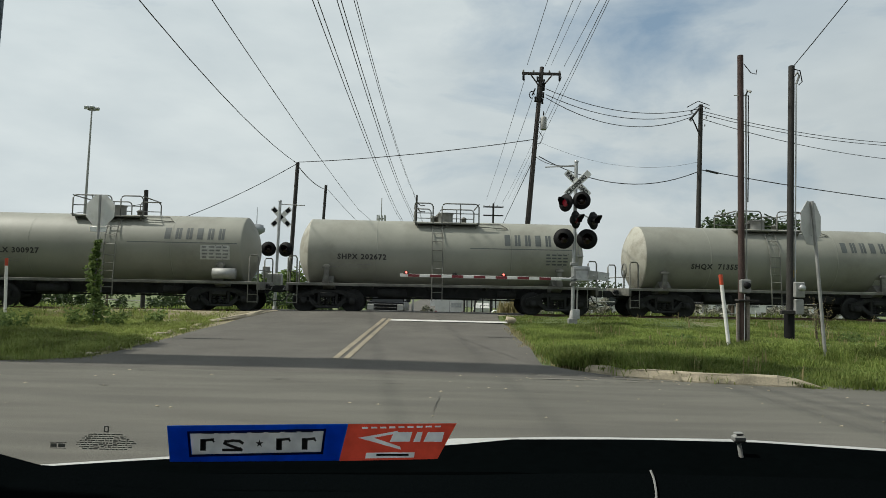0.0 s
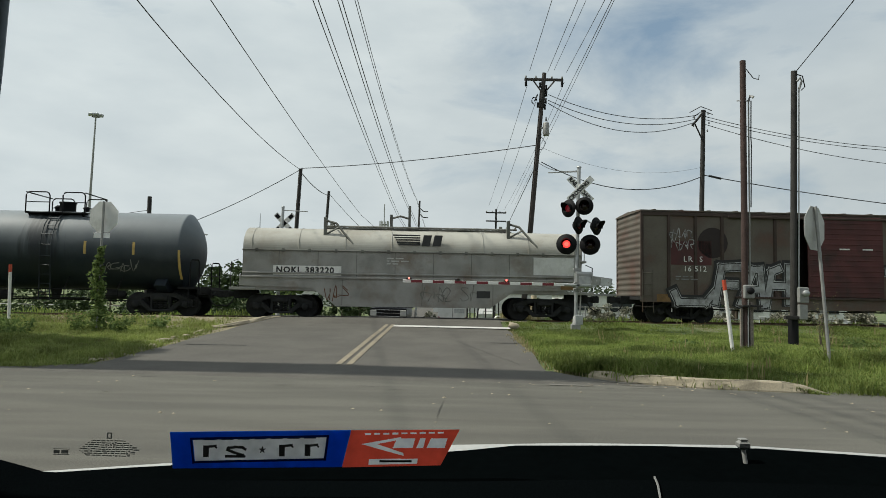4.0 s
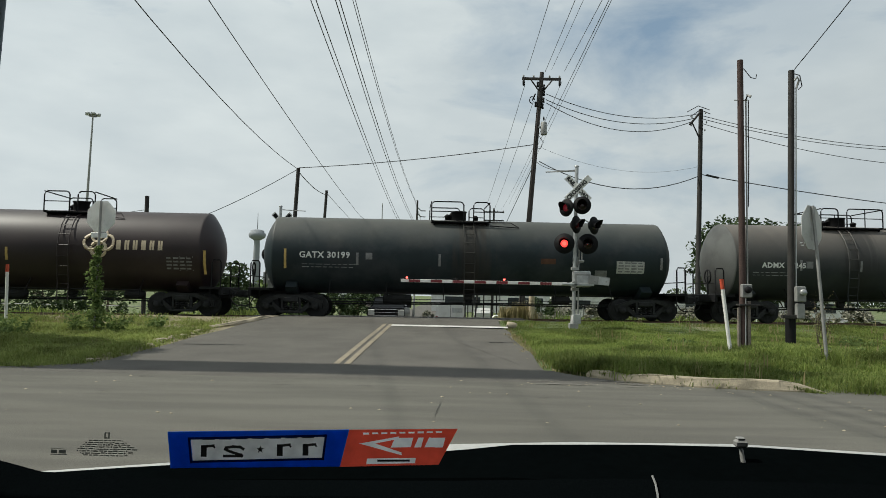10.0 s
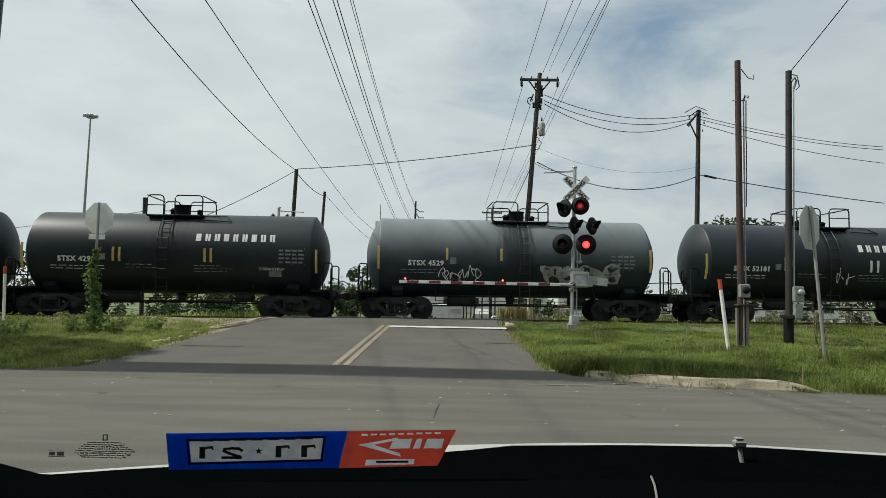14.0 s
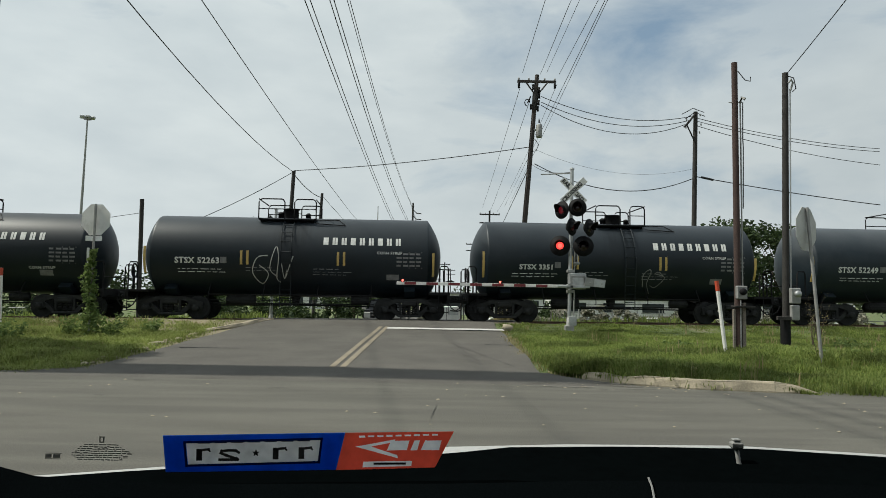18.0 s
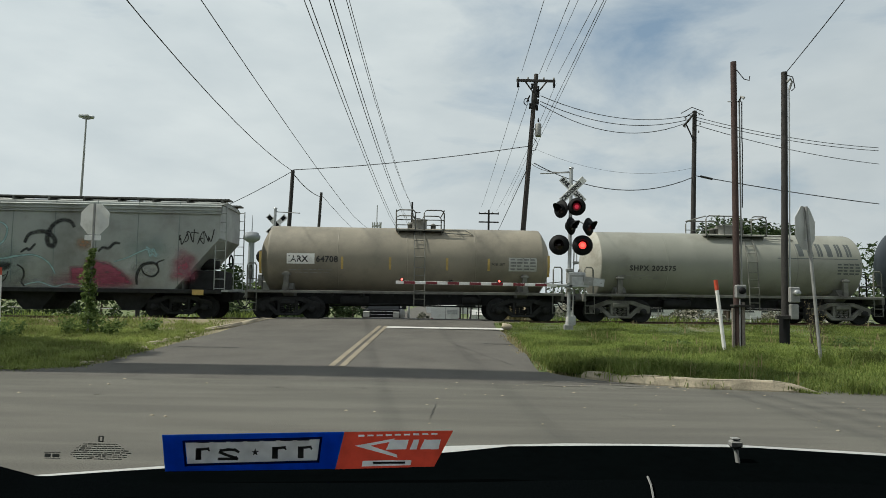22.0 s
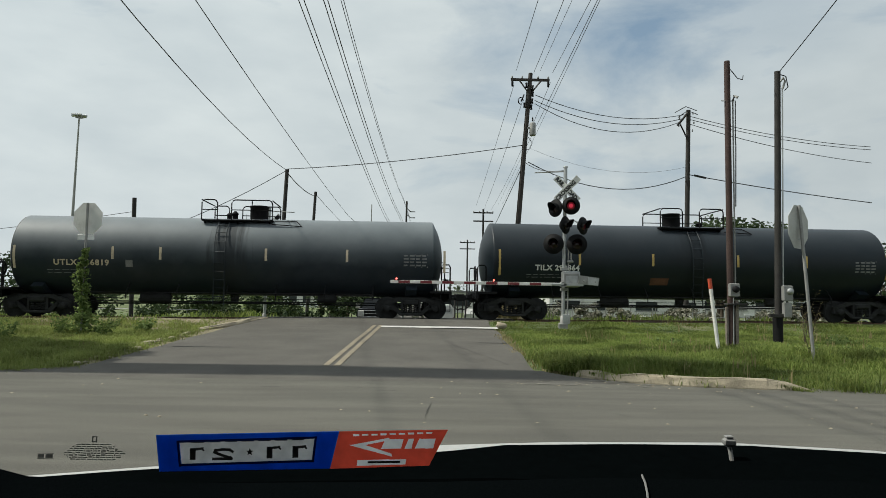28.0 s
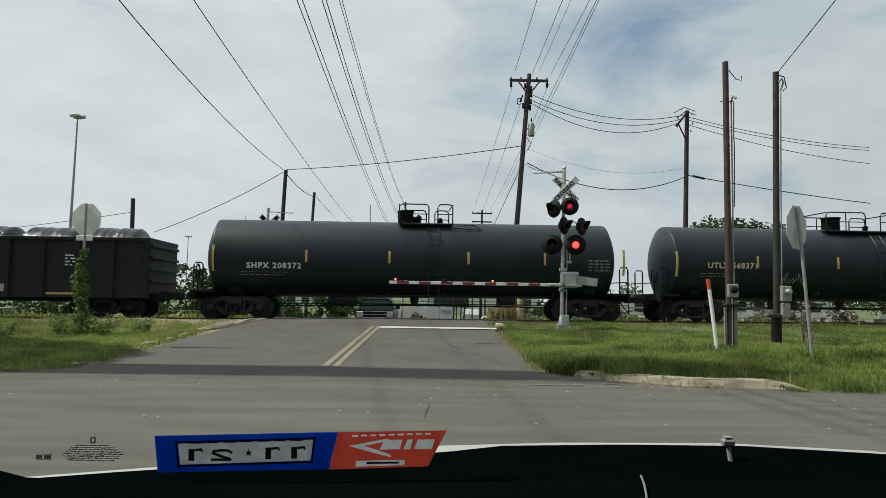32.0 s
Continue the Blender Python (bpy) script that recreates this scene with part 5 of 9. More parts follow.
sg = signal_mast((4.36, 22.8, 0.55), 5.3, 1, "galvanised crossing signal mast with crossbuck, red flashers and gate machine")
crossbuck(sg, (0.1, -0.1, 4.55))
part("top_arm", Mesh().tube([(0.07, 0, 5.16), (-0.98, 0, 5.1)], 0.02, 6), GALV_DULL, sg)
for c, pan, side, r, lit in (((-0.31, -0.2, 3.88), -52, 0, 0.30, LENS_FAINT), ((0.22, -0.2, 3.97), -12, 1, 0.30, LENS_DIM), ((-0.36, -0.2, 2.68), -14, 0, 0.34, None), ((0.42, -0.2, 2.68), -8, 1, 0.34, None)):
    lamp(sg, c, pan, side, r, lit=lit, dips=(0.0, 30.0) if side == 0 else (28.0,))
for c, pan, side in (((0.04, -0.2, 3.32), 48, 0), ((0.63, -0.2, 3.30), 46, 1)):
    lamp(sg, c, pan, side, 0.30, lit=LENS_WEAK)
part("lamp_arm", Mesh().tube([(-0.3, -0.02, 3.9), (0.25, -0.02, 3.9)], 0.03, 6), GALV, sg)
part("lamp_arm", Mesh().tube([(-0.3, -0.02, 2.68), (0.45, -0.02, 2.68)], 0.03, 6), GALV, sg)
part("lamp_arm", Mesh().tube([(0.05, -0.05, 3.34), (0.3, -0.05, 3.52), (0.63, -0.05, 3.34)], 0.025, 6), GALV, sg)
part("bell", Mesh().turn([(0, 0.01), (0.02, 0.09), (0.05, 0.11), (0.09, 0.1), (0.1, 0.02)], "z", 14, (0.22, -0.1, 2.05)), GALV_DULL, sg)
part("cable", Mesh().tube([(0.1, -0.08, 2.6), (0.25, -0.1, 2.4), (0.25, -0.1, 2.15), (0.15, -0.08, 2.0)], 0.018, 5), GALV_DULL, sg)
part("junction_box", Mesh().box(-0.02, 0.22, -0.13, 0.02, 0.02, 0.34, 0.02), GALV, sg)
gm = part("gate_machine", Mesh().box(-0.02, 0.52, -0.22, 0.2, 1.25, 1.78, 0.03), GALV, sg, "grey cast gate mechanism housing")
part("machine_cover", Mesh().box(0.0, 0.48, -0.25, -0.22, 1.32, 1.7, 0.01), GALV_DULL, gm)
part("pivot", Mesh().tube([(-0.05, -0.4, 1.33), (-0.05, -0.1, 1.33)], 0.1, 12), GALV_DULL, gm)
cw = part("counterweight", Mesh().prism([(0.42, 1.36), (1.08, 1.30), (1.12, 1.56), (0.46, 1.64)], -0.42, -0.34), GALV_DULL, sg, "pale steel counterweight plates")
part("weight_plate", Mesh().prism([(0.72, 1.34), (1.06, 1.31), (1.09, 1.53), (0.75, 1.58)], -0.46, -0.424), GALV, cw)
for x, z in ((0.6, 1.46), (0.98, 1.43)):
    part("bolt", Mesh().turn([(-0.48, 0.001), (-0.48, 0.022), (-0.42, 0.022)], "y", 8, (x, 0, z)), GALV_DULL, cw)
part("machine_door", Mesh().box(0.06, 0.44, -0.27, -0.25, 1.36, 1.62, 0.008), GALV, gm)
part("hinge", Mesh().tube([(0.47, -0.26, 1.36), (0.47, -0.26, 1.66)], 0.014, 6), GALV_DULL, gm)
part("mast_clamp", Mesh().box(-0.08, 0.16, -0.1, 0.1, 1.8, 1.9, 0.01), GALV_DULL, sg)
part("mast_clamp", Mesh().box(-0.08, 0.16, -0.1, 0.1, 1.12, 1.22, 0.01), GALV_DULL, sg)
part("conduit", Mesh().tube([(0.14, -0.05, 0.3), (0.15, -0.06, 1.15)], 0.025, 6), GALV_DULL, sg)
part("conduit", Mesh().tube([(0.16, -0.04, 1.9), (0.17, -0.05, 2.6)], 0.02, 6), GALV_DULL, sg)
part("support_bar", Mesh().box(-0.35, 0.6, -0.4, -0.3, 1.28, 1.36, 0.01), GALV, sg)
arm = part("gate_arm", Mesh().box(-5.75, -0.28, -0.37, -0.34, 1.282, 1.382, 0.006), WHITE_PAINT, sg, "white gate arm with red bands and lamps")
for i in range(7):
    x = -5.3 + i * 0.72
    part("red_band", Mesh().box(x - 0.19, x + 0.19, -0.375, -0.371, 1.287, 1.377), RED_TAPE, arm)
for x in (-5.55, -3.95, -2.35):
    lb = part("gate_lamp", Mesh().box(x - 0.09, x + 0.09, -0.4, -0.32, 1.392, 1.43, 0.01), BLACK_PAINT, arm)
    part("lens", Mesh().turn([(-0.41, 0.001), (-0.41, 0.026), (-0.38, 0.036), (-0.35, 0.032)], "y", 10, (x, 0, 1.425)), GATE_LAMP if x != -3.95 else LENS_OFF, lb)
part("arm_adapter", Mesh().tube([(-0.05, -0.36, 1.33), (-0.45, -0.36, 1.33)], 0.05, 8), GALV, sg)
# tilt of the whole arm follows the mast

sg2 = signal_mast((-7.2, 29.5, 0.27), 4.85, -1, "galvanised crossing signal mast beyond the track, seen from behind")
crossbuck(sg2, (0.12, 0.1, 4.17), True)
part("top_arm", Mesh().tube([(0.07, 0, 4.72), (1.15, 0, 4.68)], 0.02, 6), GALV_DULL, sg2)
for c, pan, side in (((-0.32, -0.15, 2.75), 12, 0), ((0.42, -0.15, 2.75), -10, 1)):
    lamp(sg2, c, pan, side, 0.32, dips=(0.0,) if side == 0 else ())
part("lamp_arm", Mesh().tube([(-0.3, 0, 2.75), (0.42, 0, 2.75)], 0.03, 6), GALV, sg2)
part("gate_machine", Mesh().box(-0.35, 0.25, -0.1, 0.3, 1.2, 1.7, 0.03), GALV_DULL, sg2)
part("counterweight", Mesh().box(-0.6, -0.3, 0.1, 0.22, 1.5, 2.0, 0.02), GALV_DULL, sg2)

# ---- overhead wires ----
def wire(a, b, sag, r, label="black overhead wire slung between poles", n=14):
    a, b = Vector(a), Vector(b)
    m_ = Mesh().tube([a + (b - a) * (i / n) - Vector((0, 0, sag * 4 * (i / n) * (1 - i / n))) for i in range(n + 1)], r, 5, cap=False)
    return tagged(part("overhead_wire", m_, WIRE), label, "wire", "overhead wires")


def ext(a, b, k):
    """The point k times as far from b as a is, so that a wire runs on behind the camera."""
    return tuple(b[i] + (a[i] - b[i]) * k for i in range(3))


for a, b, sag, r in (
    ((-8.26, -4, 12.6), (-9.64, 44, 9.45), 1.53, 0.018),
    ((-7.52, -8, 13.0), (-8.79, 70, 9.55), 0.65, 0.018),
    ((-4.24, -8, 13.0), (-5.09, 70, 9.59), 0.71, 0.017),
    ((-4.00, -8, 13.0), (-4.89, 70, 9.63), 0.86, 0.017),
    ((-3.44, -8, 13.0), (-3.67, 70, 9.78), 1.46, 0.016),
    ((-3.31, -8, 13.0), (-3.48, 70, 9.78), 1.54, 0.016),
    ((-3.09, -8, 13.0), (-3.18, 70, 11.37), 1.60, 0.012),
    ((-2.97, -8, 13.0), (-3.12, 70, 11.37), 1.64, 0.012),
    ((-8.79, 70, 9.55), (-3.5, 230, 10.0), 0.8, 0.02),
    ((-5.09, 70, 9.59), (-3.3, 230, 10.1), 0.8, 0.02),
    ((-4.89, 70, 9.63), (-2.9, 230, 10.1), 0.8, 0.02),
    ((-3.67, 70, 9.78), (-2.2, 230, 10.1), 0.8, 0.02),
    ((-3.48, 70, 9.78), (-1.9, 230, 10.1), 0.8, 0.02),
    ((-3.18, 70, 11.37), (-1.6, 230, 10.2), 0.8, 0.015),
    ((-3.12, 70, 11.37), (-1.5, 230, 10.2), 0.8, 0.015),
    (ext((3.91, 26, 13.1), (4.51, 37.9, 14.27), 3), (4.51, 37.9, 14.27), 0.1, 0.013),
    (ext((4.91, 26, 13.12), (5.53, 37.9, 14.22), 3), (5.53, 37.9, 14.22), 0.1, 0.013),
    (ext((5.23, 26, 13.12), (5.89, 37.9, 14.33), 3), (5.89, 37.9, 14.33), 0.1, 0.010),
    (ext((5.96, 26, 13.14), (6.60, 37.9, 14.24), 3), (6.60, 37.9, 14.24), 0.1, 0.013),
    (ext((5.79, 24, 12.24), (11.19, 118, 17.67), 1.3), (11.19, 118, 17.67), 0.0, 0.014),
    (ext((5.88, 24, 12.24), (11.88, 118, 17.68), 1.3), (11.88, 118, 17.68), 0.0, 0.012),
    ((4.40, 38, 13.48), (5.45, 88, 13.3), 0.2, 0.014),
    ((4.90, 38, 12.54), (6.50, 88, 12.9), 0.2, 0.014),
    ((6.50, 38, 13.7), (7.4, 88, 12.8), 0.5, 0.012),
    ((4.94, 38, 8.85), (6.6, 88, 7.9), 0.0, 0.024),
    ((5.59, 37.9, 12.93), (15.6, 41.9, 13.08), 0.72, 0.021),
    ((5.59, 37.9, 12.60), (15.45, 41.9, 12.81), 0.80, 0.021),
    ((5.59, 37.9, 12.42), (15.2, 41.9, 12.55), 1.06, 0.021),
    ((5.22, 38, 9.93), (15.78, 42, 9.79), 0.82, 0.007),
    ((5.02, 38, 10.05), (-9.55, 44, 9.53), 0.19, 0.024),
    ((-9.6, 44, 9.45), (-17.9, 44, 5.3), 0.25, 0.022),
    ((-9.5, 44, 9.2), (-10.5, 60, 10.1), 0.25, 0.03),
    ((-10.5, 60, 10.3), (-10.2, 110, 9.6), 0.5, 0.02),
    ((-17.55, 40, 6.1), (-45, 41, 3.6), 0.5, 0.016),
    ((5.26, 38, 9.08), (15.78, 42, 9.2), 1.16, 0.026),
    ((5.1, 38, 9.05), (4.43, 22.8, 5.75), 0.2, 0.016),
    ((15.85, 42, 9.3), (29.35, 45, 8.2), 0.1, 0.03),
    ((16.0, 42, 13.0), (29.4, 45, 12.0), 0.3, 0.021),
    ((16.0, 42, 12.8), (29.4, 45, 11.8), 0.3, 0.021),
    ((16.0, 42, 12.5), (29.4, 45, 10.9), 0.3, 0.021),
    ((9.56, 18.6, 7.8), ext((9.2, 15.6, 8.4), (9.56, 18.6, 7.8), 7), 0.3, 0.012),
):
    wire(a, b, sag, r)
tagged(part("wire_splice", Mesh().tube([(16.25, 42.05, 9.27), (17.05, 42.2, 9.14)], 0.07, 8), WIRE), "thick black splice sleeve on an overhead cable", "wire splice")

# ---- far landmarks ----
ht = thing("light_mast", "tall slender high-mast light tower", "light mast", loc=(-63.6, 120, -1.3))
part("shaft", Mesh().tube([(0, 0, 0), (0.4, 0, 33.6)], 0.34, 10, r1=0.13), GALV_DULL, ht)
part("ring", Mesh().turn([(33.3, 0.7), (33.5, 0.75), (33.6, 0.7)], "z", 12, (0.4, 0, 0)), GALV_DULL, ht)
for i in range(6):
    a = i * math.pi / 3
    part("floodlight", Mesh().box(-0.35, 0.35, -0.25, 0.25, 33.5, 33.85, 0.05), GALV, ht, loc=(0.4 + 0.95 * math.cos(a), 0.95 * math.sin(a), 0))
ht2 = thing("light_mast", "far high-mast light tower", "light mast", loc=(-118, 330, -1.3))
part("shaft", Mesh().tube([(0, 0, 0), (0.3, 0, 30)], 0.34, 8, r1=0.14), GALV_DULL, ht2)
for i in range(6):
    a = i * math.pi / 3
    part("floodlight", Mesh().box(-0.4, 0.4, -0.3, 0.3, 29.8, 30.4, 0.05), GALV, ht2, loc=(0.3 + 1.3 * math.cos(a), 1.3 * math.sin(a), 0))

ob_t = thing("observation_tower", "pale concrete observation tower with a saucer top on the skyline", "tower", loc=(-536, 1950, -1.3))
part("shaft", Mesh().turn([(0, 11), (140, 8.5), (162, 8.5)], "z", 12), HAZE_GREY, ob_t)
part("saucer", Mesh().turn([(150, 9), (158, 22), (164, 24), (170, 24), (172, 20), (178, 19), (180, 12), (182, 3)], "z", 24), HAZE_GREY, ob_t)
part("antenna", Mesh().tube([(0, 0, 182), (0, 0, 229)], 1.6, 6, r1=0.6), HAZE_GREY, ob_t)

ct = thing("cell_mast", "far mobile phone mast with panel antennas", "phone mast", loc=(-27.6, 300, -1.3))
part("shaft", Mesh().tube([(0, 0, 0), (0, 0, 43)], 0.35, 8, r1=0.18), GALV_DULL, ct)
for i in range(9):
    a = i * 2 * math.pi / 9
    part("antenna", Mesh().box(-0.2, 0.2, -0.12, 0.12, 32.6, 35.4), SIGN_BACK, ct, loc=(1.9 * math.cos(a), 1.9 * math.sin(a), 0))
part("platform", Mesh().turn([(33.6, 1.8), (33.8, 1.9), (34.0, 1.8)], "z", 10), GALV_DULL, ct)


# ---- things beyond the track ----
def building(x, y, w, dep, h, label, wins=5, flat=True):
    b = thing("building", label, "building", "low buildings beyond the track", loc=(x, y, -1.35))
    part("wall", Mesh().box(-w / 2, w / 2, 0, dep, 0, h), WALL_PALE, b)
    part("roof", Mesh().box(-w / 2 - 0.3, w / 2 + 0.3, -0.3, dep + 0.3, h, h + 0.3), ROOF_GREY, b)
    for i in range(wins):
        wx = -w / 2 + w * (i + 0.5) / wins
        q = part("window", Mesh().box(wx - w / wins * 0.28, wx + w / wins * 0.28, -0.05, 0.02, h * 0.35, h * 0.75), WINDOW, b)
        part("frame", Mesh().box(wx - w / wins * 0.31, wx + w / wins * 0.31, -0.07, -0.052, h * 0.3, h * 0.34), GALV_DULL, q)
    return b


building(9, 120, 22, 8, 3.6, "low pale roadside building with dark windows", 2)
building(30, 105, 24, 10, 3.4, "long low pale building with dark windows", 4)
building(-26, 150, 18, 10, 3.4, "low pale building behind the scrub", 6)
building(58, 120, 30, 10, 3.8, "long low pale shed beyond the track", 9)


def fence(x0, x1, y, h, label, gap=2.2):
    f_ = thing("fence", label, "fence", loc=(0, 0, 0))
    n = round((x1 - x0) / gap)
    for i in range(n + 1):
        x = x0 + (x1 - x0) * i / n
        z = height(x, y)
        part("post", Mesh().tube([(x, y, z - 0.2), (x, y, z + h)], 0.035, 6), GALV_DULL, f_)
    for q in (0.3, 0.62, 0.97):
        part("rail", Mesh().tube([(x0 + (x1 - x0) * i / n, y, height(x0 + (x1 - x0) * i / n, y) + h * q) for i in range(n + 1)], 0.022, 5), GALV_DULL, f_)
    return f_


fence(7.5, 44, 36.5, 1.55, "pale pipe fence beyond the track")
fence(-48, -12, 40, 1.4, "pale pipe fence beyond the scrub")
fence(3.5, 26, 62, 1.5, "far white pipe fence along the street")


def car(x, y, body_mat, label, rz=90, kind="car"):
    c = thing("parked_car", label, "car", "parked cars beyond the track", loc=(x, y, height(x, y)), rz=rz)
    prof_ = [(-2.2, 0.3), (2.2, 0.3), (2.25, 0.6), (2.1, 0.85), (1.1, 0.95), (0.5, 1.42), (-1.2, 1.45), (-2.0, 0.98), (-2.25, 0.9)]
    part("body", Mesh().prism(prof_, -0.86, 0.86), body_mat, c)
    part("side_glass", Mesh().prism([(0.95, 0.95), (0.45, 1.35), (-1.1, 1.38), (-1.75, 0.98)], -0.87, 0.87), CAR_GLASS, c)
    for sx in (-1.35, 1.35):
        for sy in (-0.8, 0.8):
            part("wheel", Mesh().tube([(sx, sy - 0.1, 0.32), (sx, sy + 0.1, 0.32)], 0.32, 14), RUBBER, c)
    return c


PAINTS = [WHITE_PAINT, GALV_DULL, TRUCK_BODY, SIGN_BACK, RED_TAPE]
for i, (x, y) in enumerate([(15.5, 50), (20.5, 51), (26, 50), (31.5, 51), (37, 50)]):
    car(x, y, PAINTS[i % 5], "parked car beyond the pipe fence", 4 + i)
for i, (x, y) in enumerate([(4.5, 78), (9.5, 80)]):
    car(x, y, PAINTS[(i + 3) % 5], "car parked far down the street", 88)

# waiting pickup truck, facing the crossing
tk = thing("pickup_truck", "dark pickup truck waiting beyond the crossing, with a chrome grille", "pickup truck", loc=(-2.95, 36.0, height(-2.95, 37.5)))
part("body", Mesh().prism([(-0.98, 0.55), (0.98, 0.55), (1.0, 1.1), (0.94, 1.4), (-0.94, 1.4), (-1.0, 1.1)], 0.0, 5.3), TRUCK_BODY, tk)
part("cab", Mesh().prism([(-0.92, 1.4), (0.92, 1.4), (0.76, 1.9), (0.62, 1.97), (-0.62, 1.97), (-0.76, 1.9)], 1.5, 3.6), TRUCK_BODY, tk)
ws = Mesh().add([(-0.86, 1.2, 1.41), (0.86, 1.2, 1.41), (0.72, 1.49, 1.88), (-0.72, 1.49, 1.88), (-0.86, 1.3, 1.41), (0.86, 1.3, 1.41), (0.72, 1.6, 1.88), (-0.72, 1.6, 1.88)],
                [(0, 1, 2, 3), (7, 6, 5, 4), (0, 4, 5, 1), (1, 5, 6, 2), (2, 6, 7, 3), (3, 7, 4, 0)])
part("windscreen", ws, CAR_GLASS, tk)
gr = part("grille", Mesh().box(-0.62, 0.62, -0.06, 0.02, 0.78, 1.34, 0.02), BLACK_PAINT, tk)
for z in (0.82, 0.98, 1.14, 1.3):
    part("grille_bar", Mesh().box(-0.62, 0.62, -0.09, -0.055, z - 0.013, z + 0.013, 0.006), CHROME, gr)
part("bumper", Mesh().box(-0.98, 0.98, -0.16, 0.05, 0.5, 0.70, 0.03), TRUCK_BODY, tk)
part("bumper_trim", Mesh().box(-0.7, 0.7, -0.18, -0.155, 0.62, 0.67, 0.008), CHROME, tk)
for s in (-1, 1):
    part("headlight", Mesh().box(s * 0.78 - 0.17, s * 0.78 + 0.17, -0.05, 0.03, 0.98, 1.3, 0.03), SIGN_BACK, tk)
    mi = part("mirror", Mesh().box(s * 1.12 - 0.12, s * 1.12 + 0.12, 1.5, 1.62, 1.4, 1.68, 0.03), CHROME if s < 0 else TRUCK_BODY, tk)
    part("mirror_arm", Mesh().tube([(s * 0.9, 1.6, 1.45), (s * 1.05, 1.56, 1.45)], 0.03, 5), BLACK_PAINT, mi)
    for y in (0.95, 4.3):
        w_ = part("wheel", Mesh().tube([(s * 0.82 - 0.13, y, 0.39), (s * 0.82 + 0.13, y, 0.39)], 0.39, 18), RUBBER, tk)
        part("rim", Mesh().tube([(s * 0.82 - 0.135, y, 0.39), (s * 0.82 + 0.135, y, 0.39)], 0.24, 14), CHROME, w_)
# yellowish timber post and brush right of the far lane
tagged(part("guard_post", Mesh().tube([(4.1, 31.5, 0.1), (4.1, 31.5, 1.55)], 0.14, 10), MARK_CREAM), "yellowish timber guard post beyond the track", "post")
sp = scatter(260, 2.75, 4.3, 31.4, 33.6, lambda x, y, r: True, 33)
blades("weeds", sp, grow(sp, 0.35, 1.0, 6), 0.12, 9, GRASS_DRY, "straw-yellow rank weeds beside the road beyond the track", 33, width=0.016)
sp = scatter(240, 3.2, 6.4, 31.4, 34.5, lambda x, y, r: True, 34)
blades("weeds", sp, grow(sp, 0.25, 0.7, 7), 0.12, 8, VINE, "green weeds beside the road beyond the track", 34, width=0.018)
# overgrown yard beside the line: dry scrub with pale junk between
for k in range(22):
    rnd = random.Random(k + 500)
    x = 4.6 + k * 1.15 + rnd.uniform(-0.5, 0.5)
    tree(x, 31.6 + rnd.uniform(0, 3.5), rnd.uniform(0.7, 1.2), rnd.uniform(0.5, 0.8), "scrubby grey-green bush with dry stems beyond the track", 500 + k, 12, 46, 0.1, SCRUB, low=0.08)
for k in range(16):
    rnd = random.Random(k + 580)
    x = 5.0 + k * 1.5 + rnd.uniform(-0.6, 0.6)
    tree(x, 39.5 + rnd.uniform(0, 3), rnd.uniform(1.5, 2.3), rnd.uniform(0.7, 1.1), "tall pale dry scrub in the yard", 580 + k, 14, 50, 0.11, SCRUB, low=0.08)
for k in range(16):
    rnd = random.Random(k + 540)
    x, y = 5.5 + k * 1.3 + rnd.uniform(-0.5, 0.5), 36.5 + rnd.uniform(0, 2.5)
    w, h_ = rnd.uniform(0.3, 0.9), rnd.uniform(0.5, 1.5)
    junk = thing("scrap_stack", "pale weathered stack of boards leaning in the yard", "scrap stack", "scrap in the yard", loc=(x, y, height(x, y)))
    for q in range(4):
        a = rnd.uniform(-0.4, 0.4)
        bx = Mesh().box(-w / 2 + a, w / 2 + a, 0.08 * q, 0.08 * q + 0.05, 0.0, h_ * rnd.uniform(0.5, 1.0), 0.01)
        part("board", bx, (WALL_PALE, WHITE_PAINT, GALV_DULL, POLE_GREY)[(q + k) % 4], junk)
# brush and a pale van down the street beyond the crossing
for k, (x, y, h_, w_) in enumerate([(-7.6, 38, 1.7, 1.3), (-9.6, 40, 2.6, 1.8), (-6.6, 44, 2.2, 1.2), (-5.9, 50, 2.6, 1.3), (-8.4, 52, 3.2, 2.2), (-12, 41, 2.4, 2.0), (7.4, 46, 1.9, 1.2), (9.0, 60, 2.6, 1.8)]):
    tree(x, y, h_, w_, "dense dark green bush beside the street", 620 + k, 16, 60, 0.14, low=0.1)
van = thing("delivery_van", "pale dented van standing down the street", "van", loc=(0.55, 46, height(0.55, 46)))
part("body", Mesh().prism([(-1.02, 0.4), (1.02, 0.4), (1.04, 0.95), (0.95, 1.75), (0.8, 1.95), (-0.8, 1.95), (-0.95, 1.75), (-1.04, 0.95)], 0.0, 4.6), WALL_PALE, van)
part("rear_window", Mesh().box(0.1, 0.78, -0.012, -0.003, 1.4, 1.7, 0.003), GALV, van)
part("door_seam", Mesh().box(-0.012, 0.012, -0.008, -0.003, 0.6, 1.9), BLACK_PAINT, van)
part("number_panel", Mesh().box(0.0, 0.42, -0.02, -0.003, 0.86, 1.06, 0.004), WHITE_PAINT, van)
part("bumper", Mesh().box(-1.0, 1.0, -0.12, -0.004, 0.4, 0.58, 0.02), GALV_DULL, van)
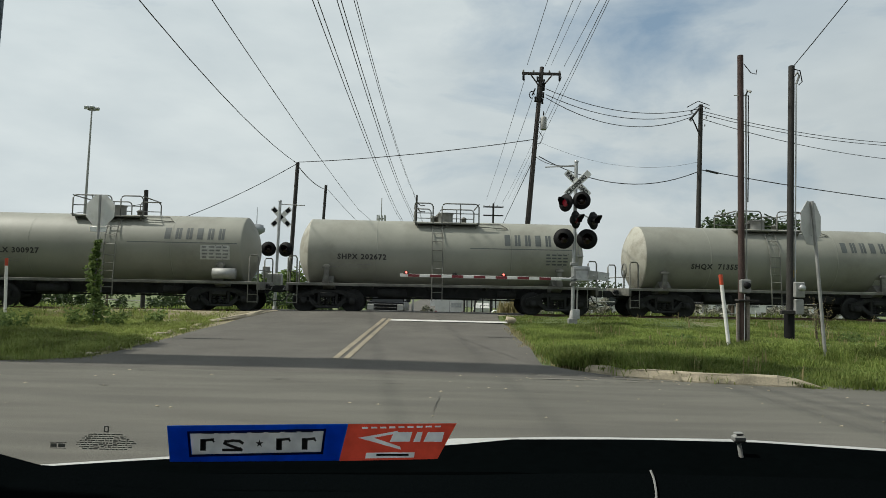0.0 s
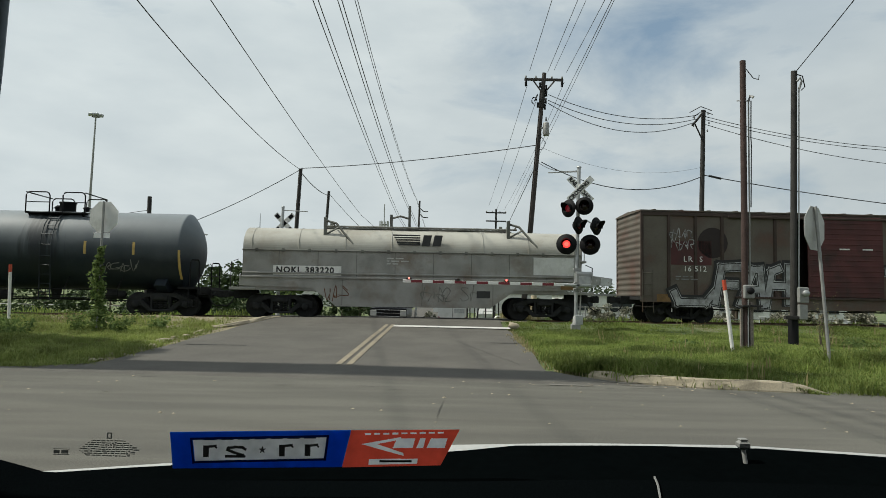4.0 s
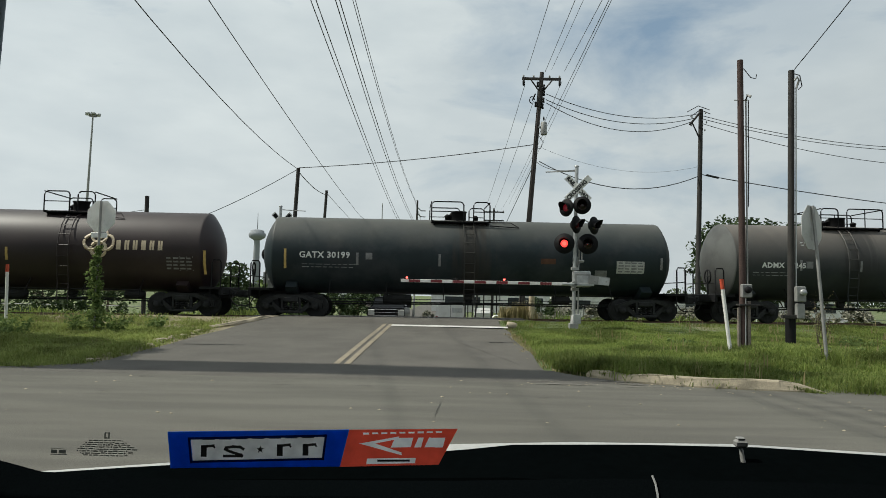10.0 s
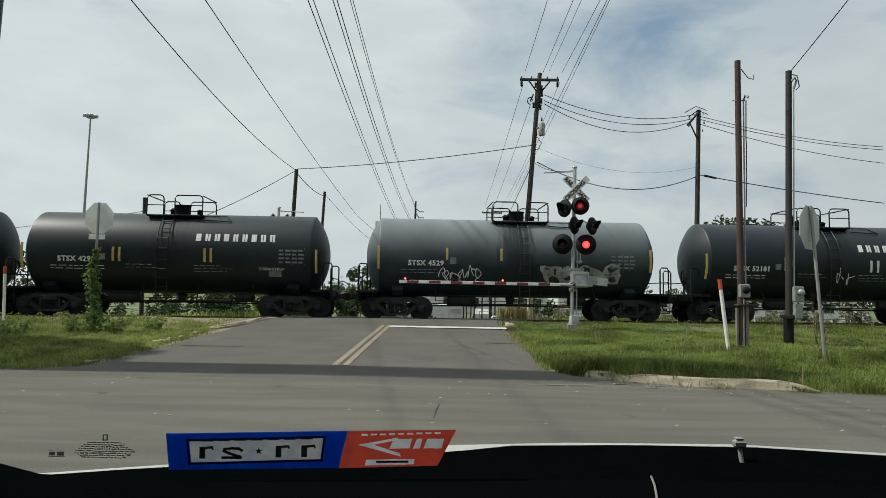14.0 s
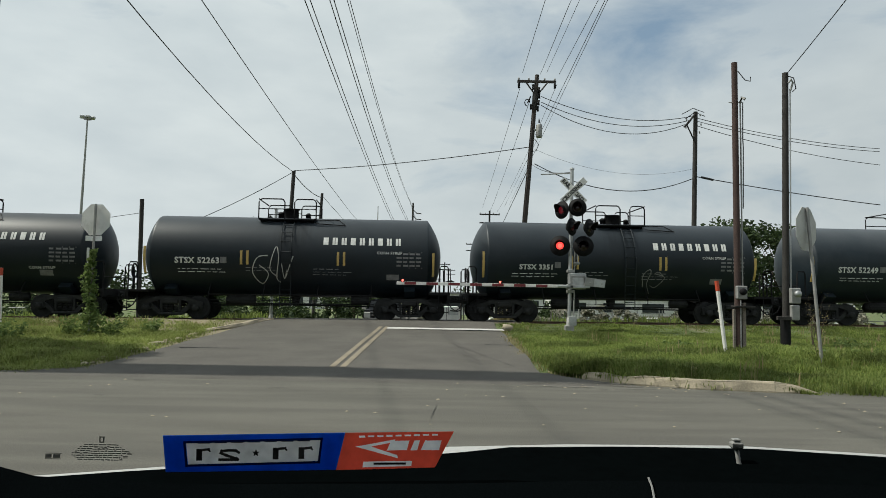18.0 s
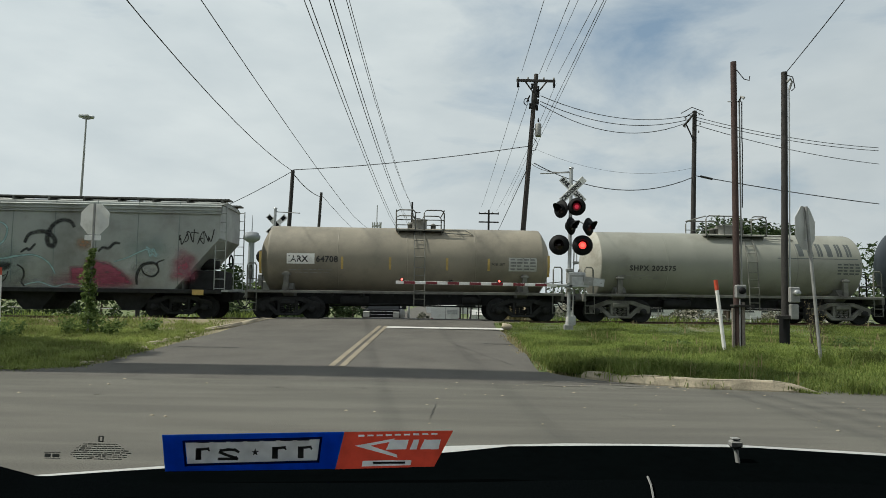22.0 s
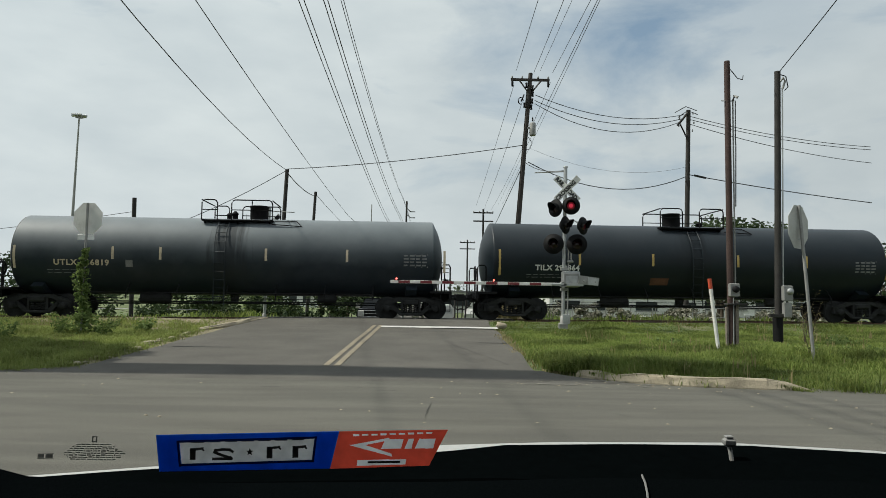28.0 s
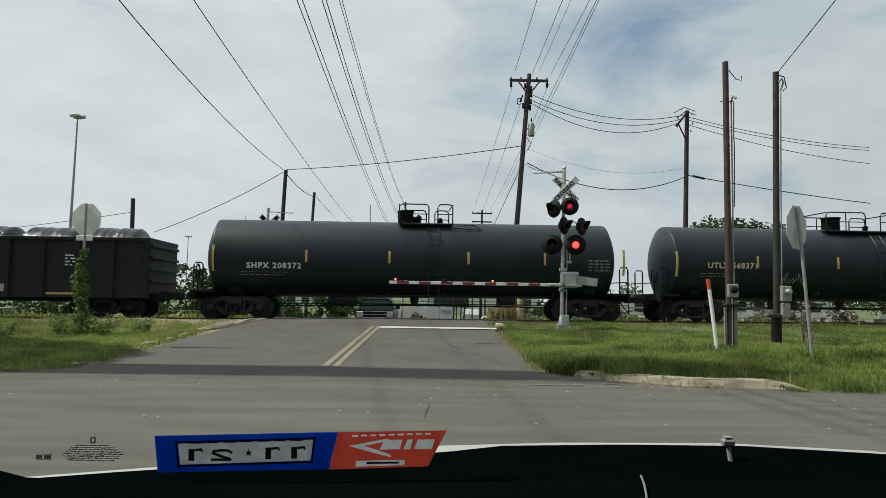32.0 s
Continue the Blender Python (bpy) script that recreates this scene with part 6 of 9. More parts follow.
for s in (-1, 1):
    part("tail_lamp", Mesh().box(s * 0.93 - 0.07, s * 0.93 + 0.07, -0.02, -0.003, 0.75, 1.15, 0.004), RED_TAPE, van)
    for y in (0.9, 3.7):
        w_ = part("wheel", Mesh().tube([(s * 0.88 - 0.12, y, 0.36), (s * 0.88 + 0.12, y, 0.36)], 0.36, 16), RUBBER, van)
        part("rim", Mesh().tube([(s * 0.88 - 0.125, y, 0.36), (s * 0.88 + 0.125, y, 0.36)], 0.2, 12), GALV_DULL, w_)
# steel posts, a pipe rail and pale junk at the roadside beyond the crossing
for x, tip, w_ in ((1.32, 0.0, 0.05), (1.52, -0.06, 0.035), (1.70, 0.08, 0.035), (1.86, 0.14, 0.05), (2.40, 0.0, 0.04), (2.86, 0.0, 0.05), (3.19, -0.05, 0.04)):
    s_ = thing("roadside_post", "thin dark steel post at the roadside beyond the crossing", "post", "roadside posts", loc=(x, 40, height(x, 40)))
    part("post", Mesh().tube([(0, 0, -0.1), (tip, 0, 2.5)], w_, 6), POLE_DARK, s_)
s_ = thing("roadside_post", "pale weathered post beside the waiting pickup", "post", "roadside posts", loc=(-1.66, 39.5, height(-1.66, 39.5)))
part("post", Mesh().tube([(0, 0, -0.1), (0, 0, 2.6)], 0.07, 8), SIGN_BACK, s_)
for k, (x, y) in enumerate([(-1.1, 40.5), (-0.75, 41.5), (4.9, 38.5), (6.4, 39.0)]):
    tree(x, y, 1.5, 0.5, "scrubby grey-green bush with dry stems beyond the track", 660 + k, 12, 40, 0.1, SCRUB, low=0.08)
fence(4.6, 22, 43, 2.0, "white pipe fence beside the yard", 1.6)
jb = thing("scrap_stack", "white boards leaning among the roadside posts", "scrap stack", "scrap in the yard", loc=(2.3, 39.4, height(2.3, 39.4)))
for q in range(3):
    part("board", Mesh().box(-0.3 + 0.17 * q, 0.0 + 0.17 * q, 0.07 * q, 0.07 * q + 0.05, 0.0, 1.05 - 0.2 * q, 0.01), WHITE_PAINT, jb)
rim_ = thing("wheel_rim", "pale wheel rim propped upright by a post", "wheel rim", loc=(3.12, 39.6, height(3.12, 39.6)))
part("ring", Mesh().tube([(0.24 * math.cos(k * 0.3142), 0, 0.95 + 0.24 * math.sin(k * 0.3142)) for k in range(21)], 0.045, 6, cap=False), SIGN_BRIGHT, rim_)
part("stand", Mesh().box(-0.05, 0.05, -0.03, 0.03, 0.0, 0.72, 0.005), GALV_DULL, rim_)

# ---- the car that carries the camera ----
own = thing("own_car", "front of a pale car seen from its dark cabin", "car", loc=(0, 0, 0))


def swept(line_a, line_b, n=12):
    """A sheet with a little thickness between two lines of points, read as smooth curves."""
    m_ = Mesh()
    for la in (line_a, line_b):
        for i in range(n + 1):
            k = i / n * (len(la) - 1)
            j = min(int(k), len(la) - 2)
            q = k - j
            m_.v.append(tuple(Vector(la[j]) * (1 - q) + Vector(la[j + 1]) * q))
    for i in range(n):
        m_.f.append((i, i + 1, n + 2 + i, n + 1 + i))
        m_.s.append(True)
    return m_


def thick(m_, t):
    """The same sheet with an underside."""
    k = len(m_.v)
    m_.v += [(x, y, z - t) for x, y, z in m_.v]
    m_.f += [tuple(i + k for i in f)[::-1] for f in m_.f]
    m_.s += [True] * (len(m_.f) - len(m_.s))
    return m_


hood_line = [(-1.15, 2.0, 0.872), (-0.77, 2.0, 0.905), (-0.29, 2.0, 0.945), (0.04, 2.0, 0.975), (0.37, 2.0, 0.988), (0.86, 2.0, 0.993), (1.29, 2.0, 0.976), (1.6, 2.0, 0.945)]
part("bonnet", thick(swept([(x, 1.25, z + 0.02) for x, y, z in hood_line], hood_line, 28), 0.02), HOOD, own, "pale grey bonnet")
part("bonnet_front", thick(swept(hood_line, [(x, 2.5, z - 0.22) for x, y, z in hood_line], 28), 0.02), HOOD, own)
cowl_line = [(-0.8, 1.22, 1.066), (-0.5, 1.22, 1.092), (-0.19, 1.22, 1.112), (0.03, 1.22, 1.13), (0.13, 1.22, 1.142), (0.34, 1.22, 1.147), (0.56, 1.22, 1.147), (0.84, 1.22, 1.135), (1.1, 1.22, 1.11)]
part("cowl", thick(swept([(x, 0.85, z - 0.06) for x, y, z in cowl_line], cowl_line, 28), 0.03), COWL, own, "black cowl panel below the windscreen")
dash_line = [(-0.85, 0.84, 1.26), (-0.53, 0.84, 1.19), (-0.48, 0.84, 1.178), (-0.31, 0.84, 1.172), (0.02, 0.84, 1.178), (0.21, 0.84, 1.185), (0.52, 0.84, 1.185), (0.8, 0.84, 1.16)]
part("dashboard", thick(swept([(x, 0.3, z - 0.10) for x, y, z in dash_line], dash_line, 28), 0.05), DASH, own, "dark vinyl dashboard")
nozzle = part("washer_nozzle", Mesh().tube([(0.506, 1.152, 1.125), (0.504, 1.156, 1.145), (0.503, 1.16, 1.162)], 0.0042, 8, r1=0.0036), GALV_DULL, own)
part("nozzle_cap", Mesh().box(0.494, 0.512, 1.152, 1.168, 1.158, 1.172, 0.004).box(0.4965, 0.5095, 1.154, 1.166, 1.172, 1.1755, 0.0015), GALV_DULL, nozzle)
part("wiper_arm", Mesh().tube([(-0.75, 1.0, 1.11), (0.1, 1.02, 1.13), (0.95, 1.0, 1.11)], 0.008, 5), COWL, own)
part("dash_trim", Mesh().tube([(0.2565, 0.836, 1.190), (0.2555, 0.82, 1.1845), (0.2495, 0.793, 1.1795), (0.243, 0.77, 1.175)], 0.0013, 5), GALV_DULL, own)
part("pillar", Mesh().tube([(-0.4130, 0.6, 1.72), (-0.4160, 0.6, 1.60), (-0.4195, 0.6, 1.52), (-0.45, 0.62, 1.42), (-0.62, 0.78, 1.24)], 0.012, 10), PILLAR, own, "blue-grey windscreen pillar")
# closed roof, back and sides out of view, added to keep the cabin dark
part("roof", Mesh().box(-0.95, 0.95, -1.6, 0.72, 1.86, 1.92, 0.01), DASH, own)
part("back_panel", Mesh().box(-0.9, 0.9, -1.7, -1.6, 0.6, 1.86), DASH, own)
for s in (-1, 1):
    part("side_panel", Mesh().box(s * 0.92 - 0.03, s * 0.92 + 0.03, -1.6, 0.78, 0.5, 1.86), DASH, own)

# windscreen stickers, seen from behind
stk = thing("windscreen_sticker", "blue and red parking sticker on the windscreen, reversed from inside", "sticker", loc=(0.0293, 0.8, 0.0025), ry=-1.375)
quad = lambda a, b, c, d_, y: Mesh().add([(a[0], y, a[1]), (b[0], y, b[1]), (c[0], y, c[1]), (d_[0], y, d_[1]), (a[0], y + 0.001, a[1]), (b[0], y + 0.001, b[1]), (c[0], y + 0.001, c[1]), (d_[0], y + 0.001, d_[1])],
                                        [(0, 1, 2, 3), (7, 6, 5, 4), (0, 4, 5, 1), (1, 5, 6, 2), (2, 6, 7, 3), (3, 7, 4, 0)])
ring = [(-0.3092, 1.2008), (-0.1145, 1.2022), (-0.1040, 1.2442), (-0.3137, 1.2421)]
hole = [(-0.2830, 1.2095), (-0.1340, 1.2125), (-0.1310, 1.2375), (-0.2860, 1.2345)]
bf = Mesh()
bf.v = [(x, y, z) for y in (0, 0.0006) for x, z in ring + hole]
for i in range(4):
    j = (i + 1) % 4
    bf.f += [(i, j, 4 + j, 4 + i), (8 + i, 12 + i, 12 + j, 8 + j)]
    bf.s += [False, False]
part("blue_field", bf, BLUE_STICK, stk)


def within(x, z, poly):
    """Whether the point lies in the outline."""
    hit = False
    for (x0, z0), (x1, z1) in zip(poly, poly[1:] + poly[:1]):
        if (z0 > z) != (z1 > z) and x < (x1 - x0) * (z - z0) / (z1 - z0) + x0:
            hit = not hit
    return hit


# red field with a printed arrow and plain blocks left white
shapes = [[(-0.092, 1.2285), (-0.046, 1.2365), (-0.047, 1.2335), (-0.074, 1.2285), (-0.044, 1.2185), (-0.043, 1.2150)], [(-0.084, 1.2052), (-0.028, 1.2060), (-0.027, 1.2122), (-0.083, 1.2114)]]
for x0, x1 in ((-0.056, -0.033), (-0.029, -0.021), (-0.017, 0.004)):
    shapes.append([(x0, 1.2240), (x1, 1.2240), (x1 + 0.003, 1.2350), (x0 + 0.005, 1.2350)])
for i in range(9):
    shapes.append([(-0.088 + i * 0.0105, 1.2388 + i * 0.0002), (-0.081 + i * 0.0105, 1.2388 + i * 0.0002), (-0.081 + i * 0.0105, 1.2408 + i * 0.0002), (-0.088 + i * 0.0105, 1.2408 + i * 0.0002)])
rf = Mesh()
NX, NZ = 320, 110
rows_ = []
for j in range(NZ + 1):
    k = j / NZ
    l_, r_ = -0.1143 + 0.0105 * k, -0.0008 + 0.0221 * k
    for i in range(NX + 1):
        q = i / NX
        rf.v.append((l_ + (r_ - l_) * q, -0.001, 1.2022 + 0.0420 * k + (0.0023 - 0.0015 * k) * q))
for j in range(NZ):
    for i in range(NX):
        a_ = j * (NX + 1) + i
        rf.f.append((a_, a_ + 1, a_ + NX + 2, a_ + NX + 1))
        rf.s.append(False)
red = part("red_field", rf, RED_STICK, stk)
red.data.materials.append(PAPER)
for p_ in red.data.polygons:
    c_ = p_.center
    if any(within(c_.x, c_.z, sh) for sh in shapes):
        p_.material_index = 1
part("date_label", quad((-0.2830, 1.2095), (-0.1340, 1.2125), (-0.1310, 1.2375), (-0.2860, 1.2345), -0.002), PAPER, stk)
rim_pts = [(-0.2838, 1.2088), (-0.1334, 1.2118), (-0.1302, 1.2382), (-0.2868, 1.2352)]
for i in range(4):
    part("label_rim", ribbon([rim_pts[i], rim_pts[(i + 1) % 4]], 0.0013, -0.0035 - 0.0006 * i), NAVY, stk)
# the date 11 * 21 in broad strokes, seen reversed
for x, z in ((-0.2700, 1.2148), (-0.1828, 1.2156), (-0.1534, 1.2160)):
    one = ribbon([(x, z + 0.0030), (x, z + 0.0095)], 0.0033, -0.004)
    for b in (ribbon([(x, z + 0.0112), (x + 0.011, z + 0.0124)], 0.0014, -0.0045), ribbon([(x + 0.0115, z + 0.0118), (x + 0.0125, z + 0.0106)], 0.0010, -0.0055)):
        one.add(b.v, b.f)
    part("digit", one, INK, stk)
two = [(1, 0.75), (0.85, 0.95), (0.5, 1), (0.15, 0.9), (0.1, 0.7), (0.4, 0.45), (0.9, 0.12), (0.95, 0.0), (0.05, 0.0)]
part("digit", ribbon([(-0.2475 + 0.0225 * a, 1.2155 + 0.0105 * b) for a, b in two], 0.0015, -0.004), INK, stk)
star = [(-0.2055 + (0.0045 if i % 2 == 0 else 0.0018) * math.sin(i * math.pi / 5), 1.2225 + (0.0045 if i % 2 == 0 else 0.0018) * math.cos(i * math.pi / 5)) for i in range(10)]
part("star", Mesh().prism(star, -0.0035, -0.003), INK, stk)
for i in range(7):
    part("fine_print", Mesh().box(-0.272 + i * 0.019, -0.258 + i * 0.019, -0.0035, -0.003, 1.2335 + 0.0003 * i, 1.2345 + 0.0003 * i), INK, stk)
part("code_bar", Mesh().box(-0.071, -0.034, -0.0035, -0.003, 1.2085, 1.2108), INK, stk)
gl = thing("glass_mark", "tiny dark maker's mark etched on the windscreen", "glass mark", loc=(0, 0.8, 0))
rnd = random.Random(6)
for r_ in range(8):
    x = -0.421 + 0.0035 * abs(r_ - 4) + rnd.uniform(0, 0.004)
    while x < -0.349 - 0.0035 * abs(r_ - 4):
        w_ = rnd.uniform(0.0012, 0.006)
        z = 1.2245 - r_ * 0.0024 + rnd.uniform(-0.0003, 0.0003)
        part("print_bar", Mesh().box(x, x + w_, -0.0005, 0, z, z + rnd.uniform(0.0008, 0.0015)), ETCH, gl)
        x += w_ + rnd.uniform(0.0006, 0.0016)
for x0, x1, z0, z1 in ((-0.447, -0.440, 1.2095, 1.2135), (-0.438, -0.430, 1.2095, 1.2135), (-0.4475, -0.4285, 1.2143, 1.2150), (-0.4475, -0.4285, 1.2080, 1.2087), (-0.3865, -0.3850, 1.2275, 1.2345), (-0.3820, -0.3805, 1.2275, 1.2345), (-0.3850, -0.3820, 1.2275, 1.2287), (-0.3850, -0.3820, 1.2333, 1.2345)):
    part("print_bar", Mesh().box(x0, x1, -0.0005, 0, z0, z1), ETCH, gl)


# ---- the train ----
WHEEL_R = 0.42
# how far the train has come, every half second
RUN = [-0.00, 4.90, 10.19, 15.40, 20.57, 25.83, 30.75, 35.99, 41.14, 46.28, 51.43, 56.58, 61.85, 67.12, 72.39, 77.44, 82.48, 87.75, 92.99, 98.24, 103.49, 108.38, 113.56, 118.73, 123.99, 129.26, 134.15, 139.40, 144.62, 149.91, 154.96, 160.01, 165.06, 170.11, 175.35, 180.57, 185.46, 190.70, 195.93, 201.17, 206.38, 211.27, 216.46, 221.64, 226.81, 232.05, 236.91, 242.19, 247.15, 252.26, 257.45, 262.29, 267.51, 272.73, 277.94, 283.16, 288.00, 293.18, 298.35, 303.55, 308.74, 313.56, 318.72, 323.91, 329.08]
TRUCK_PARTS = {}
WHEELSETS = []
CARS = []


def gear_meshes():
    """Meshes shared by all bogies."""
    ws_ = Mesh()
    for s in (-1, 1):
        y = s * 0.7525
        a, b = (y - 0.065, y + 0.065)
        prof_ = [(a - 0.02 * (s < 0), 0.001), (a, 0.1), (a, 0.30), (a + 0.01, 0.36), (a + 0.0, 0.42 if s < 0 else 0.445), (b, 0.445 if s < 0 else 0.42), (b, 0.36), (b - 0.01, 0.3), (b, 0.1), (b + 0.02, 0.001)]
        ws_.turn(prof_, "y", 24)
        e = s * 1.13
        ws_.turn([(min(y, e), 0.085), (max(y, e), 0.085)], "y", 10)
        # bearing end caps
        ws_.turn([(e - 0.05, 0.13), (e + 0.05, 0.13)] if s > 0 else [(e - 0.05, 0.001), (e - 0.05, 0.11), (e + 0.05, 0.13)], "y", 10)
    ws_.turn([(-0.7, 0.08), (0.7, 0.08)], "y", 10)
    TRUCK_PARTS["wheelset"] = ws_.data("wheelset", UNDER)
    fr = Mesh()
    for s in (-1, 1):
        y = s * 1.02
        a, b = y - 0.07, y + 0.07
        # cast side frame: arched top member, slanting legs, spring seat, open windows between
        fr.prism([(-1.16, 0.50), (-1.14, 0.62), (-0.92, 0.68), (-0.5, 0.83), (0.5, 0.83), (0.92, 0.68), (1.14, 0.62), (1.16, 0.50), (0.86, 0.54), (0.42, 0.70), (-0.42, 0.70), (-0.86, 0.54)], a, b)
        for q in (-1, 1):
            fr.prism([(q * 0.70, 0.60), (q * 0.84, 0.56), (q * 0.42, 0.17), (q * 0.28, 0.25)][::q], a, b)
            fr.prism([(q * 0.28, 0.25), (q * 0.36, 0.25), (q * 0.36, 0.72), (q * 0.28, 0.72)][::q], a, b)
            fr.prism([(q * 1.16, 0.52), (q * 1.04, 0.54), (q * 1.04, 0.36), (q * 1.13, 0.36)][::q], a, b)
            fr.prism([(q * 0.76, 0.56), (q * 0.66, 0.56), (q * 0.68, 0.36), (q * 0.76, 0.36)][::q], a, b)
            fr.box(min(q * 0.74, q * 1.05), max(q * 0.74, q * 1.05), y - 0.09, y + 0.09, 0.46, 0.55, 0.02)
        fr.box(-0.42, 0.42, y - 0.11, y + 0.11, 0.16, 0.25, 0.02)
        for x in (-0.19, 0.0, 0.19):
            coil = [(x + 0.07 * math.cos(0.9 * k), y - s * 0.0 + 0.07 * math.sin(0.9 * k), 0.25 + 0.33 * k / 27) for k in range(28)]
            fr.tube(coil, 0.022, 5)
        fr.box(-0.26, 0.26, y - 0.13, y + 0.13, 0.58, 0.74, 0.02)
    fr.box(-0.2, 0.2, -1.1, 1.1, 0.55, 0.74, 0.02)
    fr.tube([(-0.62, -0.75, 0.36), (-0.62, 0.75, 0.36)], 0.05, 6).tube([(0.62, -0.75, 0.36), (0.62, 0.75, 0.36)], 0.05, 6)
    TRUCK_PARTS["frame_mesh"] = fr
    return ws_


gear_meshes()
FRAME_DARK = TRUCK_PARTS["frame_mesh"].data("side_frames", UNDER)
FRAME_GREY = TRUCK_PARTS["frame_mesh"].data("side_frames_grey", UNDER_GREY)


def bogie(car_, x, grey=False):
    b = part("bogie", FRAME_GREY if grey else FRAME_DARK, None, car_)
    b.location = (x, 0, 0)
    for s in (-0.89, 0.89):
        w_ = part("wheelset", TRUCK_PARTS["wheelset"], None, b)
        w_.location = (s, 0, WHEEL_R)
        WHEELSETS.append((w_, car_, s))
    return b


def coupler(car_, x, s):
    """Draft gear, coupler and air hose at one end."""
    m_ = Mesh().box(min(x - s * 0.5, x + s * 0.35), max(x - s * 0.5, x + s * 0.35), -0.2, 0.2, 0.68, 1.0, 0.02)
    m_.box(min(x + s * 0.3, x + s * 0.74), max(x + s * 0.3, x + s * 0.74), -0.09, 0.09, 0.74, 0.94, 0.02)
    m_.box(min(x + s * 0.56, x + s * 0.8), max(x + s * 0.56, x + s * 0.8), -0.17, 0.15, 0.70, 0.97, 0.03)
    part("coupler", m_, UNDER, car_)
    part("air_hose", Mesh().tube([(x + s * 0.3, -0.3, 0.72), (x + s * 0.42, -0.32, 0.5), (x + s * 0.6, -0.32, 0.38), (x + s * 0.78, -0.3, 0.42)], 0.025, 6), RUBBER, car_)


def rung_rail(car_, pts_, r=0.018, material=None, name="handrail"):
    return part(name, Mesh().tube(pts_, r, 6), material or BLACK_PAINT, car_)


TAG_FORMS = [
    [(0.1, 0.0), (0.2, 0.9), (0.6, 1.0), (0.7, 0.6), (0.3, 0.5), (0.9, 0.0)],
    [(0.8, 0.9), (0.2, 0.8), (0.1, 0.3), (0.5, 0.0), (0.9, 0.3), (0.6, 0.55)],
    [(0.0, 1.0), (0.25, 0.1), (0.5, 0.7), (0.7, 0.0), (1.0, 1.1)],
    [(0.3, 1.1), (0.35, 0.0), (0.0, 0.7), (1.0, 0.6)],
    [(0.9, 0.8), (0.4, 1.0), (0.2, 0.7), (0.8, 0.4), (0.6, 0.0), (0.0, 0.1)],
    [(0.5, 0.0), (0.05, 0.5), (0.5, 1.0), (0.95, 0.5), (0.5, 0.0), (1.1, -0.2)],
    [(0.1, 0.0), (0.5, 1.1), (0.8, 0.0), (0.2, 0.45), (1.0, 0.4)],
]


def scribble(car_, x, z, w, h, material, seed, wrap=None, y=None, thickness=0.02, turns=5, name="spray_tag"):
    """A sprayed tag: a row of looping strokes, not letters."""
    rnd_ = random.Random(seed)
    n_ = max(2, round(w / (h * 0.62)))
    m_ = Mesh()
    for g in range(n_):
        form = TAG_FORMS[rnd_.randrange(7)]
        x0, wd, hh = x + w * g / n_, w / n_ * rnd_.uniform(0.85, 1.2), h * rnd_.uniform(0.7, 1.15)
        z0 = z - h * 0.5 + rnd_.uniform(-0.12, 0.12) * h
        knots = [Vector((x0 + (a + 0.2 * b + rnd_.uniform(-0.3, 0.3)) * wd, z0 + (b + rnd_.uniform(-0.22, 0.22)) * hh)) for a, b in form]
        if g % 2:
            knots = knots[::-1]
        pts_ = []
        for k in range(len(knots) - 1):
            p0, p1, p2, p3 = (knots[max(0, min(len(knots) - 1, k + q))] for q in (-1, 0, 1, 2))
            for q in range(5 + (k == len(knots) - 2)):
                t_ = q / 5
                pts_.append(0.5 * (2 * p1 + (p2 - p0) * t_ + (2 * p0 - 5 * p1 + 4 * p2 - p3) * t_ * t_ + (3 * p1 - p0 - 3 * p2 + p3) * t_ ** 3))
        vs, fs = [], []
        for i, p in enumerate(pts_):
            d_ = (pts_[min(i + 1, len(pts_) - 1)] - pts_[max(i - 1, 0)])
            ln = d_.length or 1
            t_ = thickness * 0.8 * (0.7 + 0.5 * rnd_.random())
            for sd in (1, -1):
                px, pz = p.x - sd * d_.y / ln * t_, p.y + sd * d_.x / ln * t_
                py = y if wrap is None else -math.sqrt(max(0.01, wrap[0] ** 2 - (pz - wrap[1]) ** 2)) - 0.004
                vs.append((px, py - 0.0004 * (g % 3), pz))
        for i in range(len(pts_) - 1):
            fs.append((2 * i, 2 * i + 1, 2 * i + 3, 2 * i + 2))
        m_.add(vs, fs)
    return part(name, m_, material, car_)


def soft_part(name, m_, cover, material, parent):
    """A thin coat of paint whose cover varies over the mesh."""
    me = m_.data(name, material)
    me.attributes.new("paint_cover", "FLOAT", "POINT").data.foreach_set("value", cover)
    return part(name, me, material, parent)


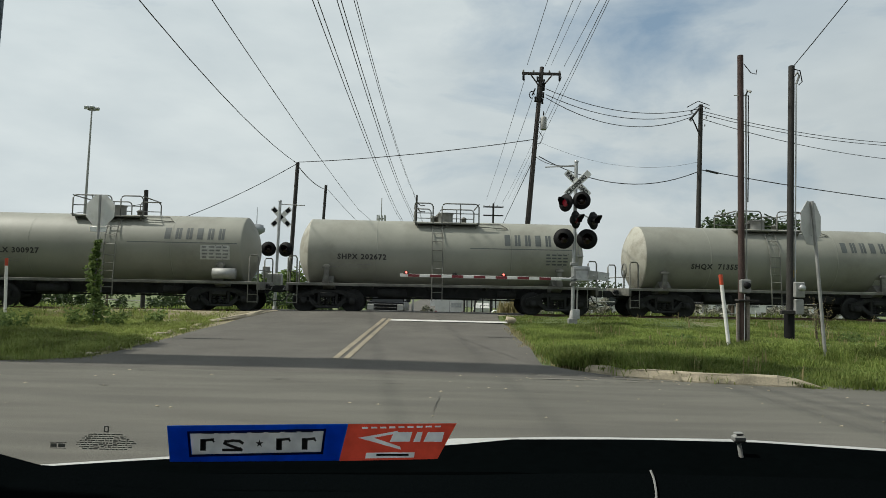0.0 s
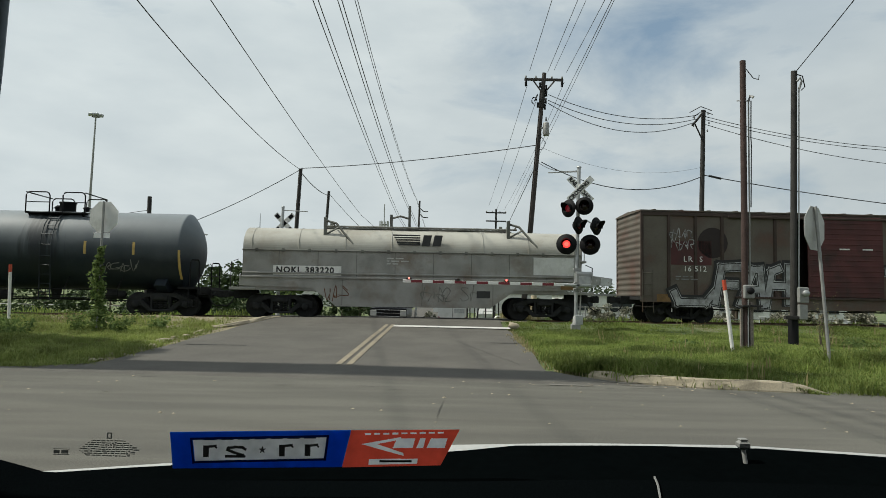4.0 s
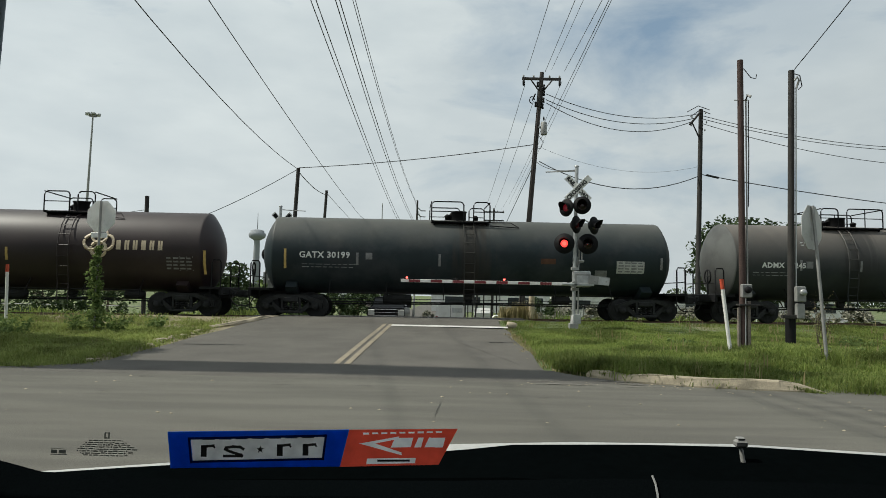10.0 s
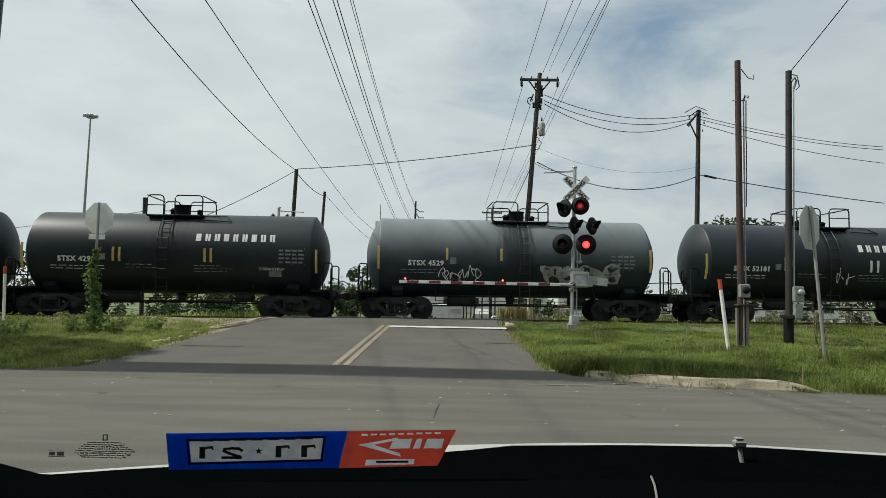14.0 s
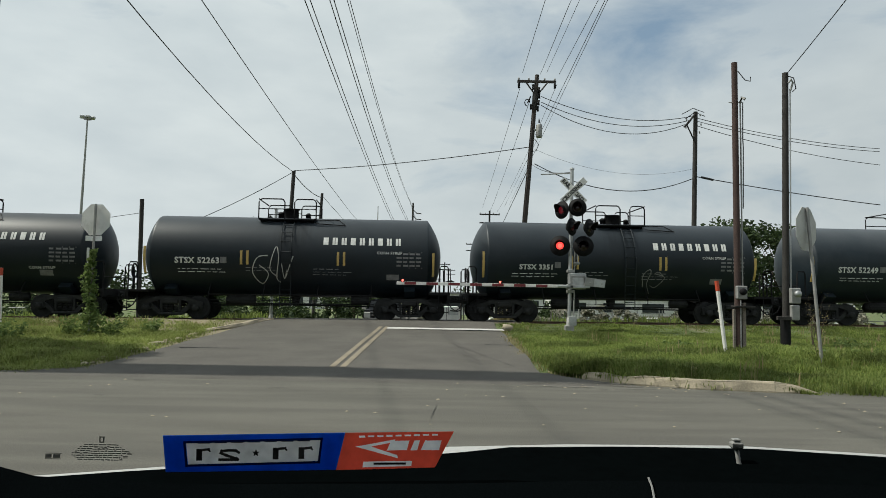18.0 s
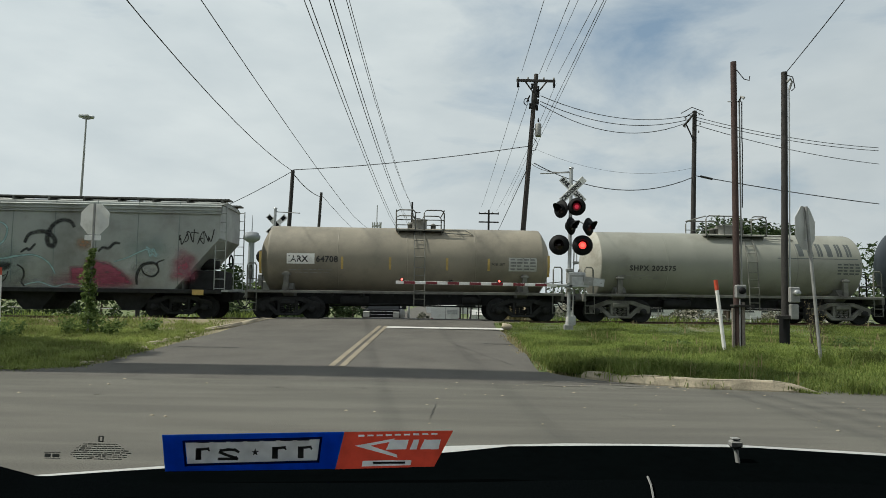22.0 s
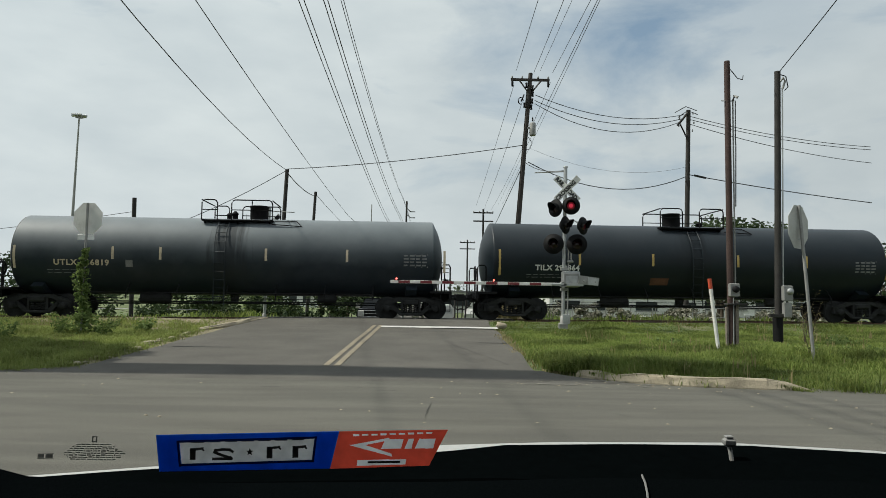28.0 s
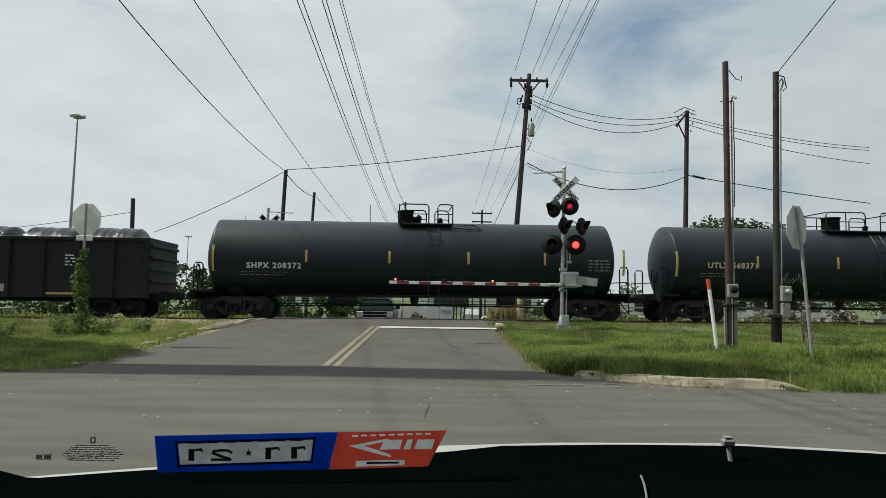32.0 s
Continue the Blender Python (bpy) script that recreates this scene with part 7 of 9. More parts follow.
def throw_up(car_, x, z, w, h, n, y, seed, fill=None, edge=None, wrap=None):
    """Fat sprayed shapes side by side, filled and outlined."""
    rnd_ = random.Random(seed)
    for i in range(n):
        cx = x + w * (i + 0.5) / n
        ww, hh = w / n * 0.56, h * 0.5 * rnd_.uniform(0.85, 1.1)
        out = []
        for k in range(18):
            a = 6.283 * k / 18
            sq = 1 / max(abs(math.cos(a)), abs(math.sin(a))) ** 0.75
            rr_ = sq * (1 + 0.16 * math.sin(3 * a + rnd_.uniform(-0.8, 0.8) + i))
            out.append((cx + ww * rr_ * math.cos(a) + 0.10 * math.sin(a) * (1 if i % 2 else -1), z + hh * rr_ * math.sin(a) * 0.92))
        yy = lambda zz: y if wrap is None else -math.sqrt(max(0.01, wrap[0] ** 2 - (zz - wrap[1]) ** 2))
        for name, mat_, g, off in (("spray_outline", edge or SPRAY_BLACK, 1.1, 0.004 + 0.001 * (i % 2)), ("spray_fill", fill or SPRAY_SILVER, 0.94, 0.007 + 0.001 * (i % 2))):
            m_ = Mesh()
            vs = [(cx + (a - cx) * g, 0, z + (b - z) * g) for a, b in out]
            vs = [(a, yy(c) - off, c) for a, _, c in vs] + [(cx, yy(z) - off, z)]
            m_.add(vs, [(k, (k + 1) % 18, 18) for k in range(18)])
            part(name, m_, mat_, car_)
        # inner strokes
        for q in range(2):
            s_ = hh * 0.45
            zz = z + rnd_.uniform(-0.5, 0.5) * hh
            xx = cx + rnd_.uniform(-0.4, 0.4) * ww
            m_ = Mesh()
            if q:
                m_.add([(xx - ww * 0.35, yy(zz) - 0.011, zz - 0.03), (xx + ww * 0.35, yy(zz) - 0.011, zz - 0.02), (xx + ww * 0.33, yy(zz) - 0.011, zz + 0.04), (xx - ww * 0.33, yy(zz) - 0.011, zz + 0.03)], [(0, 1, 2, 3)])
            else:
                m_.add([(xx - 0.04, yy(zz) - 0.011, zz - s_), (xx + 0.04, yy(zz) - 0.011, zz - s_), (xx + 0.06, yy(zz) - 0.011, zz + s_), (xx - 0.02, yy(zz) - 0.011, zz + s_)], [(0, 1, 2, 3)])
            part("spray_stroke", m_, edge or SPRAY_BLACK, car_)


SPRAY_SHAPES = [
    [[(0, 0), (0.1, 1), (1, 1)], [(0.1, 0.52), (0.75, 0.55)]],
    [[(0, 0), (0.38, 1), (0.66, 1), (1, 0)], [(0.25, 0.35), (0.8, 0.38)]],
    [[(0, 0), (0.08, 0.95), (0.3, 1)], [(0.9, 1), (1, 0)], [(0.1, 0.5), (0.95, 0.5)]],
    [[(-0.05, 1), (1.05, 1)], [(0.5, 1), (0.42, 0)]],
    [[(0.95, 1), (0.1, 1), (0, 0), (0.95, 0.02)], [(0.05, 0.5), (0.75, 0.52)]],
    [[(0, 0), (0.05, 1), (0.75, 1), (1, 0.72), (0.75, 0.45), (0.3, 0.42)], [(0.6, 0.42), (1.05, 0)]],
    [[(0, 0.9), (0.05, 0.1), (0.7, 0.05), (0.95, 0.9)]],
]


def spray_block(car_, x, z, w, h, kinds, y, slant):
    """Tall angular sprayed shapes, pale edged with a black shadow."""
    n = len(kinds)
    gw = w / n * 0.86
    rnd_ = random.Random(n * 7)
    for i, k in enumerate(kinds):
        x0 = x + w * i / n
        bend = [[(a + slant * c_ + rnd_.uniform(-0.07, 0.07), c_ + rnd_.uniform(-0.06, 0.06)) for a, c_ in line] for line in SPRAY_SHAPES[k]]
        for name, material, half, dx, dz, off in (("spray_shadow", SPRAY_BLACK, 0.235, -0.04, 0.04, 0.0), ("spray_edge", SPRAY_PALE, 0.172, 0, 0, 0.003), ("spray_line", SPRAY_BLACK, 0.148, 0, 0, 0.005), ("spray_fill", SPRAY_SILVER, 0.112, 0, 0, 0.0075)):
            m_ = Mesh()
            for q, line in enumerate(bend):
                b = ribbon([(x0 + gw * a + dx, z + h * c_ + dz) for a, c_ in line], half, y - off - 0.0012 * q - 0.0002 * i, 0.0004)
                m_.add(b.v, b.f)
            part(name, m_, material, car_)


def fine_print(car_, x, z, w, rows, material, wrap=None, y=None, seed=0, h=0.045):
    """Small unreadable lettering as plain bars."""
    rnd_ = random.Random(seed)
    for r_ in range(rows):
        q = x
        zz = z - r_ * h * 2.2
        yy = y if wrap is None else -math.sqrt(max(0.01, wrap[0] ** 2 - (zz - wrap[1]) ** 2)) - 0.005
        m_ = Mesh()
        while q < x + w * rnd_.uniform(0.75, 1):
            l_ = rnd_.uniform(0.08, 0.3)
            m_.add([(q, yy, zz), (q + l_, yy, zz), (q + l_, yy, zz + h), (q, yy, zz + h)], [(0, 1, 2, 3)])
            q += l_ + 0.07
        tagged(part("fine_print", m_, material, car_), kind="stuff")


def data_panel(car_, x, z, w, h, material, wrap, solid=False):
    """Test-date stencil: a grid of small bars, or a pale plate with dark bars."""
    if solid:
        wrapped_panel("data_plate", x, x + w, z - h, z, MARK_PANEL, car_, wrap)
        material, o = MARK_DIM, 0.012
    else:
        o = 0.005
    m_ = Mesh()
    yy = lambda zz: -math.sqrt(max(0.01, wrap[0] ** 2 - (zz - wrap[1]) ** 2)) - o
    for r_ in range(4):
        za, zb = z - h * (0.08 + r_ * 0.235), z - h * (0.08 + r_ * 0.235 + 0.11)
        for c in range(4):
            xa = x + w * (0.06 + c * 0.235)
            xb = xa + w * (0.19 if (r_ + c) % 3 else 0.15)
            m_.add([(xa, yy(zb), zb), (xb, yy(zb), zb), (xb, yy(za), za), (xa, yy(za), za)], [(0, 1, 2, 3)])
    for c in (0.52, 0.76, 0.98):
        m_.add([(x + w * c - 0.012, yy(z - h), z - h), (x + w * c + 0.012, yy(z - h), z - h), (x + w * c + 0.012, yy(z), z), (x + w * c - 0.012, yy(z), z)], [(0, 1, 2, 3)])
    part("data_stencil", m_, material, car_)


BLOCK_FORMS = [[(0, 1, 0, 1)], [(0, 0.44, 0, 1), (0.56, 1, 0, 1)], [(0, 1, 0, 0.44), (0, 1, 0.56, 1)]]


def brand_blocks(car_, x, z, w, h, n, material, wrap, gap=0.45):
    """A painted company mark, as plain barred blocks of its size and colour."""
    yy = lambda zz: -math.sqrt(max(0.01, wrap[0] ** 2 - (zz - wrap[1]) ** 2)) - 0.005
    for i in range(n):
        xa, ww = x + w * i / n, w / n * (1 - gap)
        m_ = Mesh()
        for a, b, c, d_ in BLOCK_FORMS[(i * i + n) % 3]:
            c, d_ = z + h * c, z + h * d_
            for q in range(5):
                e, f_ = c + (d_ - c) * q / 5, c + (d_ - c) * (q + 1) / 5
                m_.add([(xa + ww * a, yy(e), e), (xa + ww * b, yy(e), e), (xa + ww * b, yy(f_), f_), (xa + ww * a, yy(f_), f_)], [(0, 1, 2, 3)])
        part("emblem_block", m_, material, car_)


def hoop(car_, x0, x1, y, z, h, material, mid=True):
    """A bent-pipe guard rail on a tank's platform."""
    c = 0.12
    m_ = Mesh().tube([(x0, y, z), (x0, y, z + h - c), (x0 + c * 0.4, y, z + h - c * 0.3), (x0 + c, y, z + h), (x1 - c, y, z + h), (x1 - c * 0.4, y, z + h - c * 0.3), (x1, y, z + h - c), (x1, y, z)], 0.025, 6)
    if mid:
        m_.tube([(x0, y, z + h * 0.5), (x1, y, z + h * 0.5)], 0.018, 5)
    n = int((x1 - x0) / 1.3)
    for i in range(1, n + 1):
        x = x0 + (x1 - x0) * i / (n + 1)
        m_.tube([(x, y, z), (x, y, z + h)], 0.02, 5)
    part("guard_rail", m_, material, car_)


def tank_car(u0, u1, R, zc, mat_, label, bulge=0.36, marks=(), sill=False, plat=None, dome=None, ladder=None, rail_mat=None, head=None, gear_grey=False, extra=()):
    L = u1 - u0
    car_ = thing("tank_car", label, "tank car", "cars of the freight train")
    CARS.append((car_, (u0 + u1) / 2))
    h = L / 2
    wrap = (R, zc)
    rail_mat = rail_mat or BLACK_PAINT
    dome_d = bulge * R
    headp = [(-h + dome_d * q ** 2.15, R * q) for q in (0.01, 0.2, 0.35, 0.5, 0.63, 0.75, 0.85, 0.93, 0.975, 0.993)] + [(-h + dome_d + 0.02, R * 0.9985), (-h + dome_d + 0.06, R)]
    body = list(headp)
    n = max(2, round((L - 2 * dome_d) / 2.6))
    for i in range(1, n if mat_ in (GREY_TANK, BEIGE_TANK) else 1):
        x = -h + dome_d + (L - 2 * dome_d) * i / n
        part("weld_band", Mesh().turn([(x - 0.03, R - 0.01), (x - 0.02, R + 0.0015), (x + 0.02, R + 0.0015), (x + 0.03, R - 0.01)], "x", 48, (0, 0, zc)), mat_, car_)
    body += [(-a, r) for a, r in headp[::-1]]
    shell = part("tank", Mesh().turn(body, "x", 48, (0, 0, zc)), mat_, car_)
    # left end only, recoloured paler as the sun lights it
    if head:
        hp = [(a - 0.006, r + 0.002) for a, r in headp[:-1]]
        part("tank_head", Mesh().turn(hp, "x", 48, (0, 0, zc)), head, car_, "sunward tank end, sunlight put into its paler colour")
    top = zc + R
    # running gear
    bx = h - 1.2
    for s in (-1, 1):
        bogie(car_, s * bx, gear_grey)
        part("saddle", Mesh().prism([(-0.9, 0.86), (0.9, 0.86), (1.25, 1.1), (1.0, zc - R * 0.72), (-1.0, zc - R * 0.72), (-1.25, 1.1)], s * bx - 0.2, s * bx + 0.2, "x"), mat_ if not sill else UNDER_GREY, car_)
        e = s * (h - 0.5)
        f_ = s * (h + 0.28)
        part("end_platform", Mesh().box(min(e, f_), max(e, f_), -1.42, 1.42, 0.98, 1.07, 0.01), rail_mat, car_)
        part("end_sill", Mesh().box(min(f_, f_ - s * 0.1), max(f_, f_ - s * 0.1), -1.42, 1.42, 0.78, 1.0, 0.01), rail_mat, car_)
        part("stub_sill", Mesh().box(min(s * (bx - 0.8), f_), max(s * (bx - 0.8), f_), -0.28, 0.28, 0.66, 1.0, 0.02), UNDER, car_)
        coupler(car_, s * (h + 0.0), s)
        gx_ = s * (h + 0.22)
        for y in (-1.36, 1.36):
            rung_rail(car_, [(gx_, y, 0.95), (gx_, y, 1.95), (gx_ - s * 0.05, y, 2.04), (gx_ - s * 0.27, y, 2.04), (gx_ - s * 0.32, y, 1.95), (gx_ - s * 0.32, y, 1.05)], 0.028, rail_mat)
        rung_rail(car_, [(gx_, -1.36, 1.5), (gx_, 1.36, 1.5)], 0.02, rail_mat)
        rung_rail(car_, [(gx_, -1.3, 0.85), (gx_ + s * 0.3, -0.5, 0.8), (gx_ + s * 0.3, -0.2, 0.9)], 0.018, rail_mat, "cut_lever")
        st_ = Mesh()
        for q in (0.35, 0.62):
            st_.tube([(gx_ - s * 0.35, -1.4, q), (gx_, -1.4, q)], 0.016, 5)
        for q in (0.35, 0.0):
            st_.tube([(gx_ - s * q, -1.4, 0.32), (gx_ - s * q, -1.4, 1.0)], 0.016, 5)
        part("sill_step", st_, rail_mat, car_)
    bw = Mesh().turn([(-0.02, 0.24), (-0.02, 0.28), (0.02, 0.28), (0.02, 0.24)], "x", 18, (-h - 0.24, -0.75, 1.75))
    bw.tube([(-h - 0.24, -0.75, 1.05), (-h - 0.24, -0.75, 1.75)], 0.03, 6)
    bw.tube([(-h - 0.24, -1.0, 1.75), (-h - 0.24, -0.5, 1.75)], 0.012, 5).tube([(-h - 0.24, -0.75, 1.5), (-h - 0.24, -0.75, 2.0)], 0.012, 5)
    part("brake_wheel", bw, rail_mat, car_)
    part("brake_cylinder", Mesh().turn([(-0.35, 0.02), (-0.35, 0.15), (0.3, 0.15), (0.35, 0.05)], "x", 12, (h * 0.45, -0.55, 0.75)), UNDER, car_)
    part("air_reservoir", Mesh().turn([(-0.55, 0.02), (-0.52, 0.18), (0.52, 0.18), (0.55, 0.02)], "x", 12, (-h * 0.35, -0.5, 0.72)), UNDER, car_)
    part("brake_pipe", Mesh().tube([(-h, -0.35, 0.6), (h, -0.35, 0.6)], 0.025, 5), UNDER, car_)
    part("brake_rod", Mesh().tube([(-bx, 0.1, 0.5), (0, 0.1, 0.55), (bx, 0.1, 0.5)], 0.03, 5), UNDER, car_)
    if sill:
        for y in (-1.36, 1.36):
            part("side_sill", Mesh().box(-h - 0.2, h + 0.2, y - 0.05, y + 0.05, 0.98, 1.08, 0.008), UNDER_GREY, car_)
        for i in range(6):
            x = -bx + 1.6 + (2 * bx - 3.2) * i / 5
            part("cross_bearer", Mesh().box(x - 0.05, x + 0.05, -1.3, 1.3, 0.88, 0.98), UNDER, car_)
        part("centre_sill", Mesh().box(-bx, bx, -0.2, 0.2, 0.62, 0.98), UNDER, car_)
        for s in (-1, 1):
            x = s * (h - 1.15)
            part("strap_anchor", Mesh().box(x - 0.09, x + 0.09, -1.3, -1.18, 1.08, 1.75, 0.01).box(x - 0.15, x + 0.15, -1.32, -1.2, 1.62, 1.7, 0.01), rail_mat, car_)
        if "tank" in extra:
            part("side_reservoir", Mesh().turn([(-0.42, 0.02), (-0.4, 0.2), (0.4, 0.2), (0.42, 0.02)], "x", 14, (h - 1.0, -1.3, 1.35)), GALV_DULL, car_)
    else:
        m_ = Mesh().tube([(-bx + 1.4, -1.38, 0.92), (bx - 1.4, -1.38, 0.92)], 0.02, 5)
        m_.tube([(-bx + 1.4, -1.36, 0.72), (bx - 1.4, -1.36, 0.72)], 0.012, 5)
        k = max(2, round((2 * bx - 2.8) / 1.9))
        for i in range(k + 1):
            x = -bx + 1.4 + (2 * bx - 2.8) * i / k
            m_.tube([(x, -1.38, 0.7), (x, -1.38, 0.92), (x, -R * 0.72, zc - R * 0.70)], 0.018, 5)
        part("safety_rail", m_, rail_mat, car_)
        part("outlet_valve", Mesh().turn([(0.55, 0.001), (0.55, 0.12), (0.75, 0.16), (zc - R + 0.05, 0.2)], "z", 12), UNDER, car_)
    # top fittings
    if plat:
        a, b = plat[0] - h, plat[1] - h
        c = (a + b) / 2
        gap = plat[2] if len(plat) > 2 else (0.45, 0.62)
        g0, g1 = a + (b - a) * gap[0], a + (b - a) * gap[1]
        part("platform", Mesh().box(a, b, -0.95, -0.42, top - 0.17, top - 0.12, 0.005).box(a, b, 0.42, 0.95, top - 0.17, top - 0.12, 0.005).box(a, a + 0.08, -0.95, 0.95, top - 0.16, top - 0.1).box(b - 0.08, b, -0.95, 0.95, top - 0.16, top - 0.1), rail_mat, car_)
        hh = 0.74
        for y in (-0.93, 0.93):
            hoop(car_, a, g0, y, top - 0.13, hh, rail_mat)
            hoop(car_, g1, b, y, top - 0.13, hh, rail_mat)
        for x in (a, b):
            rung_rail(car_, [(x, -0.93, top + hh - 0.14), (x, 0.93, top + hh - 0.14)], 0.022, rail_mat, "guard_rail")
        for x in (a + 0.1, c, b - 0.1):
            for s in (-1, 1):
                part("platform_support", Mesh().tube([(x, s * 0.9, top - 0.16), (x, s * 0.8, zc + math.sqrt(max(0.01, R * R - 0.64)) - 0.02)], 0.025, 5), rail_mat, car_)
        dm = dome or (c, 0.28, 0.35)
        part("dome", Mesh().turn([(top - 0.1, dm[1]), (top + dm[2] - 0.05, dm[1]), (top + dm[2] - 0.04, dm[1] + 0.03), (top + dm[2], dm[1] + 0.03), (top + dm[2] + 0.03, 0.02)], "z", 20, (dm[0] - (h if dome else 0), 0, 0)), rail_mat if not sill else GALV_DULL, car_)
        for q, hq in ((0.3, 0.25), (0.38, 0.32), (0.8, 0.22)):
            x = a + (b - a) * q
            part("valve", Mesh().turn([(top - 0.05, 0.1), (top + hq * 0.6, 0.1), (top + hq * 0.6, 0.13), (top + hq * 0.7, 0.13), (top + hq, 0.04)], "z", 10, (x, 0.12, 0)), rail_mat, car_)
        # slip-guard outline lying on the shell beside the platform
        ang = lambda t_: (-(R + 0.03) * math.sin(t_), zc + (R + 0.03) * math.cos(t_))
        y0_, z0_ = ang(0.45)
        y1_, z1_ = ang(0.72)
        part("grab_bar", Mesh().tube([(b, y0_, z0_), (b + 0.85, y0_, z0_), (b + 1.1, y1_, z1_), (b, y1_, z1_ + 0.06)], 0.018, 5), rail_mat, car_)
        lx = ladder if ladder is not None else (g0 + g1) / 2 + h
        lx -= h
        ld = Mesh()
        rails_ = []
        for t_ in (0.5, 0.75, 1.0, 1.25, 1.5):
            rails_.append((-(R + 0.07) * math.sin(t_), zc + (R + 0.07) * math.cos(t_)))
        rails_ += [(-(R + 0.07), zc - 0.3), (-1.42, 1.1), (-1.42, 0.5)]
        for s in (-0.19, 0.19):
            ld.tube([(lx + s, y, z) for y, z in rails_], 0.02, 5)
        zz = 0.6
        tot = []
        for (ya, za), (yb, zb) in zip(rails_, rails_[1:]):
            d_ = math.hypot(yb - ya, zb - za)
            k = max(1, round(d_ / 0.3))
            tot += [(ya + (yb - ya) * i / k, za + (zb - za) * i / k) for i in range(k)]
        for y, z in tot:
            ld.tube([(lx - 0.19, y, z), (lx + 0.19, y, z)], 0.014, 4)
        part("ladder", ld, mat_ if not sill else UNDER_GREY, car_)
    for mk in marks:
        k, x = mk[0], mk[1] - h
        z = top - mk[2]
        if k == "t":
            near = mk[4] < 0.2 or mk[3] in ("DMIX 190524", "TILX 307979", "STSX 52249", "STSX 52263", "GATX 30199", "IARX", "64708")
            lettering("lettering", mk[3], mk[4] * (1.0 if near else 0.86), mk[5], car_, (x + (0 if near else 0.38), 0, z - (0 if near else 0.05)), wrap, space=mk[6] if len(mk) > 6 else 1.1, bold=0.001 if mk[4] < 0.15 else 0.009, stretch=1.0 if near else 1.05)
        elif k == "v":
            wrapped_panel("reflector_strip", x - 0.042, x + 0.042, z - mk[3], z, mk[4], car_, wrap)
        elif k == "p":
            data_panel(car_, x, z, mk[3], mk[4], mk[5], wrap, len(mk) > 6)
        elif k == "b":
            brand_blocks(car_, x, z, mk[3], mk[4], mk[5], mk[6], wrap)
        elif k == "f":
            fine_print(car_, x, z, mk[3], mk[4], mk[5], wrap, seed=int(mk[1] * 10))
        elif k == "s":
            scribble(car_, x, z, mk[3], mk[4], mk[5], mk[6], wrap, turns=mk[7] if len(mk) > 7 else 5)
        elif k == "g":
            throw_up(car_, x, z, mk[3], mk[4], mk[5], 0, mk[6], fill=mk[7], wrap=wrap)
        elif k == "r":
            wrapped_panel("placard", x, x + mk[3], z - mk[4], z, mk[5], car_, wrap)
    return car_


W, Y, D, B_, C_ = MARK_WHITE, MARK_YELLOW, MARK_DIM, MARK_BLACK, MARK_CREAM


def strips(L, mids, ends=(0.5, 0.5), dz=1.05, tall=0.95, short=0.45, m=None, dm=1.2):
    """Yellow strips: a tall one at each end, short ones between."""
    m = m or Y
    return [("v", ends[0], dz, tall, m), ("v", L - ends[1], dz, tall, m)] + [("v", x, dm, short, m) for x in mids]


def grey_marks(name, bold=False, panel=False):
    brand = MARK_GREY
    out = [("t", 1.15, 1.5, name, 0.22, B_, 1.15), ("b", 7.7, 0.95, 2.3, 0.42, 6, brand), ("f", 1.2, 1.75, 1.6, 2, D), ("r", 6.4, 1.06, 3.9, 0.03, brand)]
    out.append(("p", 9.0, 1.15, 1.05, 0.52, D, 1) if panel else ("p", 9.2, 1.2, 0.9, 0.5, MARK_GREY))
    return out


GREY = dict(R=1.27, zc=2.25, sill=True, rail_mat=UNDER_GREY)
GREY_L = "grey tank car with a railed walkway and stencilled lettering"
tank_car(7.15, 18.0, mat_=GREY_TANK, label=GREY_L, marks=[("t", 1.8, 1.62, "SHQX  71355", 0.22, B_, 1.15), ("b", 8.1, 0.95, 2.3, 0.4, 6, MARK_GREY), ("r", 6.0, 1.65, 0.3, 0.28, Y), ("r", 9.5, 1.95, 0.3, 0.3, MARK_PANEL)], plat=(4.1, 6.7, (0.38, 0.62)), head=HEAD_GREY, **GREY)
tank_car(-5.45, 5.45, mat_=GREY_TANK, label=GREY_L, marks=grey_marks("SHPX 202672"), plat=(4.35, 6.75, (0.28, 0.42)), head=HEAD_GREY, **GREY)
tank_car(-17.85, -6.95, mat_=GREY_TANK, label=GREY_L, marks=grey_marks("UTLX 300927", panel=True), plat=(4.3, 6.8, (0.55, 0.68)), extra=("tank",), **GREY)

BLK = dict(R=1.5, zc=2.36)
BLK_LOW = dict(R=1.45, zc=2.29, bulge=0.27)


def syrup(name, brand_x=6.35, pair=None, white_pair=False, tag=None, text_x=1.2):
    p_ = W if white_pair else Y
    out = [("t", text_x, 1.83, name, 0.21, W, 1.08), ("f", text_x + 0.1, 2.05, 1.9, 2, W), ("p", 9.25, 1.32, 1.0, 0.6, D), ("t", 8.6, 1.42 if brand_x > 6.5 else 2.12, "CORN SYRUP", 0.10, W),
           ("f", 3.9, 1.98, 1.1, 2, D), ("f", 6.3, 2.0, 1.2, 3, D), ("r", 8.95, 2.15, 0.45, 0.2, D), ("r", 3.0, 1.6, 0.22, 0.22, D)]
    out += [("v", x + s, 1.36, 0.5, p_) for x in (pair or (3.6, 6.8)) for s in (-0.11, 0.11)]
    out += [("v", 0.35, 1.25, 0.95, p_), ("v", 10.65, 1.35, 0.85, p_)]
    if brand_x:
        out += [("b", brand_x, 1.1, 2.95, 0.27, 9, W)]
    if tag:
        out += tag
    return out


SY = "black corn-syrup tank car with white lettering and top platform"
PL = dict(plat=(4.2, 6.3, (0.45, 0.62)))
T = MARK_WHITE

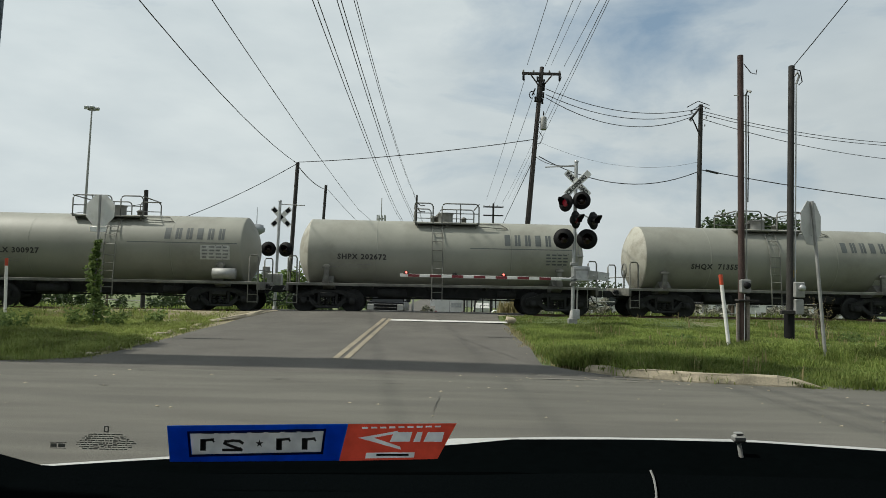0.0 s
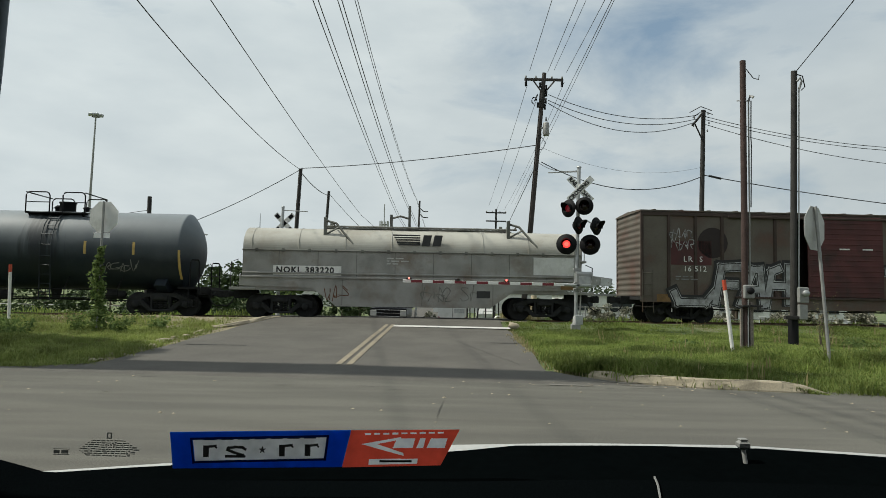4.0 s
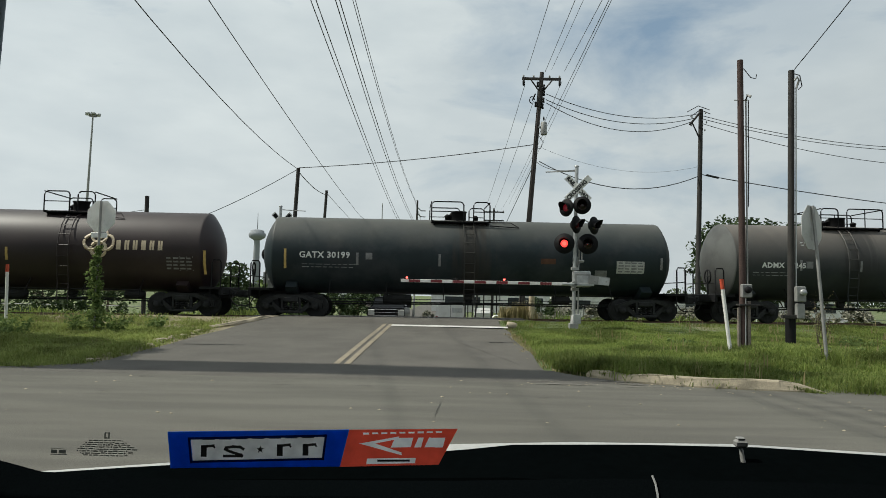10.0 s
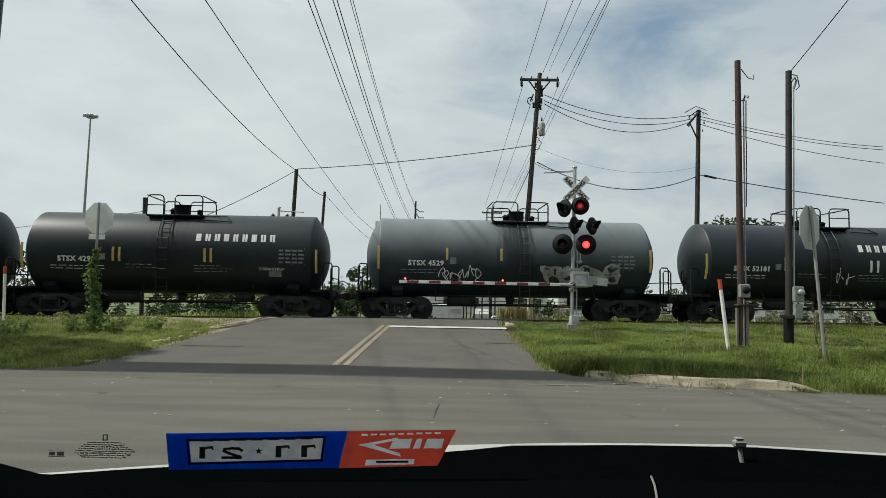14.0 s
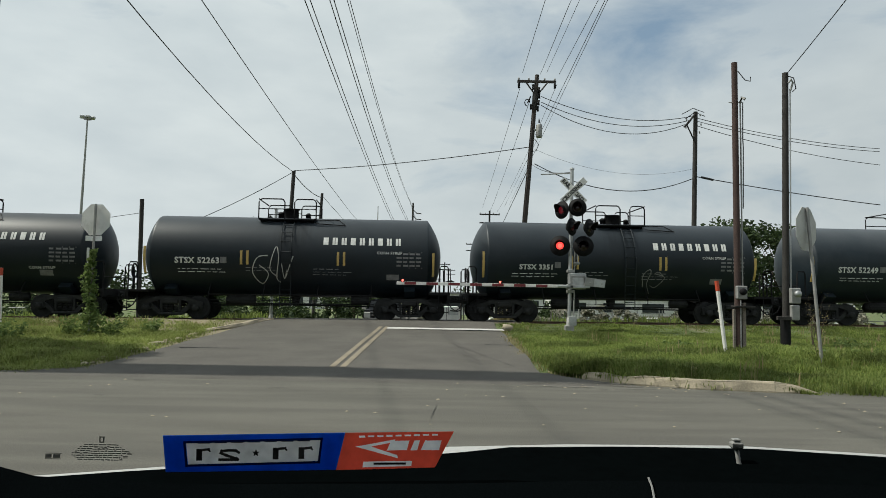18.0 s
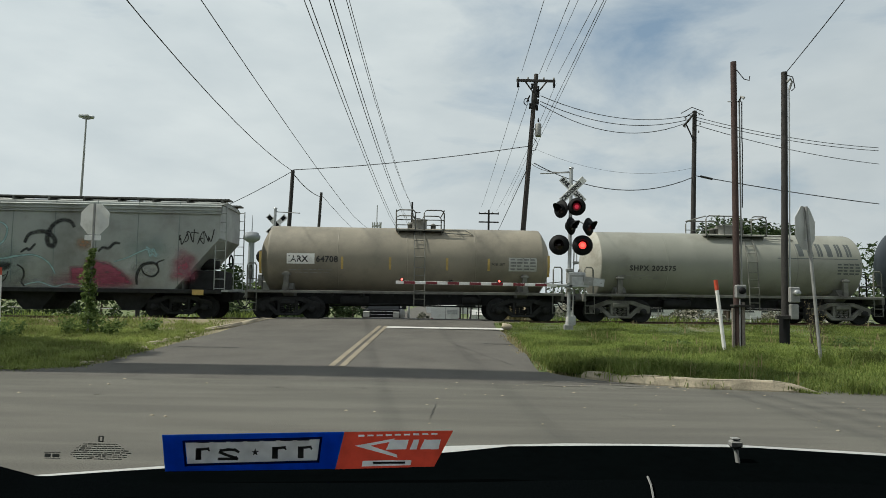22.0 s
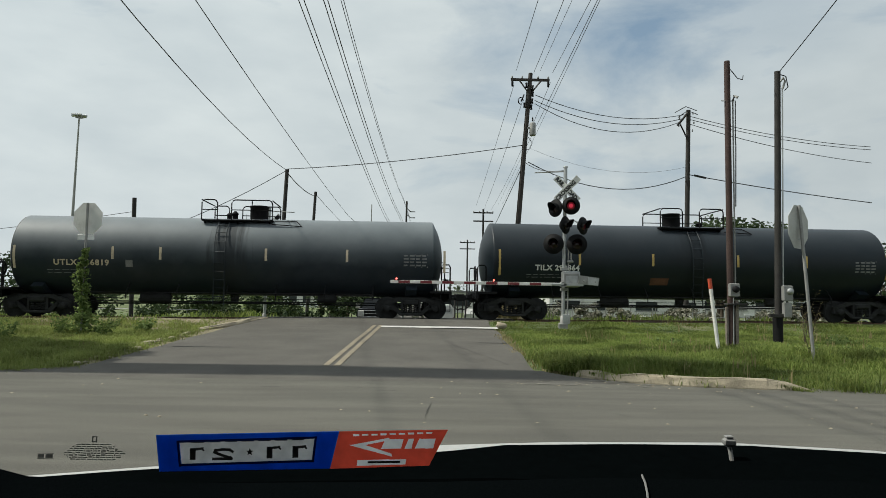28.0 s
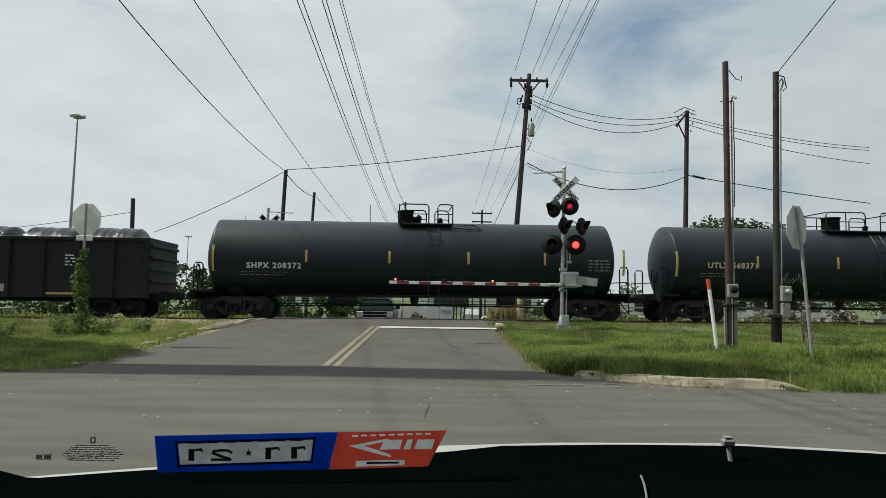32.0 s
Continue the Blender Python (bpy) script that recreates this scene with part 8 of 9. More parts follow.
tank_car(-61.1, -50.3, R=1.45, zc=2.38, mat_=BLACK_TANK_DUST_SHEEN, label="worn black tank car with rust at its top fittings", marks=[("t", 1.15, 1.66, "DMIX 190524", 0.21, W, 1.2), ("f", 1.4, 1.95, 1.2, 2, D), ("s", 7.2, 2.05, 1.6, 0.35, D, 5)] + strips(10.8, (3.15, 7.0, 8.7), dz=1.45, tall=1.05), plat=(4.6, 6.7, (0.4, 0.62)), head=HEAD_DUST_LIT)
tank_car(-80.8, -62.74, mat_=BLUE_TANK, label="long glossy blue-black gas tank car with a full-length top walkway", marks=[("t", 1.65, 1.72, "TILX 307979", 0.24, W, 1.05), ("f", 1.9, 2.0, 1.7, 2, D), ("r", 4.05, 1.55, 0.24, 0.24, D),
         ("r", 14.0, 1.62, 0.75, 0.42, Y), ("t", 14.85, 1.52, "NON-ODORIZED", 0.1, W), ("t", 14.95, 1.78, "LIQUEFIED", 0.1, W), ("t", 14.75, 2.0, "PETROLEUM GAS", 0.1, W), ("p", 16.2, 1.35, 1.1, 0.55, D),
         ("s", 7.6, 2.0, 0.9, 0.45, W, 3, 4), ("s", 8.8, 2.2, 2.7, 0.5, W, 4, 9), ("s", 12.1, 2.15, 0.75, 0.25, W, 8, 3), ("s", 4.7, 1.9, 2.4, 0.7, SPRAY_TEAL, 7, 6)] + strips(18.06, (3.75, 6.15, 8.55, 11.1, 14.0), dz=1.1, tall=0.95),
         plat=(7.4, 14.1, (0.16, 0.2)), dome=(8.75, 0.42, 0.52), ladder=13.6, **BLK)
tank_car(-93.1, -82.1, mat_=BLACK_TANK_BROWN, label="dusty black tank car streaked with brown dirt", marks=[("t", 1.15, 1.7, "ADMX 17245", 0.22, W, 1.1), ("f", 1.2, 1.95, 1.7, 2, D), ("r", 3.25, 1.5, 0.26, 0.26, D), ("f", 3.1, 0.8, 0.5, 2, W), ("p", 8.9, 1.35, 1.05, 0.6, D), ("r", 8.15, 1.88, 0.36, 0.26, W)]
         + [("v", x, 1.45, 0.4, D) for x in (3.05, 5.4, 7.9, 10.5)], plat=(4.2, 6.7, (0.28, 0.42)), head=HEAD_DUST_LIT, **BLK)
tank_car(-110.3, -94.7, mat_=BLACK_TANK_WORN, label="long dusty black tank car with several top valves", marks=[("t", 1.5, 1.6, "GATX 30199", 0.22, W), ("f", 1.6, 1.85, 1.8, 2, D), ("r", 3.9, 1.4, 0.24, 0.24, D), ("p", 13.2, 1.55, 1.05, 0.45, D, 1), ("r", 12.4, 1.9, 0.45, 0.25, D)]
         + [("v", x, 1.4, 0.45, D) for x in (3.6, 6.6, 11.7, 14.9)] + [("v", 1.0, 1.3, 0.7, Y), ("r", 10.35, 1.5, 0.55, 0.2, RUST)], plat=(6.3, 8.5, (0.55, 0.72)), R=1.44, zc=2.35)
m_car = tank_car(-122.9, -111.8, mat_=MAROON_TANK, label="dark maroon tank car with a gold knot emblem", marks=[("t", 1.25, 1.84, "STSX 4442", 0.22, D, 1.12), ("b", 7.65, 1.52, 1.75, 0.34, 6, C_), ("p", 9.35, 1.72, 1.0, 0.52, D), ("v", 0.35, 1.4, 0.9, Y), ("v", 10.75, 1.5, 0.85, Y)]
                 + [("v", 3.75 + s, 1.5, 0.45, Y) for s in (-0.13, 0.13)], plat=(4.8, 6.6, (0.5, 0.66)), **BLK)
for cx, cz in ((0, 0.24), (0, -0.24), (0.25, 0), (-0.25, 0)):
    kn = Mesh()
    pts_ = []
    for i in range(25):
        a = 6.283 * i / 24
        z = 2.36 + 1.5 - 1.27 + cz + 0.26 * math.sin(a)
        pts_.append((7.05 - 5.55 + cx + 0.26 * math.cos(a), -math.sqrt(1.5 ** 2 - (z - 2.36) ** 2) - 0.004, z))
    kn.tube(pts_, 0.062, 4, cap=False)
    part("emblem_ring", kn, C_, m_car)
tank_car(-135.1, -124.1, mat_=BLACK_TANK_NEW, label=SY, marks=syrup("STSX 52181", 6.3, (3.5,), tag=[("v", 6.75, 1.42, 0.45, W), ("v", 7.02, 1.42, 0.45, W), ("s", 5.4, 2.05, 0.7, 0.5, W, 12, 4)], text_x=1.0), **PL, **BLK)
tank_car(-147.5, -136.4, mat_=BLACK_TANK_DUST_SHEEN, label="grey-black tank car with a large silver spray tag", marks=[("t", 1.2, 1.8, "STSX 4529", 0.21, W, 1.1), ("f", 1.3, 2.02, 1.6, 2, D), ("r", 3.1, 1.55, 0.24, 0.24, D), ("p", 9.05, 1.35, 1.0, 0.6, D), ("g", 6.55, 2.12, 2.9, 0.78, 4, 5, SPRAY_SILVER), ("s", 2.7, 2.12, 1.5, 0.35, W, 14, 6)]
         + strips(11.1, (3.0, 5.0, 7.7), dz=1.15, tall=0.85), plat=(4.75, 6.85, (0.45, 0.62)), **BLK)
tank_car(-159.9, -148.9, mat_=BLACK_TANK_NEW, label=SY, marks=syrup("STSX 4293", 6.35), plat=(4.4, 6.4, (0.3, 0.5)), **BLK)
tank_car(-171.7, -160.7, mat_=BLACK_TANK, label=SY, marks=syrup("STSX 52249", 6.55, (3.6, 6.9), tag=[("s", 6.35, 2.15, 0.7, 0.55, W, 17, 4)], text_x=1.35), **PL, **BLK)
tank_car(-184.25, -173.15, mat_=BLACK_TANK_NEW, label=SY, marks=syrup("STSX 3351", 6.75, (3.75, 7.1), tag=[("s", 6.3, 2.05, 0.8, 0.65, D, 19, 4)], text_x=1.3), plat=(4.7, 6.6, (0.5, 0.7)), **BLK)
tank_car(-196.4, -185.4, mat_=BLACK_TANK_NEW, label=SY, marks=syrup("STSX 52263", 6.65, (3.85, 7.3), tag=[("s", 4.15, 1.9, 1.35, 0.85, MARK_PANEL, 21, 4)], text_x=1.4), **PL, **BLK)
tank_car(-208.65, -197.7, mat_=BLACK_TANK_NEW, label=SY, marks=syrup("STSX 51362", 6.3, (3.6, 6.95), True, text_x=0.95), **PL, **BLK)
tank_car(-221.2, -210.1, mat_=GREY_TANK, label=GREY_L, marks=[("t", 1.15, 1.5, "SHPX 202575", 0.22, B_, 1.15), ("b", 8.15, 0.92, 2.3, 0.5, 6, MARK_GREY), ("f", 1.2, 1.75, 1.6, 2, D), ("r", 7.3, 0.99, 3.2, 0.03, MARK_GREY), ("p", 9.6, 1.15, 1.0, 0.5, MARK_GREY)], plat=(4.65, 7.05, (0.6, 0.75)), head=HEAD_GREY, gear_grey=True, **GREY)
tank_car(-233.55, -222.5, mat_=BEIGE_TANK, label="beige tank car with yellow reflector strips and a railed walkway", marks=[("r", 1.15, 1.1, 1.0, 0.38, WHITE_PAINT), ("t", 1.2, 1.4, "IARX", 0.22, B_, 1.05), ("t", 2.2, 1.4, "64708", 0.22, B_, 1.05), ("f", 1.25, 1.7, 1.5, 2, D), ("p", 9.3, 1.15, 1.05, 0.5, D, 1), ("t", 8.65, 1.45, "FOR SET", 0.09, B_)]
         + strips(11.05, (3.15, 4.9, 7.0, 8.55), ends=(0.2, 0.25), dz=1.05, tall=0.8), plat=(5.1, 6.9, (0.4, 0.58)), **GREY)
tank_car(-268.55, -253.35, mat_=BLACK_TANK_DUST_SHEEN, label="long black tank car with a black loading dome", marks=[("t", 1.05, 1.85, "NATX 252091", 0.22, C_, 1.15), ("f", 1.2, 2.05, 1.5, 1, D), ("p", 14.0, 1.42, 0.95, 0.5, D)] + strips(15.6, (2.95, 5.7, 8.5, 11.8), ends=(0.3, 0.35), dz=1.4), plat=(6.7, 9.2, (0.2, 0.42)), dome=(8.35, 0.34, 0.5), **BLK_LOW)
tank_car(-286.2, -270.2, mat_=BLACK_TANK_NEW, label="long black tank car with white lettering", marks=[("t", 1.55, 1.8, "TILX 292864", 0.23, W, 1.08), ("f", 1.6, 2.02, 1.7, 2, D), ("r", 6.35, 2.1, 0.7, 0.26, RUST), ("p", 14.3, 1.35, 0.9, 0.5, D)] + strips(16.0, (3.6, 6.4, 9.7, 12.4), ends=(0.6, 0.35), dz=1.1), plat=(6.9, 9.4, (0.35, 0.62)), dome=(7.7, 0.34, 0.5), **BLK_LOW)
tank_car(-303.3, -287.65, mat_=BLACK_TANK_DUST_SHEEN, label="long greyish-black tank car with cream lettering", marks=[("t", 1.45, 1.82, "UTLX 666819", 0.23, C_, 1.15), ("f", 1.6, 2.05, 1.3, 2, D), ("r", 4.3, 1.68, 0.24, 0.24, D), ("p", 14.1, 1.32, 0.95, 0.5, D)] + strips(15.95, (3.85, 5.5, 9.2, 12.1), ends=(0.5, 0.3), dz=1.2, tall=0.8, m=C_), plat=(6.75, 9.3, (0.22, 0.42)), dome=(8.65, 0.34, 0.5), head=HEAD_DUST_LIT, **BLK_LOW)
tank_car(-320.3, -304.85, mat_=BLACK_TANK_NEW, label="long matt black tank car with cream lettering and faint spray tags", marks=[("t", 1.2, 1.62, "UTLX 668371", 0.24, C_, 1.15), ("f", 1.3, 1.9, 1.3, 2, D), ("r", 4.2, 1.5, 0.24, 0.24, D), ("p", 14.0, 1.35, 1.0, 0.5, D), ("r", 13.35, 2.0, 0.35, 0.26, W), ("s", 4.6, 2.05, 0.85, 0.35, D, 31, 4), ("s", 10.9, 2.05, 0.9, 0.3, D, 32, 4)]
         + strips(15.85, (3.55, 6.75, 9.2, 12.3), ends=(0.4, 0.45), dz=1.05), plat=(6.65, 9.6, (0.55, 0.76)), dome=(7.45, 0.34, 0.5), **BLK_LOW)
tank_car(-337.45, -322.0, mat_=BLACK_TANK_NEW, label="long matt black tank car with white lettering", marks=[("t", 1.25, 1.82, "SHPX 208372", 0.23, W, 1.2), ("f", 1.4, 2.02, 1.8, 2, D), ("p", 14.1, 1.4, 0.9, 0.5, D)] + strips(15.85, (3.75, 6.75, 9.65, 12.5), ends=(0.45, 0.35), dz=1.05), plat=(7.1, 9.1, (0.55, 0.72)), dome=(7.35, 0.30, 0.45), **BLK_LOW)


# boxcar
def boxcar(u0, u1):
    L = u1 - u0
    h = L / 2
    c = thing("boxcar", "rust-brown boxcar with a maroon sliding door and silver spray tags", "boxcar", "cars of the freight train")
    CARS.append((c, (u0 + u1) / 2))
    zb, zt, y = 0.98, 4.17, 1.46
    # shell with the door opening behind the shifted door
    part("side_wall", Mesh().box(-h, -1.45, -y, -y + 0.06, zb, zt).box(1.82, h, -y, -y + 0.06, zb, zt).box(-1.45, 1.82, -y, -y + 0.06, zt - 0.14, zt), BOX_BROWN, c)
    part("side_wall", Mesh().box(-h, h, y - 0.06, y, zb, zt), BOX_BROWN, c)
    part("floor", Mesh().box(-h, h, -y, y, zb - 0.12, zb), UNDER, c)
    for s in (-1, 1):
        e = Mesh()
        n = 14
        vs, fs = [], []
        for i in range(n * 4 + 1):
            z = zb + (zt - zb) * i / (n * 4)
            x = s * (h + 0.05 * max(0, math.sin(6.283 * i / 4)) - 0.03)
            vs += [(x, -y + 0.04, z), (x, y - 0.04, z)]
        for i in range(n * 4):
            fs.append((2 * i, 2 * i + 1, 2 * i + 3, 2 * i + 2))
        e.add(vs, fs, True)
        part("corrugated_end", e, BOX_BROWN, c)
        ld = Mesh()
        xx = s * (h - 0.25)
        for i in range(4):
            ld.tube([(xx - 0.2, -y - 0.06, 0.6 + i * 0.42), (xx + 0.2, -y - 0.06, 0.6 + i * 0.42)], 0.014, 4)
        for q in (-0.2, 0.2):
            ld.tube([(xx + q, -y - 0.06, 0.4), (xx + q, -y - 0.06, 2.0)], 0.014, 4)
        part("ladder", ld, BOX_BROWN, c)
        bogie(c, s * (h - 1.75))
        coupler(c, s * h, s)
    part("roof", Mesh().prism([(-y - 0.05, zt), (y + 0.05, zt), (y + 0.05, zt + 0.05), (0, zt + 0.12), (-y - 0.05, zt + 0.05)], -h - 0.02, h + 0.02, "x"), BOX_BROWN, c)
    for i in range(14):
        x = -h + L * (i + 0.5) / 14
        part("roof_rib", Mesh().prism([(-y - 0.055, zt + 0.02), (y + 0.055, zt + 0.02), (y + 0.055, zt + 0.075), (0, zt + 0.17), (-y - 0.055, zt + 0.075)], x - 0.05, x + 0.05, "x"), BOX_BROWN, c)
    x = -h + 0.05
    while x < h - 0.05:
        if not -1.55 < x < 1.9:
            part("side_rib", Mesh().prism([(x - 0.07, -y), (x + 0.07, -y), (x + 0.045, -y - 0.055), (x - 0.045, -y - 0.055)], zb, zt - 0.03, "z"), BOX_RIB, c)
        x += 1.02
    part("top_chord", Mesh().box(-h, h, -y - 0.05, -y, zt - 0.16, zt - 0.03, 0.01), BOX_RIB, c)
    part("side_sill", Mesh().prism([(-h, zb + 0.02), (h, zb + 0.02), (h, zb - 0.2), (h - 3.0, zb - 0.2), (h - 3.6, zb - 0.42), (-h + 3.6, zb - 0.42), (-h + 3.0, zb - 0.2), (-h, zb - 0.2)], -y - 0.03, -y + 0.02), BOX_BROWN, c)
    door = part("door", Mesh().box(-0.96, 1.97, -y - 0.1, -y - 0.05, zb + 0.08, zt - 0.18, 0.01), BOX_DOOR, c, "maroon sliding door, slid half aside")
    for i in range(15):
        z = zb + 0.25 + i * 0.2
        part("door_rib", Mesh().box(-0.91, 1.92, -y - 0.118, -y - 0.1, z, z + 0.05, 0.006), BOX_DOOR, door)
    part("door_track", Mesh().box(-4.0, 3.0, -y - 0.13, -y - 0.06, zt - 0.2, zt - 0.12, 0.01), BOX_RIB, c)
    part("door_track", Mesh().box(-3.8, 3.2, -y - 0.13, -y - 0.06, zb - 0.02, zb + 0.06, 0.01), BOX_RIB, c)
    for q in (0.2, 1.1):
        part("placard", Mesh().box(0.05 + q, 0.45 + q, -y - 0.124, -y - 0.119, 2.85, 2.9), MARK_WHITE, door)
    part("maroon_patch", Mesh().box(-h + 1.15, -h + 2.7, -y - 0.004, -y - 0.001, zb + 1.2, zb + 2.1), BOX_DOOR, c)
    lettering("lettering", "LR  S", 0.21, MARK_WHITE, c, (-h + 1.6, -y - 0.062, 2.3), space=1.2)
    lettering("lettering", "16 512", 0.21, MARK_WHITE, c, (-h + 1.6, -y - 0.062, 1.94), space=1.1)
    fine_print(c, -h + 1.3, 1.72, 0.8, 2, MARK_DIM, y=-y - 0.061, seed=3)
    lettering("lettering", "TEXAS", 0.36, MARK_FADED, c, (h - 4.62, -y - 0.062, 3.26), space=1.25, bold=0.012)
    lettering("lettering", "MEXICAN", 0.30, MARK_FADED, c, (h - 4.62, -y - 0.062, 2.66), space=1.4, bold=0.012)
    spray_block(c, -h + 2.85, 0.8, 2.95, 1.3, (0, 1, 2), -y - 0.06, 0.12)
    spray_block(c, 2.2, 0.8, 4.7, 1.3, (3, 2, 4, 5), -y - 0.06, 0.05)
    spray_block(c, -h + 1.3, 0.78, 1.9, 0.4, (6,), -y - 0.06, 0.0)
    ring_ = [6.283 * k / 20 for k in range(20)]
    part("dark_disc", Mesh().prism([(-h + 2.75 + 0.58 * math.cos(a), 3.02 + 0.58 * math.sin(a)) for a in ring_], -y - 0.004, -y - 0.001), DISC_DARK, c)
    for k in range(2):
        scribble(c, -h + 1.1, 3.32 - 0.36 * k, 0.85, 0.32, SPRAY_PALE, 40 + k, y=-y - 0.062, thickness=0.018, turns=4)
    part("rust_patch", Mesh().box(-h + 0.6, -h + 1.2, -y - 0.036, -y - 0.032, zb - 0.18, zb + 0.1), RUST_PALE, c)
    part("undergear", Mesh().box(-2.6, 2.6, -0.5, 0.5, 0.55, 0.9).turn([(-0.5, 0.02), (-0.5, 0.2), (0.5, 0.2), (0.5, 0.02)], "x", 10, (1.6, -0.8, 0.72)), UNDER, c)
    part("brake_pipe", Mesh().tube([(-h, -0.9, 0.62), (-3, -0.9, 0.5), (3, -0.9, 0.5), (h, -0.9, 0.62)], 0.025, 5), UNDER, c)
    return c


boxcar(-33.95, -19.28)


# coil car with a rounded hood
def coil_car(u0, u1):
    L = u1 - u0
    h = L / 2
    c = thing("coil_car", "grey coil car under a rounded cream hood", "coil car", "cars of the freight train")
    CARS.append((c, (u0 + u1) / 2))
    for s in (-1, 1):
        bogie(c, s * (h - 1.45))
        coupler(c, s * (h + 0.1), s)
        part("end_platform", Mesh().box(min(s * (h - 0.6), s * (h + 0.35)), max(s * (h - 0.6), s * (h + 0.35)), -1.42, 1.42, 1.0, 1.1, 0.01), COIL_GREY, c)
        rung_rail(c, [(s * (h + 0.3), -1.38, 1.1), (s * (h + 0.3), -1.38, 2.0), (s * (h + 0.05), -1.38, 2.1)], 0.02)
    part("side_sill", Mesh().prism([(-h, 1.45), (h, 1.45), (h, 1.15), (h - 2.6, 1.1), (h - 3.5, 0.45), (-h + 3.5, 0.45), (-h + 2.6, 1.1), (-h, 1.15)], -1.40, -1.32), COIL_GREY, c)
    part("side_sill", Mesh().prism([(-h, 1.45), (h, 1.45), (h, 1.15), (h - 2.6, 1.1), (h - 3.5, 0.45), (-h + 3.5, 0.45), (-h + 2.6, 1.1), (-h, 1.15)], 1.32, 1.40), COIL_GREY, c)
    part("sill_flange", Mesh().box(-h, h, -1.46, -1.32, 1.45, 1.52, 0.01), COIL_GREY, c)
    part("deck", Mesh().box(-h, h, -1.35, 1.35, 1.0, 1.12), COIL_GREY, c)
    part("hood_skirt", Mesh().box(-h + 0.1, h - 0.1, -1.38, 1.38, 1.5, 2.45, 0.02), COIL_GREY, c)
    arch = [(1.38 * math.cos(a), 2.45 + 0.92 * math.sin(a) ** 0.8) for a in [math.pi * i / 48 for i in range(49)]]
    part("hood", Mesh().prism(arch, -h + 0.1, h - 0.1, "x"), COIL_WHITE, c, "cream rounded steel hood")
    for i in range(8):
        x = -h + 0.4 + (L - 0.8) * i / 7
        part("hood_rib", Mesh().tube([(x, p * 1.01, z) for p, z in arch], 0.014, 5), COIL_WHITE, c)
    part("roof_walk", Mesh().box(-h + 2.9, h - 2.7, -0.3, 0.3, 3.38, 3.43), UNDER_GREY, c)
    for x in (-h + 3.0, h - 2.8):
        for yy in (-1.06, 1.06):
            part("lift_bracket", Mesh().box(x - 0.06, x + 0.06, yy - 0.06, yy + 0.06, 2.95, 3.72, 0.01), UNDER_GREY, c)
            part("bracket_brace", Mesh().tube([(x, yy, 3.6), (x + 0.4, yy * 1.02, 3.5), (x + 1.05, yy * 1.24, 2.72)], 0.045, 5).tube([(x + 0.05, yy, 3.1), (x + 0.5, yy * 1.08, 3.35)], 0.035, 5).tube([(x + 0.3, yy, 3.5), (x + 0.3, yy * 0.6, 3.45)], 0.03, 5), UNDER_GREY, c)
    part("walk_rail", Mesh().tube([(-h + 3.0, -0.55, 3.44), (h - 2.4, -0.55, 3.44)], 0.035, 5), UNDER_GREY, c)
    part("centre_bracket", Mesh().box(-0.95, -0.85, -0.4, 0.4, 3.3, 3.95).box(-0.25, -0.15, -0.4, -0.3, 3.3, 4.3).tube([(-0.9, -0.35, 3.8), (-0.55, -0.35, 3.9), (-0.2, -0.35, 3.8)], 0.04, 5), UNDER_GREY, c)
    part("hood_lip", Mesh().box(-h + 0.08, h - 0.08, -1.42, -1.37, 2.43, 2.48, 0.01), UNDER_GREY, c)
    for i in range(13):
        x = -h + 0.6 + (L - 1.2) * i / 12
        part("hood_catch", Mesh().box(x - 0.05, x + 0.05, -1.44, -1.4, 2.40, 2.52, 0.008), UNDER_GREY, c)
    for i in range(1, 9):
        x = -h + L * i / 9
        part("skirt_seam", Mesh().box(x - 0.012, x + 0.012, -1.386, -1.38, 1.53, 2.43), UNDER_GREY, c)
    part("skirt_rail", Mesh().box(-h + 0.1, h - 0.1, -1.44, -1.37, 1.60, 1.66, 0.01), COIL_GREY, c)
    part("rust_patch", Mesh().box(h - 0.9, h - 0.3, -1.468, -1.461, 1.18, 1.42), RUST_PALE, c)
    for x in (-2.6, 0.3, 2.9):
        part("sill_seam", Mesh().box(x - 0.012, x + 0.012, -1.406, -1.401, 0.5, 1.42), UNDER_GREY, c)
    lettering("lettering", "NOKL 383220", 0.22, MARK_BLACK, c, (-h + 1.3, -1.398, 1.64), space=1.15, bold=0.012)
    part("number_plate_field", Mesh().box(-h + 1.2, -h + 3.65, -1.393, -1.386, 1.56, 1.9), WHITE_PAINT, c)
    # stripe emblem on the hood
    for i in range(5):
        part("emblem_stripe", Mesh().box(-h + 5.7 - 0.05 * i, -h + 6.5, -1.345 - 0.01 * (4 - i) , -1.30, 2.72 + i * 0.085, 2.77 + i * 0.085), MARK_BLACK, c)
    for x0 in (6.55, 6.95):
        part("emblem_block", Mesh().prism([(-h + x0, 2.7), (-h + x0 + 0.3, 2.7), (-h + x0 + 0.38, 3.1), (-h + x0 + 0.08, 3.1)], -1.39, -1.31), MARK_BLACK, c)
    fine_print(c, -h + 5.3, 2.2, 0.6, 3, MARK_PANEL, y=-1.386, seed=5)
    part("repair_patch", Mesh().box(h - 1.9, h - 0.4, -1.390, -1.383, 1.7, 2.35), WALL_PALE, c)
    for i, (x, w_) in enumerate(((3.0, 0.9), (6.6, 1.0), (8.0, 0.6))):
        scribble(c, -h + x, 0.95, w_, 0.42, UNDER_GREY if i else RUST, 60 + i, y=-1.405, turns=5)
    part("placard", Mesh().box(-h + 8.6, -h + 9.1, -1.408, -1.401, 0.82, 1.08), MARK_BLACK, c)
    return c


coil_car(-48.65, -36.05)


